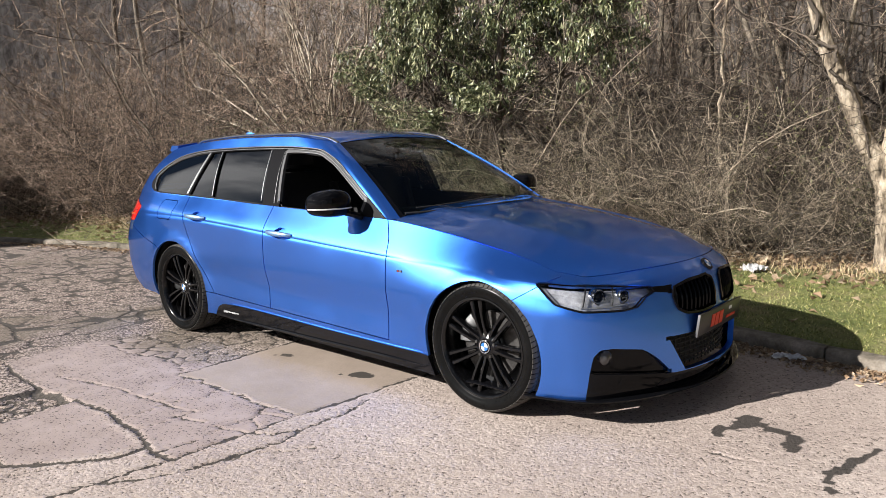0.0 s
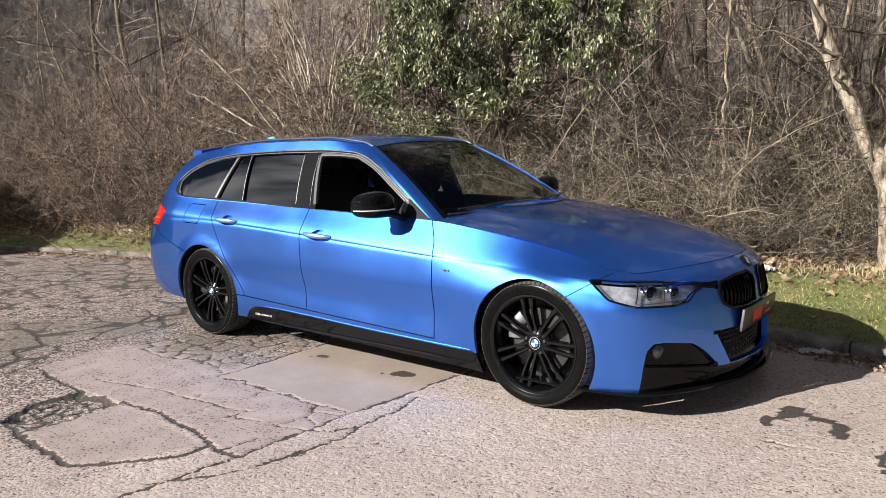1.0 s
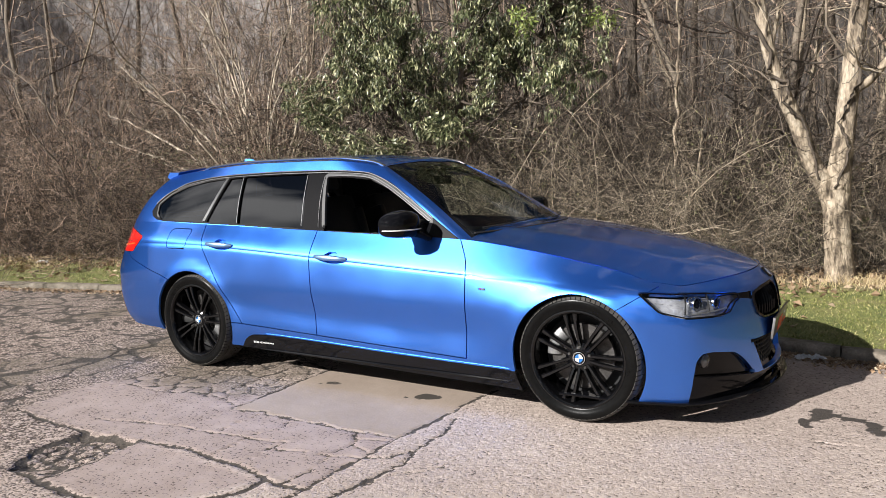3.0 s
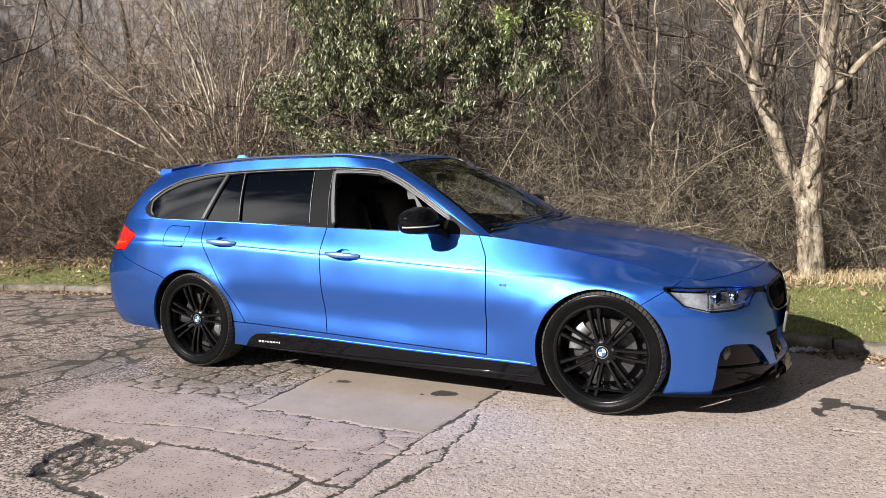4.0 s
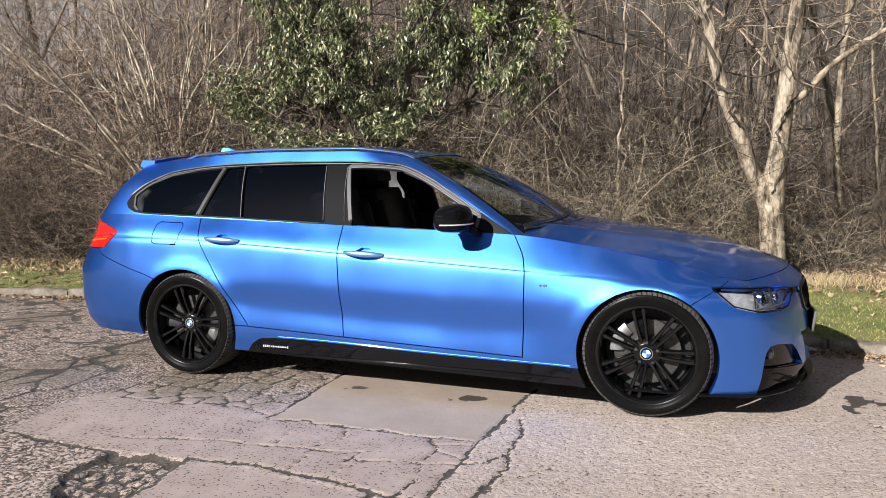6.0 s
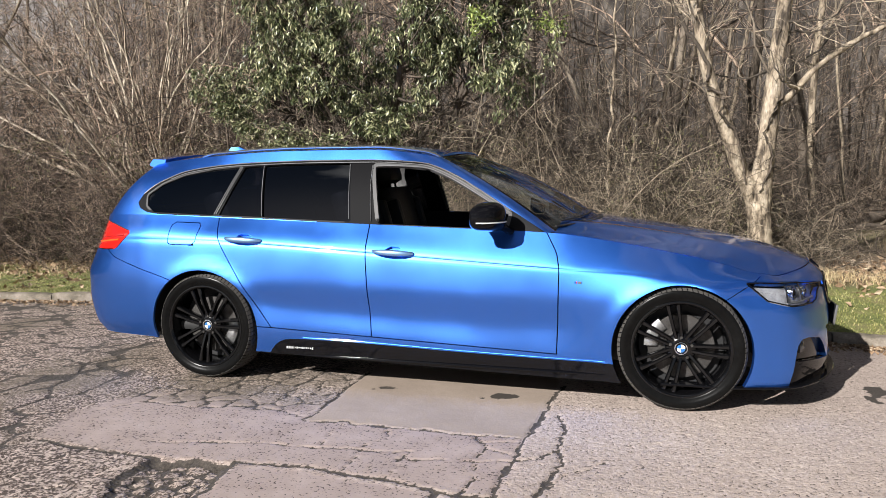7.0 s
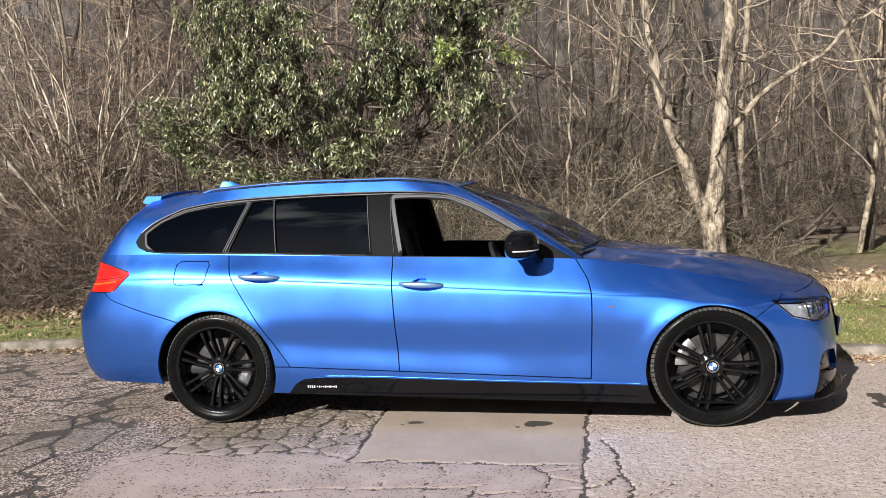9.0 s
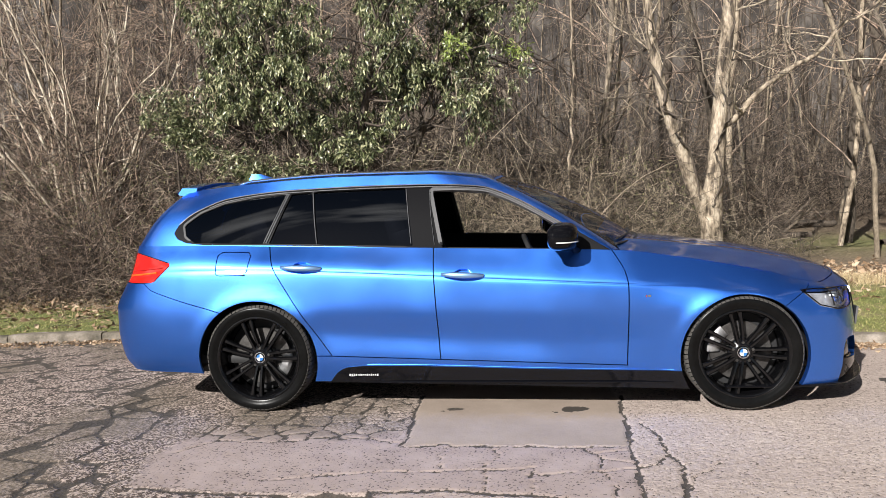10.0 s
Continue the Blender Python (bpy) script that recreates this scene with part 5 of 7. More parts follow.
# number plate with its marks as plain bars, and the nose roundel
p, n = wall_at(-0.03, 0.435, 0.012)
plate_m = Matrix.Translation((p.x - 0.012, -0.0, 0.430)) @ pose(0, 0, 0, 8, 0, 90)
bm = bmesh.new()
box(bm, -0.265, 0.265, -0.006, 0.006, -0.056, 0.056, 0.003, plate_m)
plate = part("number_plate", bm, PLATE_GREY, CAR, "dark number plate with red bars and a pale edge")
for x0, x1, z0, z1, mt, nm in ((-0.115, -0.075, -0.034, 0.030, RED_PRINT, "bar"), (-0.066, -0.024, -0.034, 0.030, RED_PRINT, "bar"), (-0.015, 0.030, -0.034, 0.030, RED_PRINT, "bar"),
                               (0.085, 0.20, -0.026, -0.012, RED_PRINT, "bar"), (0.105, 0.118, 0.018, 0.034, WHITE_PRINT, "bar"), (0.126, 0.140, 0.018, 0.034, WHITE_PRINT, "bar")):
    bm = bmesh.new()
    box(bm, x0, x1, -0.0085, -0.0062, z0, z1, 0.0, plate_m)
    part(nm, bm, mt, plate, smooth=False)
bm = bmesh.new()
box(bm, -0.2685, -0.2655, -0.006, 0.006, -0.056, 0.056, 0.001, plate_m)
part("plate_edge", bm, STRIP, plate, "pale plate edge")
p, n = wall_at(0.0, 0.690, 0.004)
n = Vector((0.72, 0, 0.69)).normalized()
rm_ = facing(p, n)
bm = bmesh.new()
lathe(bm, [(0.0, -0.004), (0.026, -0.004), (0.029, -0.006), (0.034, -0.005), (0.036, 0.004)], 40)
bmesh.ops.transform(bm, matrix=rm_, verts=bm.verts[:])
badge = part("nose_roundel", bm, GLOSS_BLACK, CAR, "round nose badge with blue and white quarters")
for k in range(4):
    bm = bmesh.new()
    vs = [bm.verts.new((0, -0.0065, 0))] + [bm.verts.new((0.023 * math.cos(q), -0.0065, 0.023 * math.sin(q))) for q in [math.pi / 2 * k + math.pi / 16 * i for i in range(9)]]
    bm.faces.new(vs)
    bmesh.ops.transform(bm, matrix=rm_, verts=bm.verts[:])
    part("roundel_quarter", bm, BLUE_PRINT if k % 2 else WHITE_PRINT, badge)


def side_at(x, z, off=0.0):
    g = side_g(x)
    lo, hi = 0.0, 1.0
    for _ in range(30):
        m = (lo + hi) / 2
        lo, hi = (m, hi) if wall_point(g, m).z < z else (lo, m)
    p = wall_point(g, lo)
    return Vector((p.x, p.y - off, p.z))


# door handles, mirrors, small marks, on both sides
for sd, di in ((1, 0), (-1, 1)):
    for (hx, hz), key in zip(HANDLES, ("door_r", "door_f")):
        door = PANELS[key][di]
        bm = bmesh.new()
        pts, rad = [], []
        for i in range(13):
            t = i / 12
            x = hx - 0.122 + 0.240 * t
            o = 0.006 + 0.030 * math.sin(math.pi * min(1, max(0, t))) ** 0.5
            p = side_at(x, hz + 0.004 - 0.010 * t, o)
            pts.append((p.x, p.y * sd, p.z))
            rad.append(0.0075 + 0.0085 * math.sin(math.pi * t) ** 0.7)
        sweep(bm, pts, rad, 12, 1.15)
        part("door_handle", bm, HANDLE, door, "silvery blue bar door handle")
    bm = bmesh.new()                               # mirror: a rounded shell, flat at the back
    us, vs_ = 28, 18
    c, rx, ry, rz = Vector((0.405, -0.945 * sd, 1.006)), 0.092, 0.122, 0.074
    rows = []
    for i in range(vs_ + 1):
        ph = -math.pi / 2 + math.pi * i / vs_
        row = []
        for j in range(us):
            th = 2 * math.pi * j / us
            cp, sp, ct, st = math.cos(ph), math.sin(ph), math.cos(th), math.sin(th)
            pw = lambda a, e: math.copysign(abs(a) ** e, a)
            x = rx * pw(cp, 0.6) * pw(ct, 0.75)
            y = ry * pw(cp, 0.55) * pw(st, 0.6)
            z = rz * pw(sp, 0.7)
            if x < 0:
                x *= 0.72
            tip = y * -sd / ry
            x -= 0.035 * max(0, tip)
            z = z * (1 - 0.16 * max(0, tip)) + 0.012 * (1 - abs(tip)) * (z > 0)
            row.append(bm.verts.new(c + Vector((x, y, z))))
        rows.append(row)
    for a, b in zip(rows, rows[1:]):
        for j in range(us):
            try:
                bm.faces.new((a[j], a[(j + 1) % us], b[(j + 1) % us], b[j]))
            except ValueError:
                pass
    bmesh.ops.remove_doubles(bm, verts=bm.verts[:], dist=1e-4)
    mir = part("door_mirror", bm, GLOSS_BLACK, CAR, "gloss black door mirror with a pale indicator strip")
    bm = bmesh.new()
    sweep(bm, [(0.495, -0.79 * sd, 0.925), (0.475, -0.84 * sd, 0.945), (0.44, -0.89 * sd, 0.965)], [0.030, 0.026, 0.034], 12, 0.7)
    part("mirror_arm", bm, GLOSS_BLACK, mir)
    bm = bmesh.new()
    pts = []
    for i in range(15):
        a = math.radians(-35 + 125 * i / 14)
        x = c.x + 0.0945 * math.copysign(abs(math.cos(a)) ** 0.75, math.cos(a))
        y = 0.1245 * math.copysign(abs(math.sin(a)) ** 0.6, math.sin(a))
        pts.append((x - 0.035 * max(0, y / 0.1245) - 0.001, c.y - sd * y, 0.985))
    sweep(bm, pts, 0.0045, 8, 0.9)
    part("indicator_strip", bm, material("indicator_lens", (0.7, 0.7, 0.68), 0.15, 0.2, 0.6) if sd > 0 else CHROME, mir, "pale indicator strip")
    bm = bmesh.new()
    box(bm, 0.338, 0.342, min(-0.86 * sd, -1.03 * sd), max(-0.86 * sd, -1.03 * sd), 0.965, 1.055, 0.001)
    part("mirror_glass", bm, material("mirror_glass", (0.85, 0.86, 0.87), 0.02, 1.0) if sd > 0 else CHROME, mir, "silvered mirror glass")
    for i, (mt, w) in enumerate(((BLUE_PRINT, 0.005), (RED_PRINT, 0.004), (STRIP, 0.018))):   # small wing badge
        bm = bmesh.new()
        p = side_at(0.862 + (0.009 * i if i < 2 else 0.025), 0.663, 0.001)
        box(bm, p.x - w / 2, p.x + w / 2, min(p.y * sd, p.y * sd - 0.003 * sd), max(p.y * sd, p.y * sd - 0.003 * sd), 0.658, 0.669, 0.0)
        part("wing_badge", bm, mt, PANELS["wing"][di], "small three-part wing badge", smooth=False)
    for i in range(14):                            # pale maker's mark on the skirt, as plain bars
        bm = bmesh.new()
        x = -0.848 + 0.0125 * i + 0.004 * (i > 3)
        p = side_at(x, 0.222, 0.0075)
        tall = 0.0075 if i < 4 else (0.0065, 0.004, 0.0045, 0.007, 0.004)[i % 5]
        w = 0.0036 if i < 4 else 0.0038
        box(bm, p.x - w, p.x + w, min(p.y * sd, p.y * sd - 0.002 * sd), max(p.y * sd, p.y * sd - 0.002 * sd), 0.222 - tall, 0.222 + tall * 0.8, 0.0)
        part("mark_bar", bm, PALE_PRINT, PANELS["skirt"][di], "pale printed bar", smooth=False)
    # roof rail
    bm = bmesh.new()
    pts, rad = [], []
    for i in range(41):
        t = i / 40
        x = -1.60 + 1.63 * t
        e = gh_top(1 + (x + 1.94) / 1.96)
        lift = 0.015 * min(1, min(t, 1 - t) / 0.05) ** 0.6
        pts.append((e.x, (e.y + 0.035) * sd, e.z + 0.004 + lift))
        rad.append(0.0125)
    sweep(bm, pts, rad, 10, 0.75)
    part("roof_rail", bm, RAIL, CAR, "gloss black roof rail")
    # lines in the tail light
    tail = TAILLIGHTS[di]
    for z0, x0, x1, mt in ((0.862, -2.20, -1.985, RED_DARK), (0.835, -2.22, -2.02, AMBER)):
        bm = bmesh.new()
        pts = []
        for i in range(9):
            x = x0 + (x1 - x0) * i / 8
            lo, hi = 0.7, 1.2
            g = lo
            for _ in range(30):
                m_ = (lo + hi) / 2
                lo, hi = (m_, hi) if wall_point(m_, 0.78).x < x else (lo, m_)
            v0, v1 = 0.0, 1.0
            for _ in range(25):
                vm = (v0 + v1) / 2
                v0, v1 = (vm, v1) if wall_point(lo, vm).z < z0 + 0.10 * (x - x0) else (v0, vm)
            q = wall_point(lo, v0) - inward(lo) * 0.001
            pts.append((q.x, q.y * sd, q.z))
        sweep(bm, pts, 0.0035 if mt is RED_DARK else 0.006, 6)
        part("lens_rib", bm, mt, tail, "darker rib in the lens")


GH_GRID = np.array([gh_point(0.9 + 1.3 * i / 70, j / 14) for i in range(71) for j in range(15)])


def gh_at(x, z, off=0.0):
    """Place on the side of the greenhouse at x and height z, from its nearest known places."""
    near = GH_GRID[np.argsort(np.hypot(GH_GRID[:, 0] - x, GH_GRID[:, 2] - z))[:8]]
    fit = np.linalg.lstsq(np.stack([np.ones(8), near[:, 0] - x, near[:, 2] - z], -1), near[:, 1], rcond=None)[0]
    return Vector((x, float(fit[0]) - off, z + off * 0.3))


def along(poly, inset, n):
    """Even places along a smoothed open line, moved sideways by inset."""
    c = [Vector((a, b)) for a, b in poly]
    out = []
    for i in range(n):
        t = i / (n - 1) * (len(c) - 1)
        k = min(int(t), len(c) - 2)
        f = t - k
        a, b, d, e = c[max(k - 1, 0)], c[k], c[k + 1], c[min(k + 2, len(c) - 1)]
        p = 0.5 * (2 * b + (d - a) * f + (2 * a - 5 * b + 4 * d - e) * f ** 2 + (3 * b - a - 3 * d + e) * f ** 3)
        w = (d - b).normalized()
        out.append((p.x + w.y * inset, p.y - w.x * inset))
    return out


# bright lines of the window surrounds
STRIPS = ((DLO[1:14], 0.006, 0.0026, 60), (DLO[7:14], 0.019, 0.0022, 40), (DLO[3:9], 0.020, 0.0022, 30), ([(-0.328, 0.975), (-0.352, 1.15), (-0.362, 1.300)], 0.0, 0.0011, 12), (FRONT_OPEN[0:6], -0.008, 0.0024, 36),
          ([(-1.352, 1.012), (-1.295, 1.155), (-1.240, 1.300)], 0.0, 0.0040, 12), ([(-1.366, 1.012), (-1.309, 1.155), (-1.254, 1.298)], 0.0, 0.0028, 12), ([(-1.040, 1.000), (-1.064, 1.15), (-1.087, 1.306)], 0.0, 0.0022, 10), ([(-0.468, 0.985), (-0.488, 1.15), (-0.507, 1.308)], 0.0, 0.0018, 10))
for sd in (1, -1):
    for line, inset, r, n in STRIPS:
        bm = bmesh.new()
        pts = [gh_at(x, z, 0.0065) for x, z in along(line, inset, n)]
        sweep(bm, [(p.x, p.y * sd, p.z) for p in pts], r * 1.2, 6)
        part("trim_strip", bm, STRIP, CAR, "thin satin metal window strip")
    bm = bmesh.new()                               # lip along the foot of the skirt and bead along the sill
    pts = [side_at(-0.80 + 1.82 * i / 30, 0.176 - 0.008 * i / 30, 0.004) for i in range(31)]
    sweep(bm, [(p.x, p.y * sd, p.z) for p in pts], [0.004 + 0.009 * min(1, min(i, 30 - i) / 4) for i in range(31)], 8, 0.8)
    part("skirt_lip", bm, SKIRT_GLOSS, PANELS["skirt"][0 if sd > 0 else 1])
    bm = bmesh.new()
    pts = [side_at(x, skirt_z(x) + 0.006, 0.001) for x in [-0.74 + 1.76 * i / 40 for i in range(41)]]
    sweep(bm, [(p.x, p.y * sd, p.z) for p in pts], 0.0022, 8)
    part("sill_bead", bm, PAINT, PANELS["sill"][0 if sd > 0 else 1], "bright bead along the sill")
bm = bmesh.new()                                   # aerial fin
rows = []
for i in range(9):
    t = i / 8
    x0, x1 = -1.73 + 0.02 * t, -1.50 - 0.150 * t ** 0.8
    z = 1.415 + 0.042 * t
    w = 0.020 * (1 - t) + 0.004
    rows.append([bm.verts.new(p) for p in ((x0, -w * 0.6, z), (x0, w * 0.6, z), ((x0 + x1) / 2, w, z), (x1, 0.001, z), ((x0 + x1) / 2, -w, z))])
for a, b in zip(rows, rows[1:]):
    for j in range(5):
        bm.faces.new((a[j], a[(j + 1) % 5], b[(j + 1) % 5], b[j]))
bm.faces.new(rows[-1])
part("aerial_fin", bm, PAINT, CAR, "blue shark-fin aerial")
bm = bmesh.new()                                   # roof spoiler
rows = []
for i in range(25):
    y = -0.53 + 1.06 * i / 24
    q = abs(y) / 0.53
    back = -2.135 + 0.13 * q ** 3
    z0 = 1.408 - 0.042 * q ** 2
    rows.append([bm.verts.new(p) for p in ((-1.88, y, z0 - 0.004), (-1.98, y, z0 + 0.0), (back, y, z0 - 0.030), (back - 0.004, y, z0 - 0.038), (back + 0.01, y, z0 - 0.046), (-1.90, y, z0 - 0.06))])
for a, b in zip(rows, rows[1:]):
    for j in range(6):
        bm.faces.new((a[j], a[(j + 1) % 6], b[(j + 1) % 6], b[j]))
bm.faces.new(rows[0])
bm.faces.new(rows[-1][::-1])
part("roof_spoiler", bm, PAINT, CAR, "blue roof spoiler")
for y0, y1 in ((-0.60, -0.02), (0.02, 0.58)):     # wipers
    bm = bmesh.new()
    pts = []
    for i in range(9):
        y = y0 + (y1 - y0) * i / 8
        p = 3 - abs(y) / 0.76
        q = gh_point(min(3, max(2.05, p)), 0.085 + 0.03 * i / 8)
        pts.append((q.x + 0.006, y, q.z + 0.008))
    sweep(bm, pts, 0.006, 6, 0.7)
    part("wiper", bm, MATT_BLACK, CAR, "black wiper blade")
bm = bmesh.new()
sweep(bm, [(gh_point(p, 0.045).x + 0.004, gh_point(p, 0.045).y * sg, gh_point(p, 0.045).z + 0.004) for sg, ps_ in ((1, [2.12 + 0.88 * i / 14 for i in range(15)]), (-1, [3 - 0.88 * i / 14 for i in range(1, 15)])) for p in ps_], 0.010, 6, 0.6)
part("scuttle", bm, MATT_BLACK, CAR, "black scuttle at the foot of the windscreen")


# cabin
def cushion(bm, x0, x1, y0, y1, z0, z1, m=None, b=0.045):
    box(bm, x0, x1, y0, y1, z0, z1, b, m)


for y in (-0.37, 0.37):
    seat = new("front_seat")
    seat.parent = CAR
    seat["label"] = "black leather front seat"
    bm = bmesh.new()
    cushion(bm, -0.42, 0.10, y - 0.25, y + 0.25, 0.42, 0.60)
    part("seat_cushion", bm, LEATHER, seat)
    bm = bmesh.new()
    m = pose(-0.42, y, 0.56, 0, -16, 0)
    cushion(bm, -0.09, 0.05, -0.25, 0.25, -0.02, 0.62, m, 0.05)
    cushion(bm, -0.06, 0.09, -0.27, -0.20, 0.05, 0.52, m, 0.03)
    cushion(bm, -0.06, 0.09, 0.20, 0.27, 0.05, 0.52, m, 0.03)
    part("backrest", bm, LEATHER, seat)
    bm = bmesh.new()
    cushion(bm, -0.07, 0.05, -0.135, 0.135, 0.65, 0.83, m, 0.05)
    part("headrest", bm, LEATHER, seat)
    for dy in (-0.06, 0.06):
        bm = bmesh.new()
        box(bm, -0.016, -0.004, dy - 0.006, dy + 0.006, 0.60, 0.68, 0.0, m)
        part("headrest_post", bm, TRIM_BLACK, seat)
bm = bmesh.new()
cushion(bm, -1.30, -0.80, -0.62, 0.62, 0.42, 0.62)
cushion(bm, -0.10, 0.08, -0.62, 0.62, 0.0, 0.60, pose(-1.30, 0, 0.58, 0, -18, 0), 0.06)
for y in (-0.36, 0.36):
    cushion(bm, -0.06, 0.05, -0.13, 0.13, 0.60, 0.74, pose(-1.30, y, 0.58, 0, -18, 0), 0.04)
part("rear_seat", bm, LEATHER, CAR, "black leather rear bench")
bm = bmesh.new()
box(bm, 0.42, 1.00, -0.72, 0.72, 0.50, 0.90, 0.06)
box(bm, 0.40, 0.62, -0.56, -0.18, 0.86, 0.945, 0.035)
box(bm, -0.60, 0.60, -0.13, 0.13, 0.30, 0.58, 0.04)
part("dashboard", bm, CABIN, CAR, "black dashboard and centre console")
bm = bmesh.new()
m = pose(0.27, -0.37, 0.82, 0, 66, 0)
ring = [m @ Vector((0.185 * math.cos(a), 0.185 * math.sin(a), 0)) for a in [2 * math.pi * i / 40 for i in range(41)]]
sweep(bm, ring, 0.015, 8, cap=False, up=m.to_3x3() @ Vector((0, 0, 1)))
box(bm, -0.075, 0.06, -0.17, 0.17, -0.012, 0.012, 0.01, m)
box(bm, -0.075, 0.055, -0.075, 0.075, -0.02, 0.035, 0.02, m)
part("steering_wheel", bm, LEATHER, CAR, "black leather steering wheel")
bm = bmesh.new()
box(bm, -2.2, 0.95, -0.80, 0.80, 0.28, 0.34, 0.02)
part("cabin_floor", bm, CABIN, CAR, "dark cabin floor")
bm = bmesh.new()
box(bm, 0.10, 0.13, -0.125, 0.125, 1.215, 1.275, 0.012, pose(0.0, 0, 0.0, 0, 0, 0))
box(bm, 0.10, 0.15, -0.012, 0.012, 1.27, 1.33, 0.004)
part("rear_view_mirror", bm, TRIM_BLACK, CAR, "black rear-view mirror")
rows = [[Vector((gh_top(p).x * 0.985 - 0.005, gh_top(p).y * 0.96 * (1 - i / 8), gh_top(p).z - 0.03 + 0.03 * (1 - (1 - i / 8) ** 2))) for i in range(9)] for p in [i / 40 * 3 for i in range(41)]]
hl = surface(rows, [[(0, 0)] * 9 for _ in rows])
panel(hl, lambda f: True, "headliner", HEADLINER, CAR, "dark cloth headliner", depth=0.0)
hl.free()

# ---- plants ----
RNG = np.random.RandomState(11)


def unit(v):
    return v / np.maximum(1e-9, np.linalg.norm(v, axis=-1, keepdims=True))


def grow(start, way, length, r0, r1, k, wobble=0.25, lift=0.0, rng=RNG):
    """Crooked shoots: points (n, k+1, 3) and radii (n, k+1)."""
    n = len(start)
    pts = np.zeros((n, k + 1, 3))
    pts[:, 0] = start
    d = unit(np.array(way, float))
    for i in range(k):
        d = unit(d + rng.normal(0, wobble, (n, 3)) + np.array((0, 0, lift)))
        pts[:, i + 1] = pts[:, i] + d * (np.asarray(length) / k).reshape(-1, 1)
    t = np.linspace(0, 1, k + 1)[None]
    return pts, np.asarray(r0).reshape(-1, 1) * (1 - t) + np.asarray(r1).reshape(-1, 1) * t


def shoots(pts, rad, per, lo, hi, length, k, spread=0.9, wobble=0.25, lift=0.0, thin=0.55, tip=0.35, rng=RNG, rmin=0.0012):
    """Side shoots from a set of crooked shoots."""
    n, m, _ = pts.shape
    own = np.repeat(np.arange(n), per)
    t = rng.uniform(lo, hi, len(own)) * (m - 1)
    i = np.minimum(t.astype(int), m - 2)
    f = (t - i)[:, None]
    start = pts[own, i] * (1 - f) + pts[own, i + 1] * f
    axis_ = unit(pts[own, i + 1] - pts[own, i])
    way = unit(axis_ * (1 - spread * 0.5) + rng.normal(0, spread * 0.75, (len(own), 3)))
    ln = rng.uniform(*length, len(own)) * (1.15 - 0.5 * t / (m - 1))
    r = np.maximum(rmin, (rad[own, i] * (1 - f[:, 0]) + rad[own, i + 1] * f[:, 0]) * thin)
    return grow(start, way, ln, r, np.maximum(rmin * 0.7, r * tip), k, wobble, lift, rng)


def tube_arrays(pts, rad, sides):
    n, m, _ = pts.shape
    d = np.zeros_like(pts)
    d[:, 1:-1] = pts[:, 2:] - pts[:, :-2]
    d[:, 0], d[:, -1] = pts[:, 1] - pts[:, 0], pts[:, -1] - pts[:, -2]
    d = unit(d)
    ref = np.where(np.abs(d[..., 2:3]) > 0.9, np.array((1.0, 0, 0)), np.array((0, 0, 1.0)))
    a = unit(np.cross(d, ref))
    b = np.cross(d, a)
    ang = 2 * np.pi * np.arange(sides) / sides
    ring = pts[:, :, None] + rad[:, :, None, None] * (a[:, :, None] * np.cos(ang)[None, None, :, None] + b[:, :, None] * np.sin(ang)[None, None, :, None])
    idx = np.arange(n * m * sides).reshape(n, m, sides)
    nxt = np.roll(idx, -1, axis=2)
    f = np.stack([idx[:, :-1], nxt[:, :-1], nxt[:, 1:], idx[:, 1:]], -1).reshape(-1, 4)
    return ring.reshape(-1, 3), f


def tubes(name, sets, mat, parent=None, label=""):
    """One mesh of many tubes; sets are (points, radii, sides)."""
    vs, fs, base = [], [], 0
    for p, r, s in sets:
        v, f = tube_arrays(p, r, s)
        vs.append(v)
        fs.append(f + base)
        base += len(v)
    ob = new(name, mesh_from(name, np.concatenate(vs), np.concatenate(fs)))
    ob.data.materials.append(mat)
    ob.parent = parent
    if label:
        ob["label"] = label
    return ob


def bark(name, stops, scale=7.0, by_shoot=True, fissure=9.0):
    m = material(name, stops[0][1], 0.9)
    col = ramp(m, noise_node(m, scale, 6.0, stretch=(1, 1, 0.35)), stops)
    col = mix(m, 0.6, col, ramp(m, noise_node(m, scale * fissure, 4.0, stretch=(1, 1, 0.35)), [(0.34, (0.4, 0.38, 0.36)), (0.62, (1.3, 1.3, 1.3))]), "MULTIPLY")
    if by_shoot:
        n, l, _ = nodes_of(m)
        g = n.new("ShaderNodeNewGeometry")
        col = mix(m, 0.9, col, ramp(m, g.outputs["Random Per Island"], [(0.0, (0.10, 0.09, 0.08)), (0.42, (0.34, 0.30, 0.27)), (0.60, (1.05, 0.99, 0.93)), (1.0, (2.2, 2.1, 1.95))]), "MULTIPLY")
    feed(m, "Base Color", col)
    bump(m, noise_node(m, scale * min(6.0, fissure), 5.0, stretch=(1, 1, 0.3)), 0.9, 0.02)
    return m


TWIG_TAN = bark("tan_twigs", [(0.3, (0.175, 0.150, 0.118)), (0.7, (0.375, 0.328, 0.262))])
# darker twig copy: the shade inside hedge and wood is put into its colour
TWIG_SHADE = bark("shade_dark_twigs", [(0.3, (0.075, 0.061, 0.050)), (0.7, (0.205, 0.170, 0.138))])
TWIG_DARK = bark("dark_bramble_twigs", [(0.3, (0.105, 0.081, 0.068)), (0.7, (0.255, 0.205, 0.168))])
HAZEL_BARK = bark("hazel_bark", [(0.36, (0.08, 0.062, 0.046)), (0.45, (0.30, 0.245, 0.18)), (0.62, (0.60, 0.53, 0.43))], 8.0, False, 4.0)
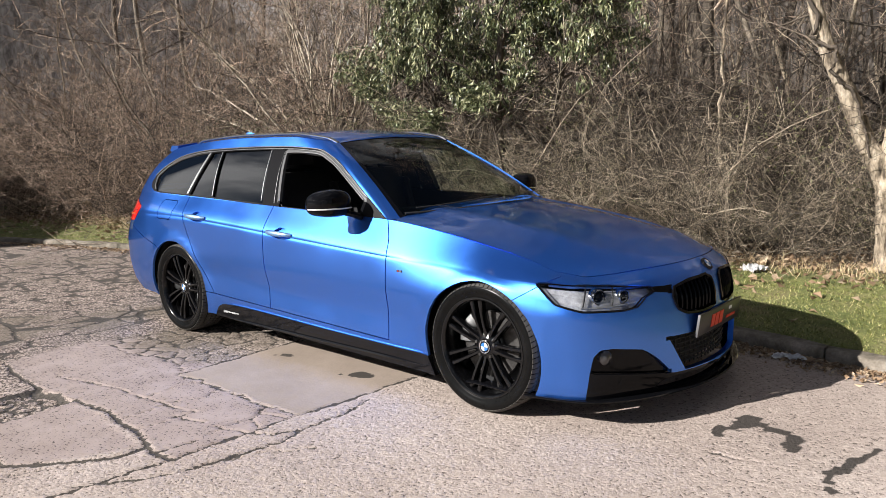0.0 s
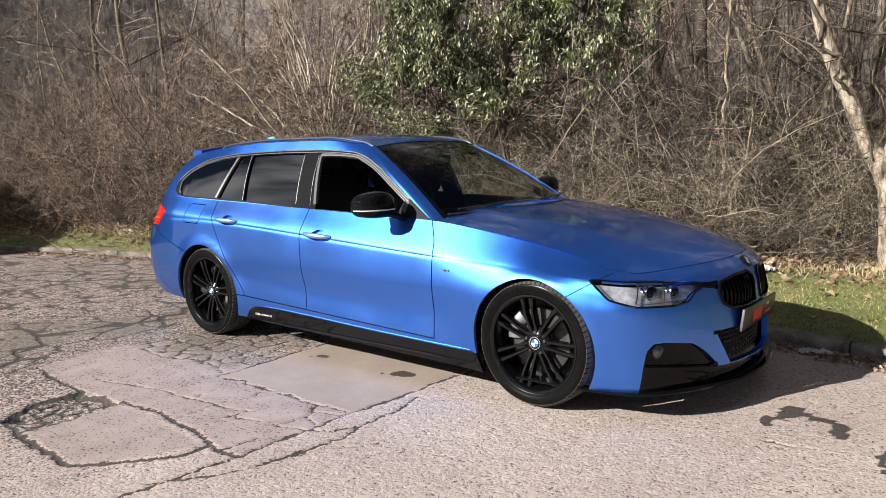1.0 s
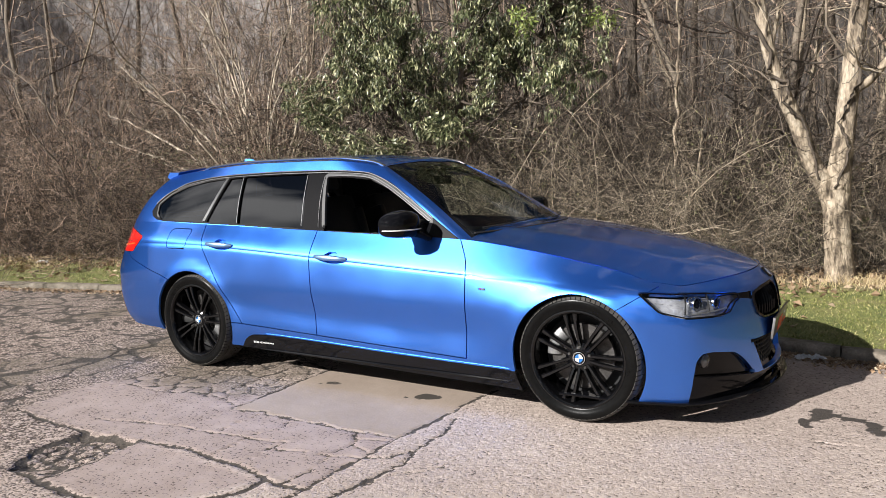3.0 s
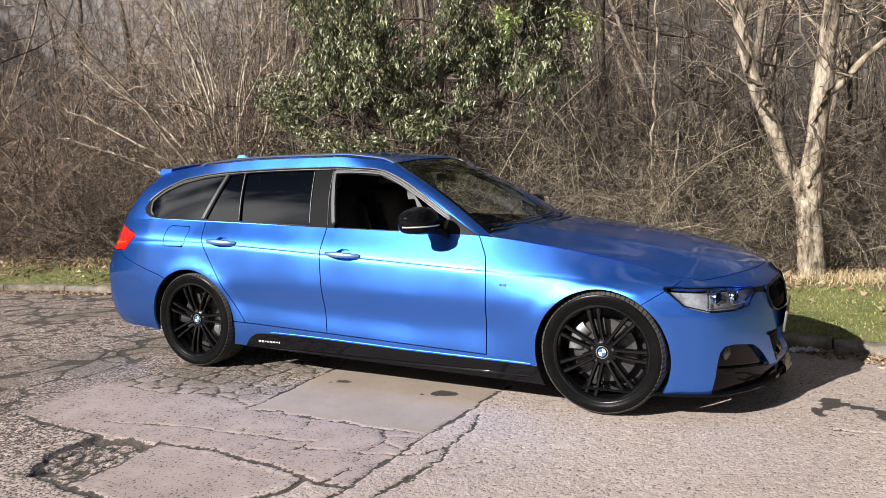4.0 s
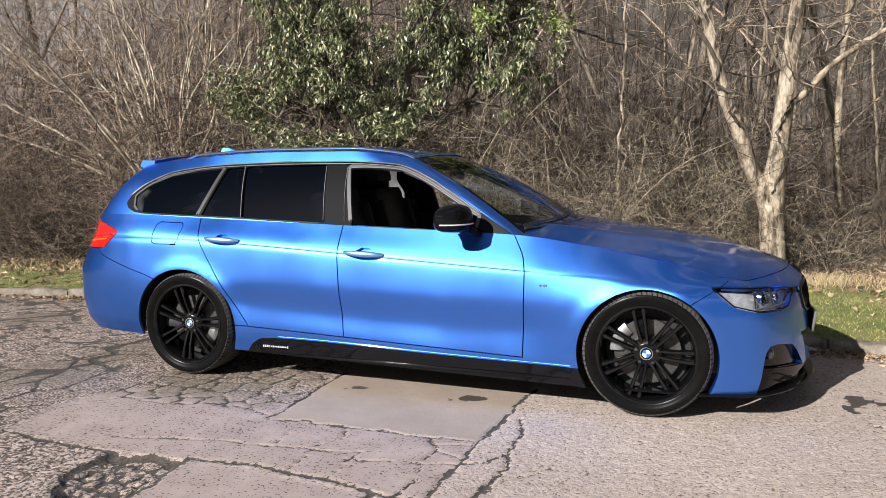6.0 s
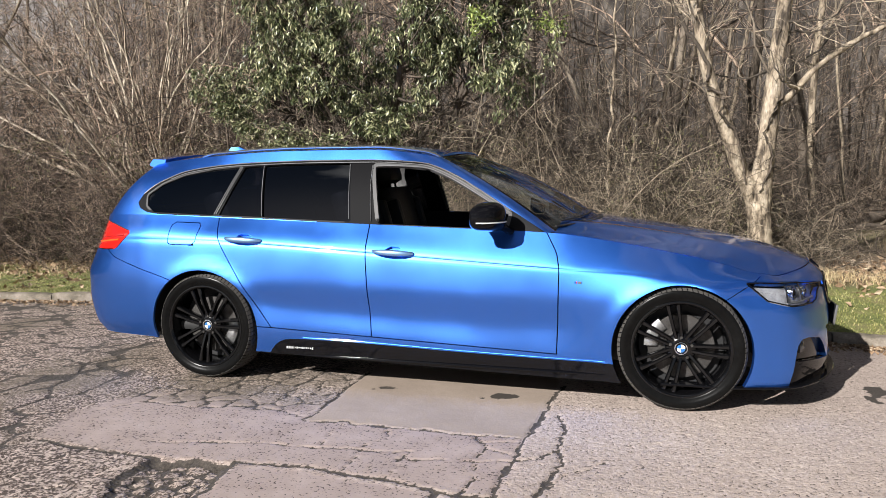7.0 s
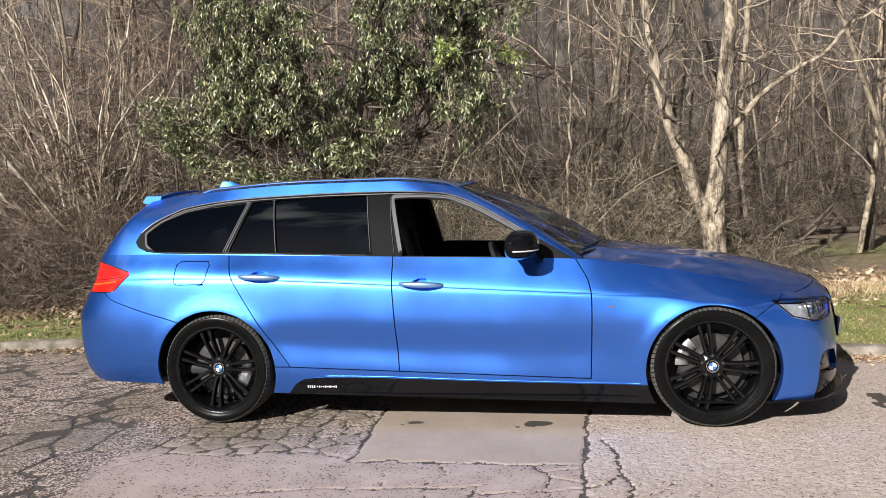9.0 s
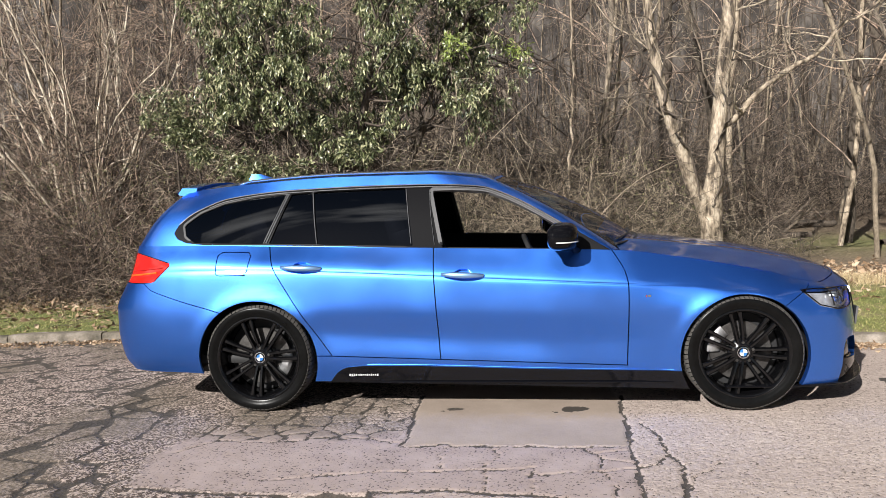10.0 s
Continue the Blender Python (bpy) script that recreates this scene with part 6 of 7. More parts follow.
TWIG_RED = bark("red_brown_twigs", [(0.3, (0.165, 0.124, 0.102)), (0.7, (0.37, 0.295, 0.238))])
BARK_PALE = bark("pale_bark", [(0.36, (0.055, 0.042, 0.03)), (0.44, (0.16, 0.125, 0.088)), (0.53, (0.34, 0.275, 0.20)), (0.75, (0.50, 0.43, 0.335))], 14.0, False, 3.2)
BARK_GREY = bark("grey_bark", [(0.25, (0.07, 0.055, 0.042)), (0.5, (0.16, 0.13, 0.10)), (0.75, (0.26, 0.215, 0.165))], 5.0, False)
BARK_MID = bark("weathered_bark", [(0.25, (0.11, 0.085, 0.06)), (0.5, (0.24, 0.195, 0.14)), (0.75, (0.36, 0.30, 0.225))], 5.0, False)
BARK_DARK = bark("dark_bark", [(0.25, (0.035, 0.027, 0.02)), (0.5, (0.08, 0.063, 0.047)), (0.75, (0.14, 0.11, 0.085))], 5.0, False)


def leaf_material(name, a, b, c, rough=0.35):
    m = material(name, a, rough)
    n, l, bs = nodes_of(m)
    g = n.new("ShaderNodeNewGeometry")
    feed(m, "Base Color", ramp(m, g.outputs["Random Per Island"], [(0.0, a), (0.6, b), (1.0, c)]))
    return m


LEAF_DARK = leaf_material("evergreen_leaf", (0.028, 0.040, 0.016), (0.115, 0.130, 0.055), (0.46, 0.45, 0.27))
LEAF_PALE = leaf_material("pale_leaf", (0.10, 0.14, 0.03), (0.20, 0.25, 0.06), (0.36, 0.40, 0.13))
LEAF_DEAD = leaf_material("dead_leaf", (0.14, 0.085, 0.045), (0.30, 0.20, 0.12), (0.52, 0.41, 0.29), 0.8)
GRASS = leaf_material("grass_blade", (0.08, 0.10, 0.022), (0.22, 0.23, 0.06), (0.48, 0.42, 0.20), 0.6)
STRAW = leaf_material("dry_grass", (0.30, 0.22, 0.11), (0.50, 0.39, 0.22), (0.66, 0.55, 0.35), 0.7)


def leaves(name, place, way, length, width, mat, parent=None, label="", fold=0.25):
    """Folded pointed leaves: one small mesh of two quads each."""
    n = len(place)
    way = unit(way)
    side = unit(np.cross(way, RNG.normal(0, 1, (n, 3))))
    up = np.cross(side, way)
    ln, wd = np.asarray(length).reshape(-1, 1), np.asarray(width).reshape(-1, 1)
    p = [place, place + way * ln * 0.45 + side * wd * 0.5 + up * wd * fold, place + way * ln - up * ln * 0.12, place + way * ln * 0.45 - side * wd * 0.5 + up * wd * fold, place + way * ln * 0.5]
    verts = np.stack(p, 1).reshape(-1, 3)
    b = np.arange(n)[:, None] * 5
    f = np.concatenate([b + np.array([[0, 4, 2, 1]]), b + np.array([[0, 3, 2, 4]])])
    ob = new(name, mesh_from(name, verts, f, False))
    ob.data.materials.append(mat)
    ob.parent = parent
    if label:
        ob["label"] = label
    return ob


def limb(points, radii, k=22, wobble=0.005):
    """A guided limb through a few places, smoothed, as one shoot."""
    pts = np.array(points, float)
    t = np.linspace(0, len(pts) - 1, k)
    i = np.minimum(t.astype(int), len(pts) - 2)
    f = (t - i)[:, None]
    p0, p1, p2, p3 = pts[np.maximum(i - 1, 0)], pts[i], pts[i + 1], pts[np.minimum(i + 2, len(pts) - 1)]
    q = 0.5 * (2 * p1 + (p2 - p0) * f + (2 * p0 - 5 * p1 + 4 * p2 - p3) * f ** 2 + (3 * p1 - p0 - 3 * p2 + p3) * f ** 3)
    q[1:] += RNG.normal(0, wobble, (k - 1, 3))
    r = np.interp(t, range(len(radii)), radii) * (1 + RNG.normal(0, 0.012, k))
    return q[None], r[None]


def height_at(x, y):
    return float(verge_height(np.array([float(x)]), np.array([float(y)]))[0])


# the forked tree beside the bonnet
fork = thing("forked_tree", "pale forked bare tree with rough bark on the verge", "tree")
base_z = height_at(2.2, 3.75)
left = limb([(2.28, 3.68, 0.80), (2.20, 3.65, 1.08), (2.11, 3.62, 1.25), (1.97, 3.54, 1.66), (1.84, 3.46, 1.98), (1.73, 3.42, 2.36), (1.62, 3.40, 2.98), (1.55, 3.45, 3.7), (1.35, 3.6, 4.8), (1.1, 3.8, 6.2)], [0.075, 0.088, 0.084, 0.078, 0.070, 0.060, 0.055, 0.048, 0.036, 0.02], 110, 0.0012)
right = limb([(2.36, 3.69, base_z - 0.15), (2.345, 3.68, 0.30), (2.32, 3.68, 0.75), (2.33, 3.68, 1.15), (2.37, 3.68, 1.5), (2.40, 3.68, 1.9), (2.455, 3.68, 2.5), (2.53, 3.70, 3.2), (2.62, 3.8, 4.2), (2.70, 3.95, 5.4), (2.8, 4.1, 6.8)], [0.165, 0.128, 0.120, 0.108, 0.094, 0.090, 0.080, 0.072, 0.058, 0.045, 0.02], 150, 0.0012)
bough = limb([(2.43, 3.67, 1.92), (2.57, 3.62, 2.0), (2.83, 3.60, 2.30), (3.19, 3.60, 2.54), (3.46, 3.60, 2.68), (3.69, 3.60, 2.95), (3.95, 3.60, 3.09), (4.6, 3.7, 3.6)], [0.045, 0.037, 0.031, 0.028, 0.024, 0.020, 0.016, 0.006], 44, 0.004)
creeper = limb([(2.30, 3.56, 1.02), (2.42, 3.57, 1.35), (2.34, 3.57, 1.65), (2.47, 3.58, 1.95), (2.50, 3.62, 2.3), (2.43, 3.60, 2.6), (2.55, 3.64, 3.05), (2.48, 3.66, 3.6)], [0.010, 0.012, 0.012, 0.016, 0.013, 0.012, 0.011, 0.009], 44, 0.010)
creeper_2 = limb([(2.17, 3.56, 1.10), (2.05, 3.46, 1.62), (1.90, 3.38, 1.80), (1.90, 3.37, 2.02), (1.74, 3.34, 2.10), (1.76, 3.35, 2.32), (1.58, 3.36, 2.62), (1.43, 3.40, 2.92), (1.25, 3.45, 3.3)], [0.010, 0.014, 0.015, 0.016, 0.017, 0.018, 0.020, 0.019, 0.015], 48, 0.010)


def roughen(ob, depth, scale):
    """Fissured bark: pushes the skin of a limb in and out along its normals."""
    me = ob.data
    for v in me.vertices:
        c = v.co
        n = noise.turbulence((c.x * scale, c.y * scale, c.z * scale * 0.35), 4, True)
        v.co = c + v.normal * depth * (n - 0.6)
    me.update()
    return ob


roughen(tubes("trunk", [(*right, 26)], BARK_PALE, fork), 0.011, 24.0)
roughen(tubes("limb", [(*left, 22)], BARK_PALE, fork), 0.010, 26.0)
roughen(tubes("limb", [(*bough, 12)], BARK_PALE, fork), 0.016, 14.0)
for l_ in (creeper, creeper_2):
    tubes("creeper", [(*l_, 7)], BARK_DARK, fork, "dark climbing stem")
b1 = shoots(np.concatenate([left[0][:, 35:110:5], right[0][:, 70:150:5][:, :15]]), np.concatenate([left[1][:, 35:110:5], right[1][:, 70:150:5][:, :15]]), 20, 0.05, 1.0, (0.5, 1.9), 7, 0.75, 0.22, 0.05, 0.17, 0.3)
b1b = shoots(bough[0], bough[1], 14, 0.15, 1.0, (0.4, 1.2), 6, 0.7, 0.22, 0.06, 0.4, 0.3)
b2 = shoots(b1[0], b1[1], 9, 0.15, 1.0, (0.2, 0.8), 5, 0.8, 0.25, 0.03, 0.5, 0.4)
b2b = shoots(b1b[0], b1b[1], 8, 0.15, 1.0, (0.15, 0.55), 4, 0.8, 0.25, 0.03, 0.5, 0.4)
b3 = shoots(b2[0], b2[1], 5, 0.1, 1.0, (0.1, 0.35), 3, 0.8, 0.25)
tubes("crown", [(*b1, 5), (*b1b, 5), (*b2, 4), (*b2b, 4), (*b3, 3)], TWIG_TAN, fork, "bare twigs")

# the thin sapling behind the bonnet
sap = thing("sapling", "thin pale bare sapling in the bramble", "tree")
st = limb([(0.80, 4.0, 0.1), (0.80, 3.98, 0.75), (0.72, 3.96, 0.98), (0.745, 3.93, 1.4), (0.78, 3.86, 2.0), (0.80, 3.84, 2.6), (0.80, 3.85, 3.4), (0.86, 3.9, 4.6)], [0.028, 0.024, 0.020, 0.018, 0.016, 0.014, 0.011, 0.004], 44, 0.012)
st2 = limb([(0.80, 3.98, 0.78), (0.90, 3.97, 0.95), (0.98, 3.95, 1.3), (1.02, 3.93, 1.75)], [0.018, 0.016, 0.012, 0.006], 14, 0.006)
tubes("trunk", [(*st, 8), (*st2, 7)], BARK_PALE, sap)
s1 = shoots(st[0], st[1], 34, 0.12, 1.0, (0.25, 1.0), 6, 0.8, 0.2, 0.03, 0.35, 0.35)
s2 = shoots(s1[0], s1[1], 5, 0.15, 1.0, (0.1, 0.4), 4, 0.8, 0.25)
tubes("crown", [(*s1, 4), (*s2, 3)], TWIG_TAN, sap, "bare twigs")


def many_stems(name, label, x, y, n, reach, tall, mat, seed, fat=0.028, lean=(0, 0), crook=0.17):
    """A bare shrub of many stems from one stool."""
    rng = np.random.RandomState(seed)
    th = thing(name, label, "shrub")
    z = height_at(x, y)
    a = rng.uniform(0, 2 * np.pi, n)
    out = rng.uniform(0.05, reach, n)
    start = np.stack([x + 0.28 * np.cos(a) * rng.rand(n), y + 0.28 * np.sin(a) * rng.rand(n), np.full(n, z - 0.05)], -1)
    way = np.stack([np.cos(a) * out + lean[0], np.sin(a) * out + lean[1], np.ones(n)], -1)
    st_ = grow(start, way, rng.uniform(0.6, 1.1, n) * tall, rng.uniform(0.6, 1.25, n) * fat, np.full(n, 0.005), 22, crook, 0.03, rng)
    q1 = shoots(*st_, 15, 0.12, 1.0, (0.5, 1.8), 7, 0.85, 0.24, 0.02, 0.45, 0.3, rng)
    q2 = shoots(*q1, 6, 0.15, 1.0, (0.2, 0.8), 3, 0.85, 0.35, 0.02, 0.5, 0.4, rng, 0.0026)
    for i in range(n):
        tubes("stem", [(st_[0][i:i + 1], st_[1][i:i + 1], 7)], mat, th)
    tubes("crown", [(*q1, 4), (*q2, 3)], TWIG_RED, th, "bare twigs")
    return th


hazel = many_stems("hazel_shrub", "bare many-stemmed hazel with pale stems behind the hedge", -5.55, 4.35, 22, 0.30, 5.0, HAZEL_BARK, 3, 0.026, (0.0, -0.08), 0.13)
rh = np.random.RandomState(17)
arms = []
for dx, dy, up, far in ((-0.9, -0.20, 0.5, 3.4), (-0.8, -0.35, 1.3, 3.0), (-0.7, 0.1, 2.1, 2.8), (-0.95, -0.1, 0.1, 3.9), (-0.5, -0.3, 2.7, 2.0), (0.5, -0.45, 1.6, 1.6), (0.75, -0.2, 1.0, 2.0), (-0.85, 0.3, 1.7, 3.6)):
    arms.append(limb([(-5.55 + 0.15 * dx, 4.35 + 0.1 * dy, 0.1), (-5.55 + 0.14 * far * dx, 4.35 + 0.1 * far * dy, 0.75 + 0.2 * up), (-5.55 + 0.48 * far * dx, 4.35 + 0.4 * far * dy, 1.45 + 0.5 * up), (-5.55 + far * dx, 4.35 + far * dy, 2.0 + up)], [0.032, 0.028, 0.020, 0.008], 30, 0.014))
for l_ in arms:
    roughen(tubes("limb", [(*l_, 8)], HAZEL_BARK, hazel), 0.01, 12.0)
ap, ar = np.concatenate([l_[0] for l_ in arms]), np.concatenate([l_[1] for l_ in arms])
a1 = shoots(ap, ar, 30, 0.15, 1.0, (0.4, 1.7), 8, 0.75, 0.20, 0.10, 0.42, 0.35, rh)
a2 = shoots(*a1, 7, 0.12, 1.0, (0.2, 0.7), 4, 0.85, 0.28, 0.04, 0.55, 0.5, rh, 0.003)
tubes("branch_mass", [(*a1, 5)], HAZEL_BARK, hazel)
tubes("crown", [(*a2, 3)], TWIG_RED, hazel, "bare twigs")
many_stems("hazel_shrub", "tall bare shrub with brown stems behind the hedge", -9.6, 4.6, 22, 0.6, 5.0, BARK_GREY, 5, 0.03, (0.05, -0.1))
many_stems("hazel_shrub", "tall bare shrub with brown stems behind the hedge", -13.2, 3.9, 22, 0.6, 5.0, BARK_GREY, 6, 0.03)
many_stems("hazel_shrub", "bare shrub with brown stems among the trees", -2.6, 6.3, 18, 0.55, 5.4, BARK_GREY, 7, 0.03)
many_stems("hazel_shrub", "bare shrub with brown stems among the trees", -7.6, 6.6, 18, 0.55, 5.6, BARK_GREY, 8, 0.03)

# the evergreen over the car
ever = thing("evergreen_shrub", "tall evergreen shrub with glossy drooping leaves", "shrub")
ez = height_at(-1.9, 4.0)
et = [limb([(-1.95, 4.1, ez - 0.1), (-1.90, 3.9, 0.8), (-1.8, 3.6, 1.6), (-1.5, 3.3, 2.6), (-1.2, 3.2, 3.6), (-1.0, 3.2, 4.8)], [0.07, 0.06, 0.05, 0.042, 0.03, 0.012], 22),
      limb([(-2.0, 4.1, ez - 0.1), (-2.2, 4.0, 0.9), (-2.4, 3.7, 1.6), (-2.6, 3.4, 2.4), (-2.7, 3.3, 3.4), (-2.8, 3.4, 4.6)], [0.06, 0.05, 0.045, 0.036, 0.026, 0.012], 22),
      limb([(-2.1, 4.15, ez - 0.1), (-2.6, 4.1, 0.9), (-3.0, 3.9, 1.7), (-3.3, 3.7, 2.5), (-3.5, 3.6, 3.4), (-3.6, 3.7, 4.6)], [0.05, 0.045, 0.04, 0.032, 0.022, 0.01], 22),
      limb([(-1.9, 4.1, ez - 0.1), (-1.5, 4.0, 1.0), (-1.0, 3.7, 2.0), (-0.6, 3.4, 2.7), (-0.3, 3.3, 3.5), (-0.2, 3.3, 4.4)], [0.05, 0.045, 0.04, 0.032, 0.024, 0.01], 22)]
for l_ in et:
    tubes("stem", [(*l_, 8)], BARK_DARK, ever)
ep, er = np.concatenate([l_[0] for l_ in et]), np.concatenate([l_[1] for l_ in et])
e1 = shoots(ep, er, 60, 0.38, 1.0, (0.5, 1.35), 6, 0.95, 0.22, 0.0, 0.4, 0.3)
e2 = shoots(*e1, 7, 0.25, 1.0, (0.2, 0.55), 4, 0.9, 0.25, 0.0, 0.5, 0.4)
tubes("twig_mass", [(*e1, 5), (*e2, 3)], BARK_DARK, ever)


def leaf_sprays(branches, per, size, droop, rng=RNG, keep=None):
    """Places and ways of leaves in sprays at the ends of shoots."""
    tip = branches[0][:, -1]
    mid = branches[0][:, -2]
    src = np.concatenate([tip, mid, 0.5 * (tip + mid)])
    if keep is not None:
        src = src[keep(src)]
    own = np.repeat(np.arange(len(src)), per)
    place = src[own] + rng.normal(0, 0.035, (len(own), 3))
    way = rng.normal(0, 0.8, (len(own), 3)) + np.array((0, -0.25, -droop))
    return place, way, rng.uniform(0.7, 1.2, len(own)) * size


def in_mass(s):
    """The evergreen's uneven outline, with gaps."""
    gap = np.sin(s[:, 0] * 3.1 + 1.0) * np.sin(s[:, 2] * 3.7) * np.sin(s[:, 1] * 2.9 + 0.5)
    low = 1.85 + 0.22 * np.sin(s[:, 0] * 4.3) + 0.55 * np.clip(-2.6 - s[:, 0], 0, 1) + 0.35 * np.clip(s[:, 0] + 0.7, 0, 1)
    return (s[:, 2] > low) & (gap < 0.20) & (s[:, 0] > -3.75) & (s[:, 0] < 0.35)


pl, wy_, ln_ = leaf_sprays(e2, 15, 0.072, 1.5, keep=in_mass)
leaves("foliage", pl, wy_, ln_, ln_ * 0.34, LEAF_DARK, ever, "glossy dark green leaves")


def leafy_clump(name, label, spots, mat, seed, size=0.075, count=60):
    rng = np.random.RandomState(seed)
    th = thing(name, label, "shrub")
    ps, ss = [], []
    for (x, y, z), r in spots:
        z0 = height_at(x, y + 0.5)
        ps.append(limb([(x + rng.uniform(-.1, .1), y + 0.5, z0 - 0.05), (x + rng.uniform(-.15, .15), y + 0.35, z * 0.6), (x, y + 0.1, z), (x, y, z + r * 0.6)], [0.02, 0.016, 0.01, 0.005], 14))
        n = count
        v = unit(rng.normal(0, 1, (n, 3))) * r * rng.rand(n, 1) ** 0.5 * np.array((1.2, 0.8, 0.8))
        s0 = np.array((x, y, z))[None] + v
        ss.append(grow(s0, v + rng.normal(0, 0.1, (n, 3)), np.full(n, r * 0.5), np.full(n, 0.004), np.full(n, 0.002), 4, 0.3, 0.0, rng))
    q = (np.concatenate([s[0] for s in ss]), np.concatenate([s[1] for s in ss]))
    for p in ps:
        tubes("stem", [(*p, 6)], BARK_DARK, th)
    tagged(tubes("twig_mass", [(*q, 3)], BARK_DARK, th), kind="stuff")
    p_, w_, l_ = leaf_sprays(q, 7, size, 0.55, rng)
    leaves("foliage", p_, w_, l_, l_ * 0.36, mat, th)


leafy_clump("evergreen_clump", "small dark evergreen clump in front of the hazel", [((-3.98, 3.40, 2.35), 0.24), ((-3.78, 3.45, 2.08), 0.18), ((-3.6, 3.5, 1.85), 0.12)], LEAF_DARK, 21, 0.06)
spray = [limb([(-0.58, 3.4, 2.72), (-0.55, 3.0, 2.80), (-0.45, 2.65, 2.80)], [0.014, 0.009, 0.004], 10), limb([(-0.52, 3.37, 2.85), (-0.1, 3.3, 2.90), (0.30, 3.28, 2.80)], [0.014, 0.009, 0.004], 10)]
for l_, sz in zip(spray, (1.0, 0.7)):
    tubes("stem", [(*l_, 6)], BARK_DARK, ever)
    w1 = shoots(l_[0], l_[1], 12, 0.55, 1.0, (0.12 * sz, 0.26 * sz), 4, 1.1, 0.3)
    tubes("twig_mass", [(*w1, 3)], BARK_DARK, ever)
    p_, w_, n_ = leaf_sprays(w1, 5, 0.06, 0.6)
    leaves("foliage", p_, w_, n_, n_ * 0.38, LEAF_PALE, ever, "pale green sunlit leaf sprays")
leafy_clump("low_evergreen_clump", "low evergreen sprays behind the car roof", [((-2.75, 3.1, 1.58), 0.17), ((-2.3, 3.0, 1.55), 0.15), ((-3.1, 3.3, 1.66), 0.16), ((-1.6, 3.0, 1.8), 0.15)], LEAF_DARK, 23, 0.07, 34)


# bramble hedge: uncountable bare shoots, in stretches
def thicket(name, label, x0, x1, front, depth, tall, n, mat, seed, per=(8, 5), arch=-0.06, fine=0.0022, twig=1.0):
    rng = np.random.RandomState(seed)
    x = rng.uniform(x0, x1, n)
    y = np.array([front(v) for v in x]) + rng.rand(n) ** 1.4 * depth
    z = verge_height(x, y) - 0.03
    way = np.stack([rng.normal(0, 0.6, n), rng.normal(-0.15, 0.5, n), np.full(n, 0.8)], -1)
    ht = np.array([tall(v) for v in x]) * rng.uniform(0.55, 1.15, n)
    st_ = grow(np.stack([x, y, z], -1), way, ht, rng.uniform(0.0035, 0.0075, n) * (fine / 0.0022) ** 0.5, np.full(n, 0.0024), 8, 0.24, arch, rng)
    q1 = shoots(*st_, per[0], 0.06, 1.0, (0.35 * twig, 1.05 * twig), 4, 1.05, 0.42, -0.02, 0.5, 0.4, rng, fine * 1.15)
    q2 = shoots(*q1, per[1], 0.1, 1.0, (0.14 * twig, 0.52 * twig), 2, 1.1, 0.7, 0.0, 0.6, 0.5, rng, fine)
    for q in (st_, q1, q2):
        q[0][..., 2] = np.maximum(q[0][..., 2], 0.09)
    tagged(tubes(name, [(*st_, 4), (*q1, 3), (*q2, 3)], mat), label, "hedge", kind="stuff")


def hedge_front(x):
    return float(np.interp(x, [-18, -13, -9.5, -7, -4, 0, 1.4, 6], [0.2, 1.6, 2.6, 3.2, 3.35, 3.5, 3.9, 4.6]))


thicket("bramble_hedge", "tangled reddish-brown bare hedge beyond the grass", -17, -8.2, hedge_front, 2.6, lambda x: 3.1, 360, TWIG_RED, 31, (8, 5), -0.06, 0.0032, 1.25)
thicket("bramble_hedge", "tangled bare brown hedge beyond the grass", -8.4, -3.6, hedge_front, 2.2, lambda x: float(np.interp(x, [-8, -6, -3.6], [2.7, 1.9, 1.7])), 380, TWIG_DARK, 32, (8, 5), -0.06, 0.0024, 1.1)
thicket("bramble_hedge", "tangled tan bramble hedge beyond the grass", -3.8, 1.3, hedge_front, 0.9, lambda x: float(np.interp(x, [-3.6, -1, 1.2], [1.7, 2.4, 2.2])), 330, TWIG_TAN, 33, (8, 6), -0.06, 0.0020, 0.85)
# back layer coloured dark to give shaded gaps behind the tan shoots
thicket("bramble_hedge", "tangled bramble stems within the hedge, coloured dark for shade", -3.8, 3.4, lambda x: hedge_front(x) + 0.9, 1.6, lambda x: float(np.interp(x, [-3.6, -1, 1.2, 3.4], [2.0, 3.0, 2.8, 1.4])), 300, TWIG_SHADE, 38, (7, 5), -0.04, 0.0024, 1.0)
thicket("bramble_hedge", "low tan brambles under the trees", 1.2, 3.2, hedge_front, 2.6, lambda x: float(np.interp(x, [1.2, 2.2, 3.2], [1.9, 1.1, 0.5])), 150, TWIG_TAN, 34, (8, 6), -0.06, 0.0020, 0.8)
thicket("undergrowth", "tall tangled undergrowth between the trees", -24, -9.5, lambda x: 5.6 + 0.12 * (x + 6), 5.0, lambda x: 5.4, 240, TWIG_RED, 35, (8, 4), 0.0, 0.0048, 1.45)
# the next two stretches are coloured dark for the shade deep in the wood
thicket("undergrowth", "tall tangled undergrowth between the trees", -10, 2, lambda x: 6.0, 5.0, lambda x: 5.2, 330, TWIG_SHADE, 36, (8, 5), 0.0, 0.0042, 1.35)
thicket("undergrowth", "tangled undergrowth between the trees", 1.5, 13, lambda x: 8.0 if x < 3.5 else 12.5, 8.0, lambda x: 4.6, 240, TWIG_SHADE, 37, (8, 5), 0.0, 0.005, 1.35)


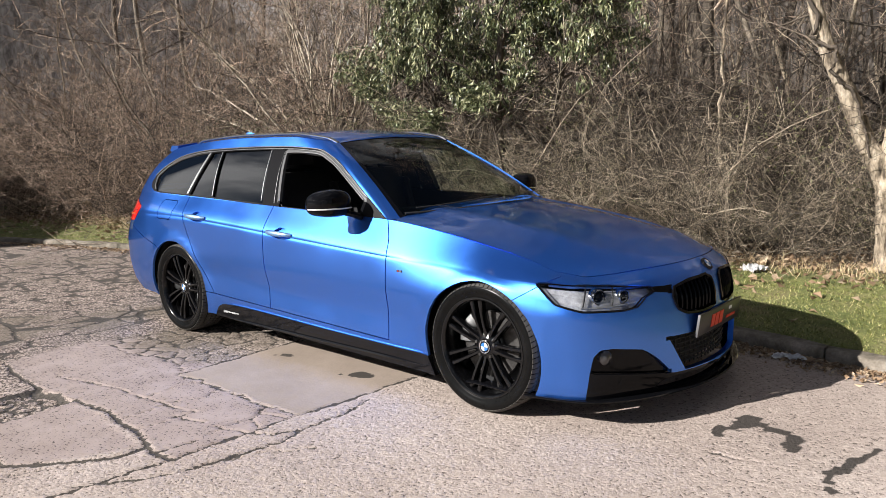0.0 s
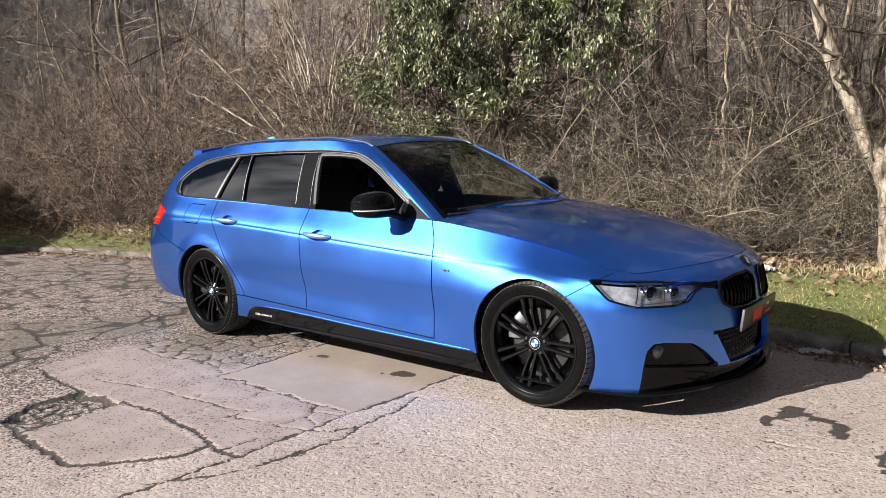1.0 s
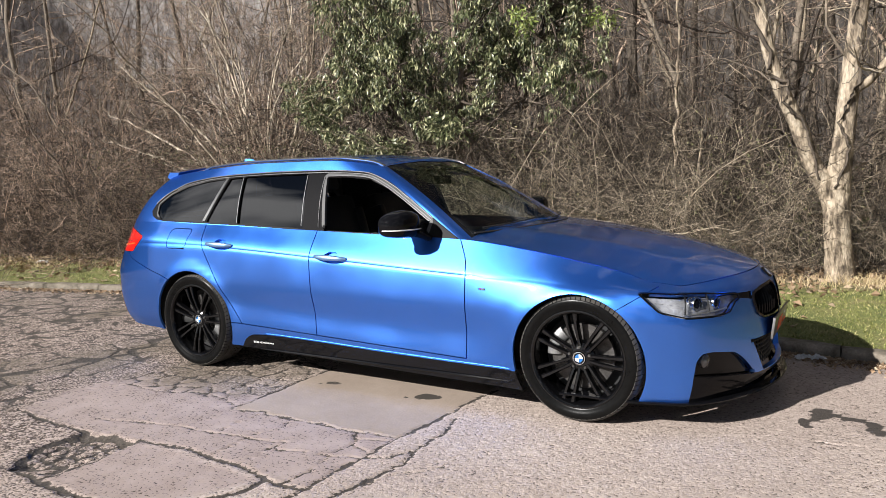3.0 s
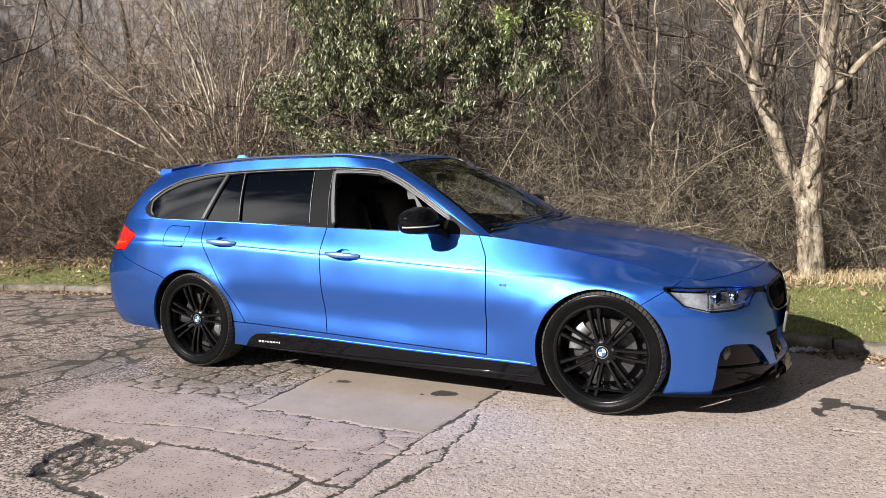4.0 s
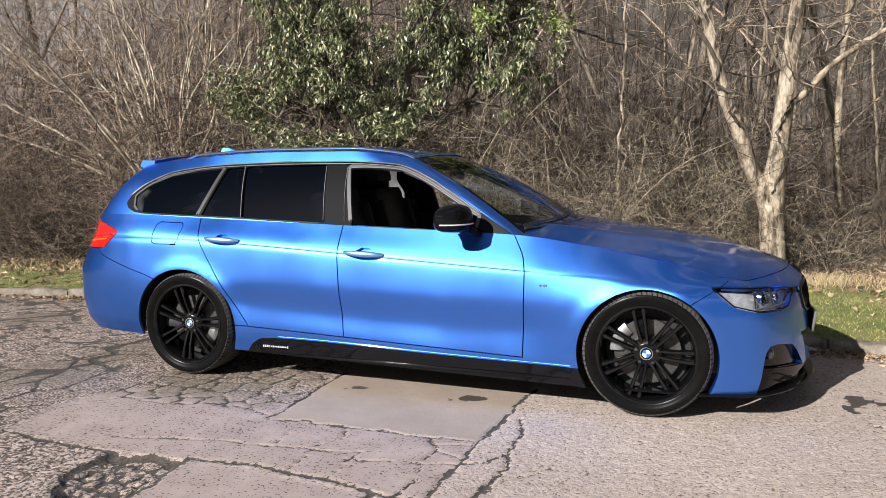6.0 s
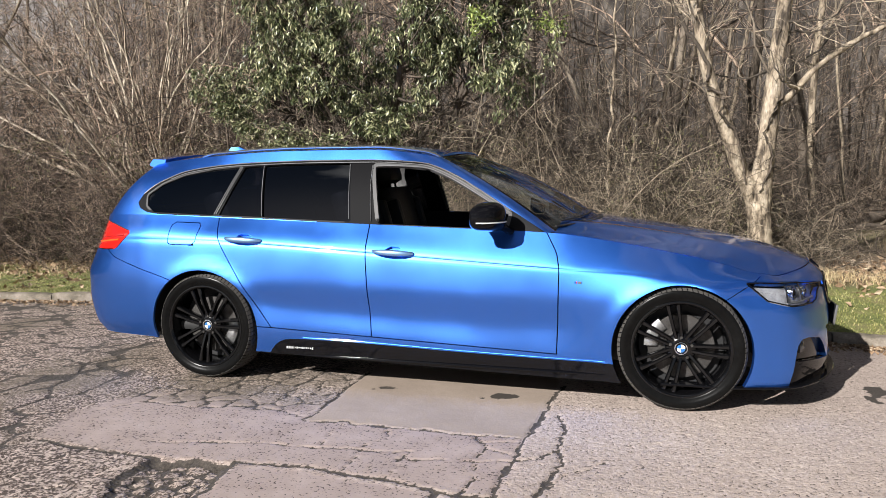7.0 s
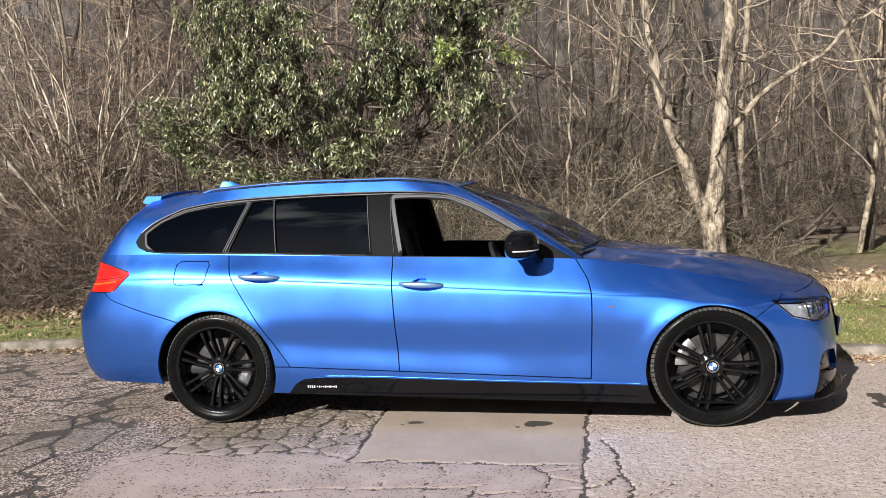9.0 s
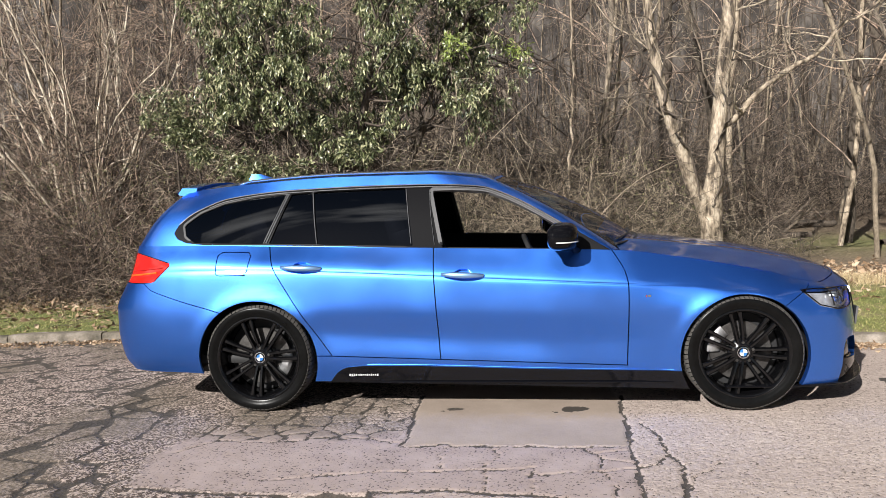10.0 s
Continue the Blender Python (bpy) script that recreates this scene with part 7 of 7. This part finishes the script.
# small olive leaves left on the brambles
BRAMBLE_LEAF = leaf_material("bramble_leaf", (0.055, 0.055, 0.022), (0.13, 0.125, 0.05), (0.30, 0.27, 0.14), 0.5)
rb = np.random.RandomState(91)
n = 9000
bx = rb.uniform(-8.5, 2.6, n)
by = np.array([hedge_front(v) for v in bx]) + np.abs(rb.normal(0, 0.5, n)) - 0.25
bz = 0.15 + rb.rand(n) ** 1.2 * np.interp(bx, [-8.5, -3.6, 1.2, 2.6], [1.7, 1.6, 1.8, 1.0])
hold = fractal(bx * 1.0, bz * 1.3 + by, 1.6, 171) > 0.47
tagged(leaves("bramble_leaves", np.stack([bx, by, bz], -1)[hold], rb.normal(0, 1, (int(hold.sum()), 3)) + np.array((0, -0.3, -0.4)), rb.uniform(0.02, 0.045, int(hold.sum())), rb.uniform(0.014, 0.028, int(hold.sum())), BRAMBLE_LEAF), "small olive leaves left on the brambles", "leaves", kind="stuff")


# the wood behind
def wood_tree(name, label, seed, tall, fat, mat, twig):
    rng = np.random.RandomState(seed)
    th = thing(name, label, "tree", "trees of the wood")
    tr_ = grow(np.array([(0, 0, -0.2)]), np.array([(rng.normal(0, 0.05), rng.normal(0, 0.05), 1)]), np.array([tall]), np.array([fat]), np.array([fat * 0.25]), 22, 0.075, 0.012, rng)
    l1 = shoots(*tr_, 16, 0.12, 0.98, (tall * 0.10, tall * 0.32), 8, 0.62, 0.16, 0.08, 0.34, 0.25, rng)
    l2 = shoots(*l1, 7, 0.15, 1.0, (0.4, 1.6), 4, 0.75, 0.22, 0.03, 0.45, 0.35, rng, 0.003)
    l3 = shoots(*l2, 2, 0.15, 1.0, (0.4, 1.4), 2, 0.85, 0.25, 0.0, 0.5, 0.5, rng, 0.006)
    tubes("trunk", [(*tr_, 9)], mat, th)
    tubes("crown", [(*l1, 5), (*l2, 3), (*l3, 3)], twig, th, "bare twigs")
    return th


KINDS = [wood_tree("bare_tree", "slim bare tree with a grey trunk in the wood", 51, 13.0, 0.062, BARK_GREY, TWIG_RED),
         wood_tree("bare_tree", "bare tree with a dark brown trunk in the wood", 52, 15.0, 0.09, BARK_DARK, TWIG_RED),
         wood_tree("bare_tree", "bare tree with a dark trunk in the wood", 53, 14.0, 0.085, BARK_DARK, TWIG_RED),
         wood_tree("bare_tree", "thin bare tree with a grey trunk in the wood", 54, 11.5, 0.045, BARK_GREY, TWIG_RED),
         wood_tree("bare_tree", "thin bare tree with a pale trunk in the wood", 55, 10.5, 0.038, BARK_MID, TWIG_RED)]
rw = random.Random(8)
SPOTS = [(5.15, 6.0, 4, 1.0), (0.90, 6.6, 3, 1.0), (1.5, 7.2, 0, 1.0), (3.4, 7.6, 1, 1.0), (-0.6, 6.8, 1, 1.0), (5.6, 8.2, 2, 1.0), (6.6, 6.4, 3, 1.0), (-3.9, 7.0, 0, 1.0), (2.9, 10.0, 2, 1.1)]
while len(SPOTS) < 66:
    d = rw.uniform(6.5, 30)
    x, y = rw.uniform(-30, 14 + d * 0.25), d
    if all(math.hypot(x - a, y - b) > 0.75 + 0.03 * d for a, b, *_ in SPOTS) and y > hedge_front(max(-18, min(6, x))) + 1.8:
        SPOTS.append((x, y, rw.randrange(5), rw.uniform(0.8, 1.2) if y < 9 else rw.uniform(1.2, 1.7)))
for i, (x, y, k, s) in enumerate(SPOTS):
    m = pose(x, y, height_at(x, y), 0, 0, rw.uniform(0, 360)) @ Matrix.Diagonal((s, s, s, 1))
    if i < 5:
        KINDS[i].matrix_basis = pose(*[(x, y, height_at(x, y)) for x, y, kk, _ in SPOTS if kk == i][0], 0, 0, rw.uniform(0, 360))
    first = [j for j, q in enumerate(SPOTS) if q[2] == k][0]
    if i != first:
        c = copy_thing(KINDS[k], pose(x, y, height_at(x, y), 0, 0, rw.uniform(0, 360)))
        c.scale = (s, s, s)
def slim_trunk(seed, mat):
    """A thin upright young tree with a few bare side branches."""
    rng = np.random.RandomState(seed)
    th = thing("young_tree", "thin upright young tree with a pale stem in the wood", "tree", "young trees of the wood")
    tr_ = grow(np.array([(0, 0, -0.2)]), np.array([(rng.normal(0, 0.06), rng.normal(0, 0.06), 1)]), np.array([9.0]), np.array([0.042]), np.array([0.012]), 16, 0.06, 0.02, rng)
    l1 = shoots(*tr_, 18, 0.1, 0.98, (0.4, 1.5), 5, 0.7, 0.2, 0.06, 0.3, 0.3, rng, 0.004)
    l2 = shoots(*l1, 4, 0.2, 1.0, (0.2, 0.7), 2, 0.8, 0.3, 0.02, 0.5, 0.5, rng, 0.0035)
    tubes("trunk", [(*tr_, 7)], mat, th)
    tubes("crown", [(*l1, 4), (*l2, 3)], TWIG_DARK, th, "bare twigs")
    return th


ry = random.Random(19)
YOUNG = [slim_trunk(81, BARK_MID), slim_trunk(82, BARK_PALE), slim_trunk(83, BARK_MID)]
for i in range(54):
    y = ry.uniform(6.0, 19.0)
    x = ry.uniform(-6 - 0.5 * y, 4.5 + 0.45 * y)
    at = pose(x, y, height_at(x, y), ry.uniform(-4, 4), ry.uniform(-4, 4), ry.uniform(0, 360))
    if i < 3:
        YOUNG[i].matrix_basis = at
    else:
        q = ry.uniform(0.7, 1.35)
        copy_thing(YOUNG[i % 3], at).scale = (q, q, q)
tagged(tubes("far_wood", [(*grow(np.stack([np.random.RandomState(61).uniform(-75, 45, 900), np.random.RandomState(62).uniform(30, 58, 900), np.full(900, 0.2)], -1), np.array([(0, 0, 1.0)] * 900) + np.random.RandomState(63).normal(0, 0.06, (900, 3)), np.random.RandomState(64).uniform(7, 15, 900), np.random.RandomState(65).uniform(0.04, 0.13, 900), np.full(900, 0.02), 6, 0.05), 4)], BARK_DARK), "far bare trunks of the wood", "wood", kind="stuff")

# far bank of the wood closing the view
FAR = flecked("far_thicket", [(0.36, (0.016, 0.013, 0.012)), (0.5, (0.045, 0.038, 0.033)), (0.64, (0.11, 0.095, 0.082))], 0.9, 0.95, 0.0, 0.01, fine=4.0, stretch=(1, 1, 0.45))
bm = bmesh.new()
rows = []
for i in range(121):
    a = math.radians(-105 + 200 * i / 120)
    x, y = -6 + 66 * math.sin(a), 66 * math.cos(a) + 2
    top = float(np.interp(math.degrees(a), [-105, 95], [25.0, 25.0])) + 2.2 * noise.noise((i * 0.21, 0, 0)) + 1.2 * noise.noise((i * 0.9, 5, 0))
    rows.append([bm.verts.new((x, y, z)) for z in (-1, top * 0.5, top)])
for a, b in zip(rows, rows[1:]):
    for j in range(2):
        bm.faces.new((a[j], a[j + 1], b[j + 1], b[j]))
# haze put into the colour: the wood turns pale grey towards the west
haze_col = ramp(FAR, noise_node(FAR, 2.2, 6.0, 0.7, stretch=(1, 1, 0.4)), [(0.36, (0.14, 0.125, 0.12)), (0.5, (0.36, 0.33, 0.315)), (0.64, (0.62, 0.585, 0.57))])
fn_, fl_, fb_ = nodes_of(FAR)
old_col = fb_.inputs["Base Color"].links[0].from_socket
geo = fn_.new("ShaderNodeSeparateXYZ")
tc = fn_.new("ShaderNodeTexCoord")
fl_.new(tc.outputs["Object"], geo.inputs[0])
west_haze = ramp(FAR, maths(FAR, "MULTIPLY", maths(FAR, "ADD", geo.outputs[0], 70.0), 0.02), [(0.36, (1, 1, 1)), (0.62, (0, 0, 0))])
feed(FAR, "Base Color", mix(FAR, west_haze, old_col, haze_col))
tagged(part("backdrop", bm, FAR), "distant brown bare wood, painted hazy pale to the west", "backdrop", kind="structure")


# grass, dead leaves and dry tufts
def blades(name, label, x, y, tall, wide, mat, seed, lean=0.5, category="grass"):
    rng = np.random.RandomState(seed)
    n = len(x)
    z = verge_height(x, y) - 0.004
    a = rng.uniform(0, 2 * np.pi, n)
    s = np.stack([np.cos(a), np.sin(a), np.zeros(n)], -1)
    b = np.stack([rng.normal(0, lean, n), rng.normal(0, lean, n), np.ones(n)], -1)
    h = (tall * rng.uniform(0.5, 1.3, n))[:, None]
    p = np.stack([x, y, z], -1)
    w = wide * 0.5
    bend = np.stack([rng.normal(0, 0.35, n), rng.normal(0, 0.35, n), np.full(n, -0.15)], -1)
    v = np.stack([p - s * w, p + s * w, p + b * h * 0.55 + s * w * 0.8, p + b * h * 0.55 - s * w * 0.8, p + (b + bend) * h], 1).reshape(-1, 3)
    i = np.arange(n)[:, None] * 5
    f = np.concatenate([i + np.array([[0, 1, 2]]), i + np.array([[0, 2, 3]]), i + np.array([[3, 2, 4]])])
    ob = new(name, mesh_from(name, v, f, False))
    ob.data.materials.append(mat)
    return tagged(ob, label, category, kind="stuff")


rg = np.random.RandomState(71)
gx = np.concatenate([rg.uniform(-15, -1.5, 36000), rg.uniform(0.5, 5.5, 22000)])
gv = rg.rand(len(gx)) ** 1.2 * 2.6
gy = np.vectorize(kerb_y)(gx) + 0.13 + gv
keep = fractal(gx, gy, 2.5, 141) + 0.25 * rg.rand(len(gx)) > 0.42 + 0.16 * np.clip(gv - 1.2, 0, 2)
blades("grass", "short mossy sunlit grass on the verge", gx[keep], gy[keep], 0.026, 0.006, GRASS, 72)
tx, ty = [], []
for cx, cy, r, n in ((2.75, 3.5, 0.22, 420), (3.8, 3.5, 0.28, 520), (3.2, 3.4, 0.4, 260), (2.0, 3.3, 0.4, 160), (4.6, 3.5, 0.6, 420), (1.2, 3.5, 0.5, 120), (-3.0, 2.9, 0.5, 300), (-6.3, 2.7, 0.6, 400), (-8.6, 2.2, 0.6, 400)):
    tx.append(rg.normal(cx, r, n))
    ty.append(rg.normal(cy, r * 0.4, n))
tx, ty = np.concatenate(tx), np.concatenate(ty)
blades("dry_grass", "tufts of pale dry grass at the foot of the hedge", tx, np.maximum(ty, np.vectorize(kerb_y)(tx) + 0.6), 0.14, 0.005, STRAW, 73, 0.45)
n = 9000
lx = rg.uniform(-14, 7, n)
ly = np.array([hedge_front(v) for v in lx]) + np.where(rg.rand(n) < 0.2, -np.abs(rg.normal(0, 1.0, n)), rg.normal(0.1, 0.5, n))
ly = np.maximum(ly, np.vectorize(kerb_y)(lx) + 0.3)
lp = np.stack([lx, ly, verge_height(lx, ly) + rg.uniform(0.004, 0.03, n)], -1)
tagged(leaves("dead_leaves", lp, np.stack([rg.normal(0, 1, n), rg.normal(0, 1, n), rg.normal(0, 0.25, n)], -1), rg.uniform(0.04, 0.11, n), rg.uniform(0.03, 0.07, n), LEAF_DEAD), "dead brown leaves below the hedge", "leaves", kind="stuff")
n = 4200
lx = np.concatenate([rg.uniform(-9, -2, n // 2), rg.uniform(1.5, 4, n // 2)])
ly = np.vectorize(kerb_y)(lx) - np.abs(rg.normal(0, 0.11, n)) - 0.005
lp = np.stack([lx, ly, rg.uniform(0.002, 0.01, n)], -1)
tagged(leaves("gutter_litter", lp, np.stack([rg.normal(0, 1, n), rg.normal(0, 1, n), rg.normal(0, 0.15, n)], -1), rg.uniform(0.01, 0.05, n), rg.uniform(0.008, 0.03, n), LEAF_DEAD), "small dead leaves and grit in the gutter", "leaves", kind="stuff")

# fallen logs on the floor of the wood
for pts_, rr in (([(5.1, 11.0, 0.30), (5.6, 11.4, 0.42), (6.2, 11.8, 0.40), (6.9, 12.0, 0.5)], 0.11), ([(4.2, 9.2, 0.26), (4.9, 9.4, 0.32), (5.5, 9.5, 0.28)], 0.07), ([(5.9, 7.6, 0.22), (6.4, 7.9, 0.3), (7.0, 8.0, 0.26)], 0.05)):
    log = thing("fallen_log", "dark fallen log on the brown woodland floor", "log")
    lo_ = [(x, y, height_at(x, y) + rr * 0.7) for x, y, z in pts_]
    tubes("log_stem", [(*limb(lo_, [rr, rr * 0.95, rr * 0.85, rr * 0.6][:len(lo_)], 18, 0.008), 10)], BARK_DARK, log)
    tubes("log_branch", [(*limb([lo_[1], (lo_[1][0] + 0.3, lo_[1][1] - 0.3, lo_[1][2] + 0.35), (lo_[1][0] + 0.45, lo_[1][1] - 0.5, lo_[1][2] + 0.6)], [rr * 0.4, rr * 0.3, rr * 0.12], 10), 6)], BARK_GREY, log)

# litter
LITTER_WHITE = flecked("white_litter", [(0.3, (0.74, 0.73, 0.74)), (0.7, (0.88, 0.87, 0.88))], 20.0, 0.7, 0.2, 0.004)


def crumple(name, label, x, y, z, sx, sy, sz, seed, mat, turn):
    rng = random.Random(seed)
    bm = bmesh.new()
    n, k = 14, 9
    vs = [[bm.verts.new(((i / n - 0.5) * sx * (1 - 0.25 * abs(j / k - 0.5)), (j / k - 0.5) * sy + rng.uniform(-.1, .1) * sy / k, sz * rng.random() * (1 - (2 * i / n - 1) ** 4 * 0.6))) for j in range(k + 1)] for i in range(n + 1)]
    for i in range(n):
        for j in range(k):
            bm.faces.new((vs[i][j], vs[i + 1][j], vs[i + 1][j + 1], vs[i][j + 1]))
    r = bmesh.ops.solidify(bm, geom=bm.faces[:], thickness=0.002)
    ob = part(name, bm, mat, smooth=False)
    ob.matrix_basis = pose(x, y, z, 0, 0, turn)
    tagged(ob, label, "litter")


crumple("paper_litter", "crumpled white paper lying on the road by the kerb", 2.33, 0.915, 0.003, 0.20, 0.085, 0.03, 3, LITTER_WHITE, 18)
crumple("paper_litter", "pale crumpled wrapper lying on the grass", 1.38, 3.15, height_at(1.38, 3.15) + 0.004, 0.22, 0.18, 0.06, 4, LITTER_WHITE, 60)
crumple("paper_litter", "pale crumpled wrapper at the foot of the hedge", -8.6, 2.35, height_at(-8.6, 2.35) + 0.01, 0.25, 0.1, 0.05, 5, LITTER_WHITE, 10)

# plain wall outside the view that shades the far end of the road
bm = bmesh.new()
box(bm, 0, 7, -0.15, 0.15, 0, 4.0, 0.02, pose(-11.2, -5.70, -0.05, 0, 0, 144.5))
tagged(part("wall_behind", bm, KERB_STONE), "plain rendered wall beside the road", "wall", kind="structure")
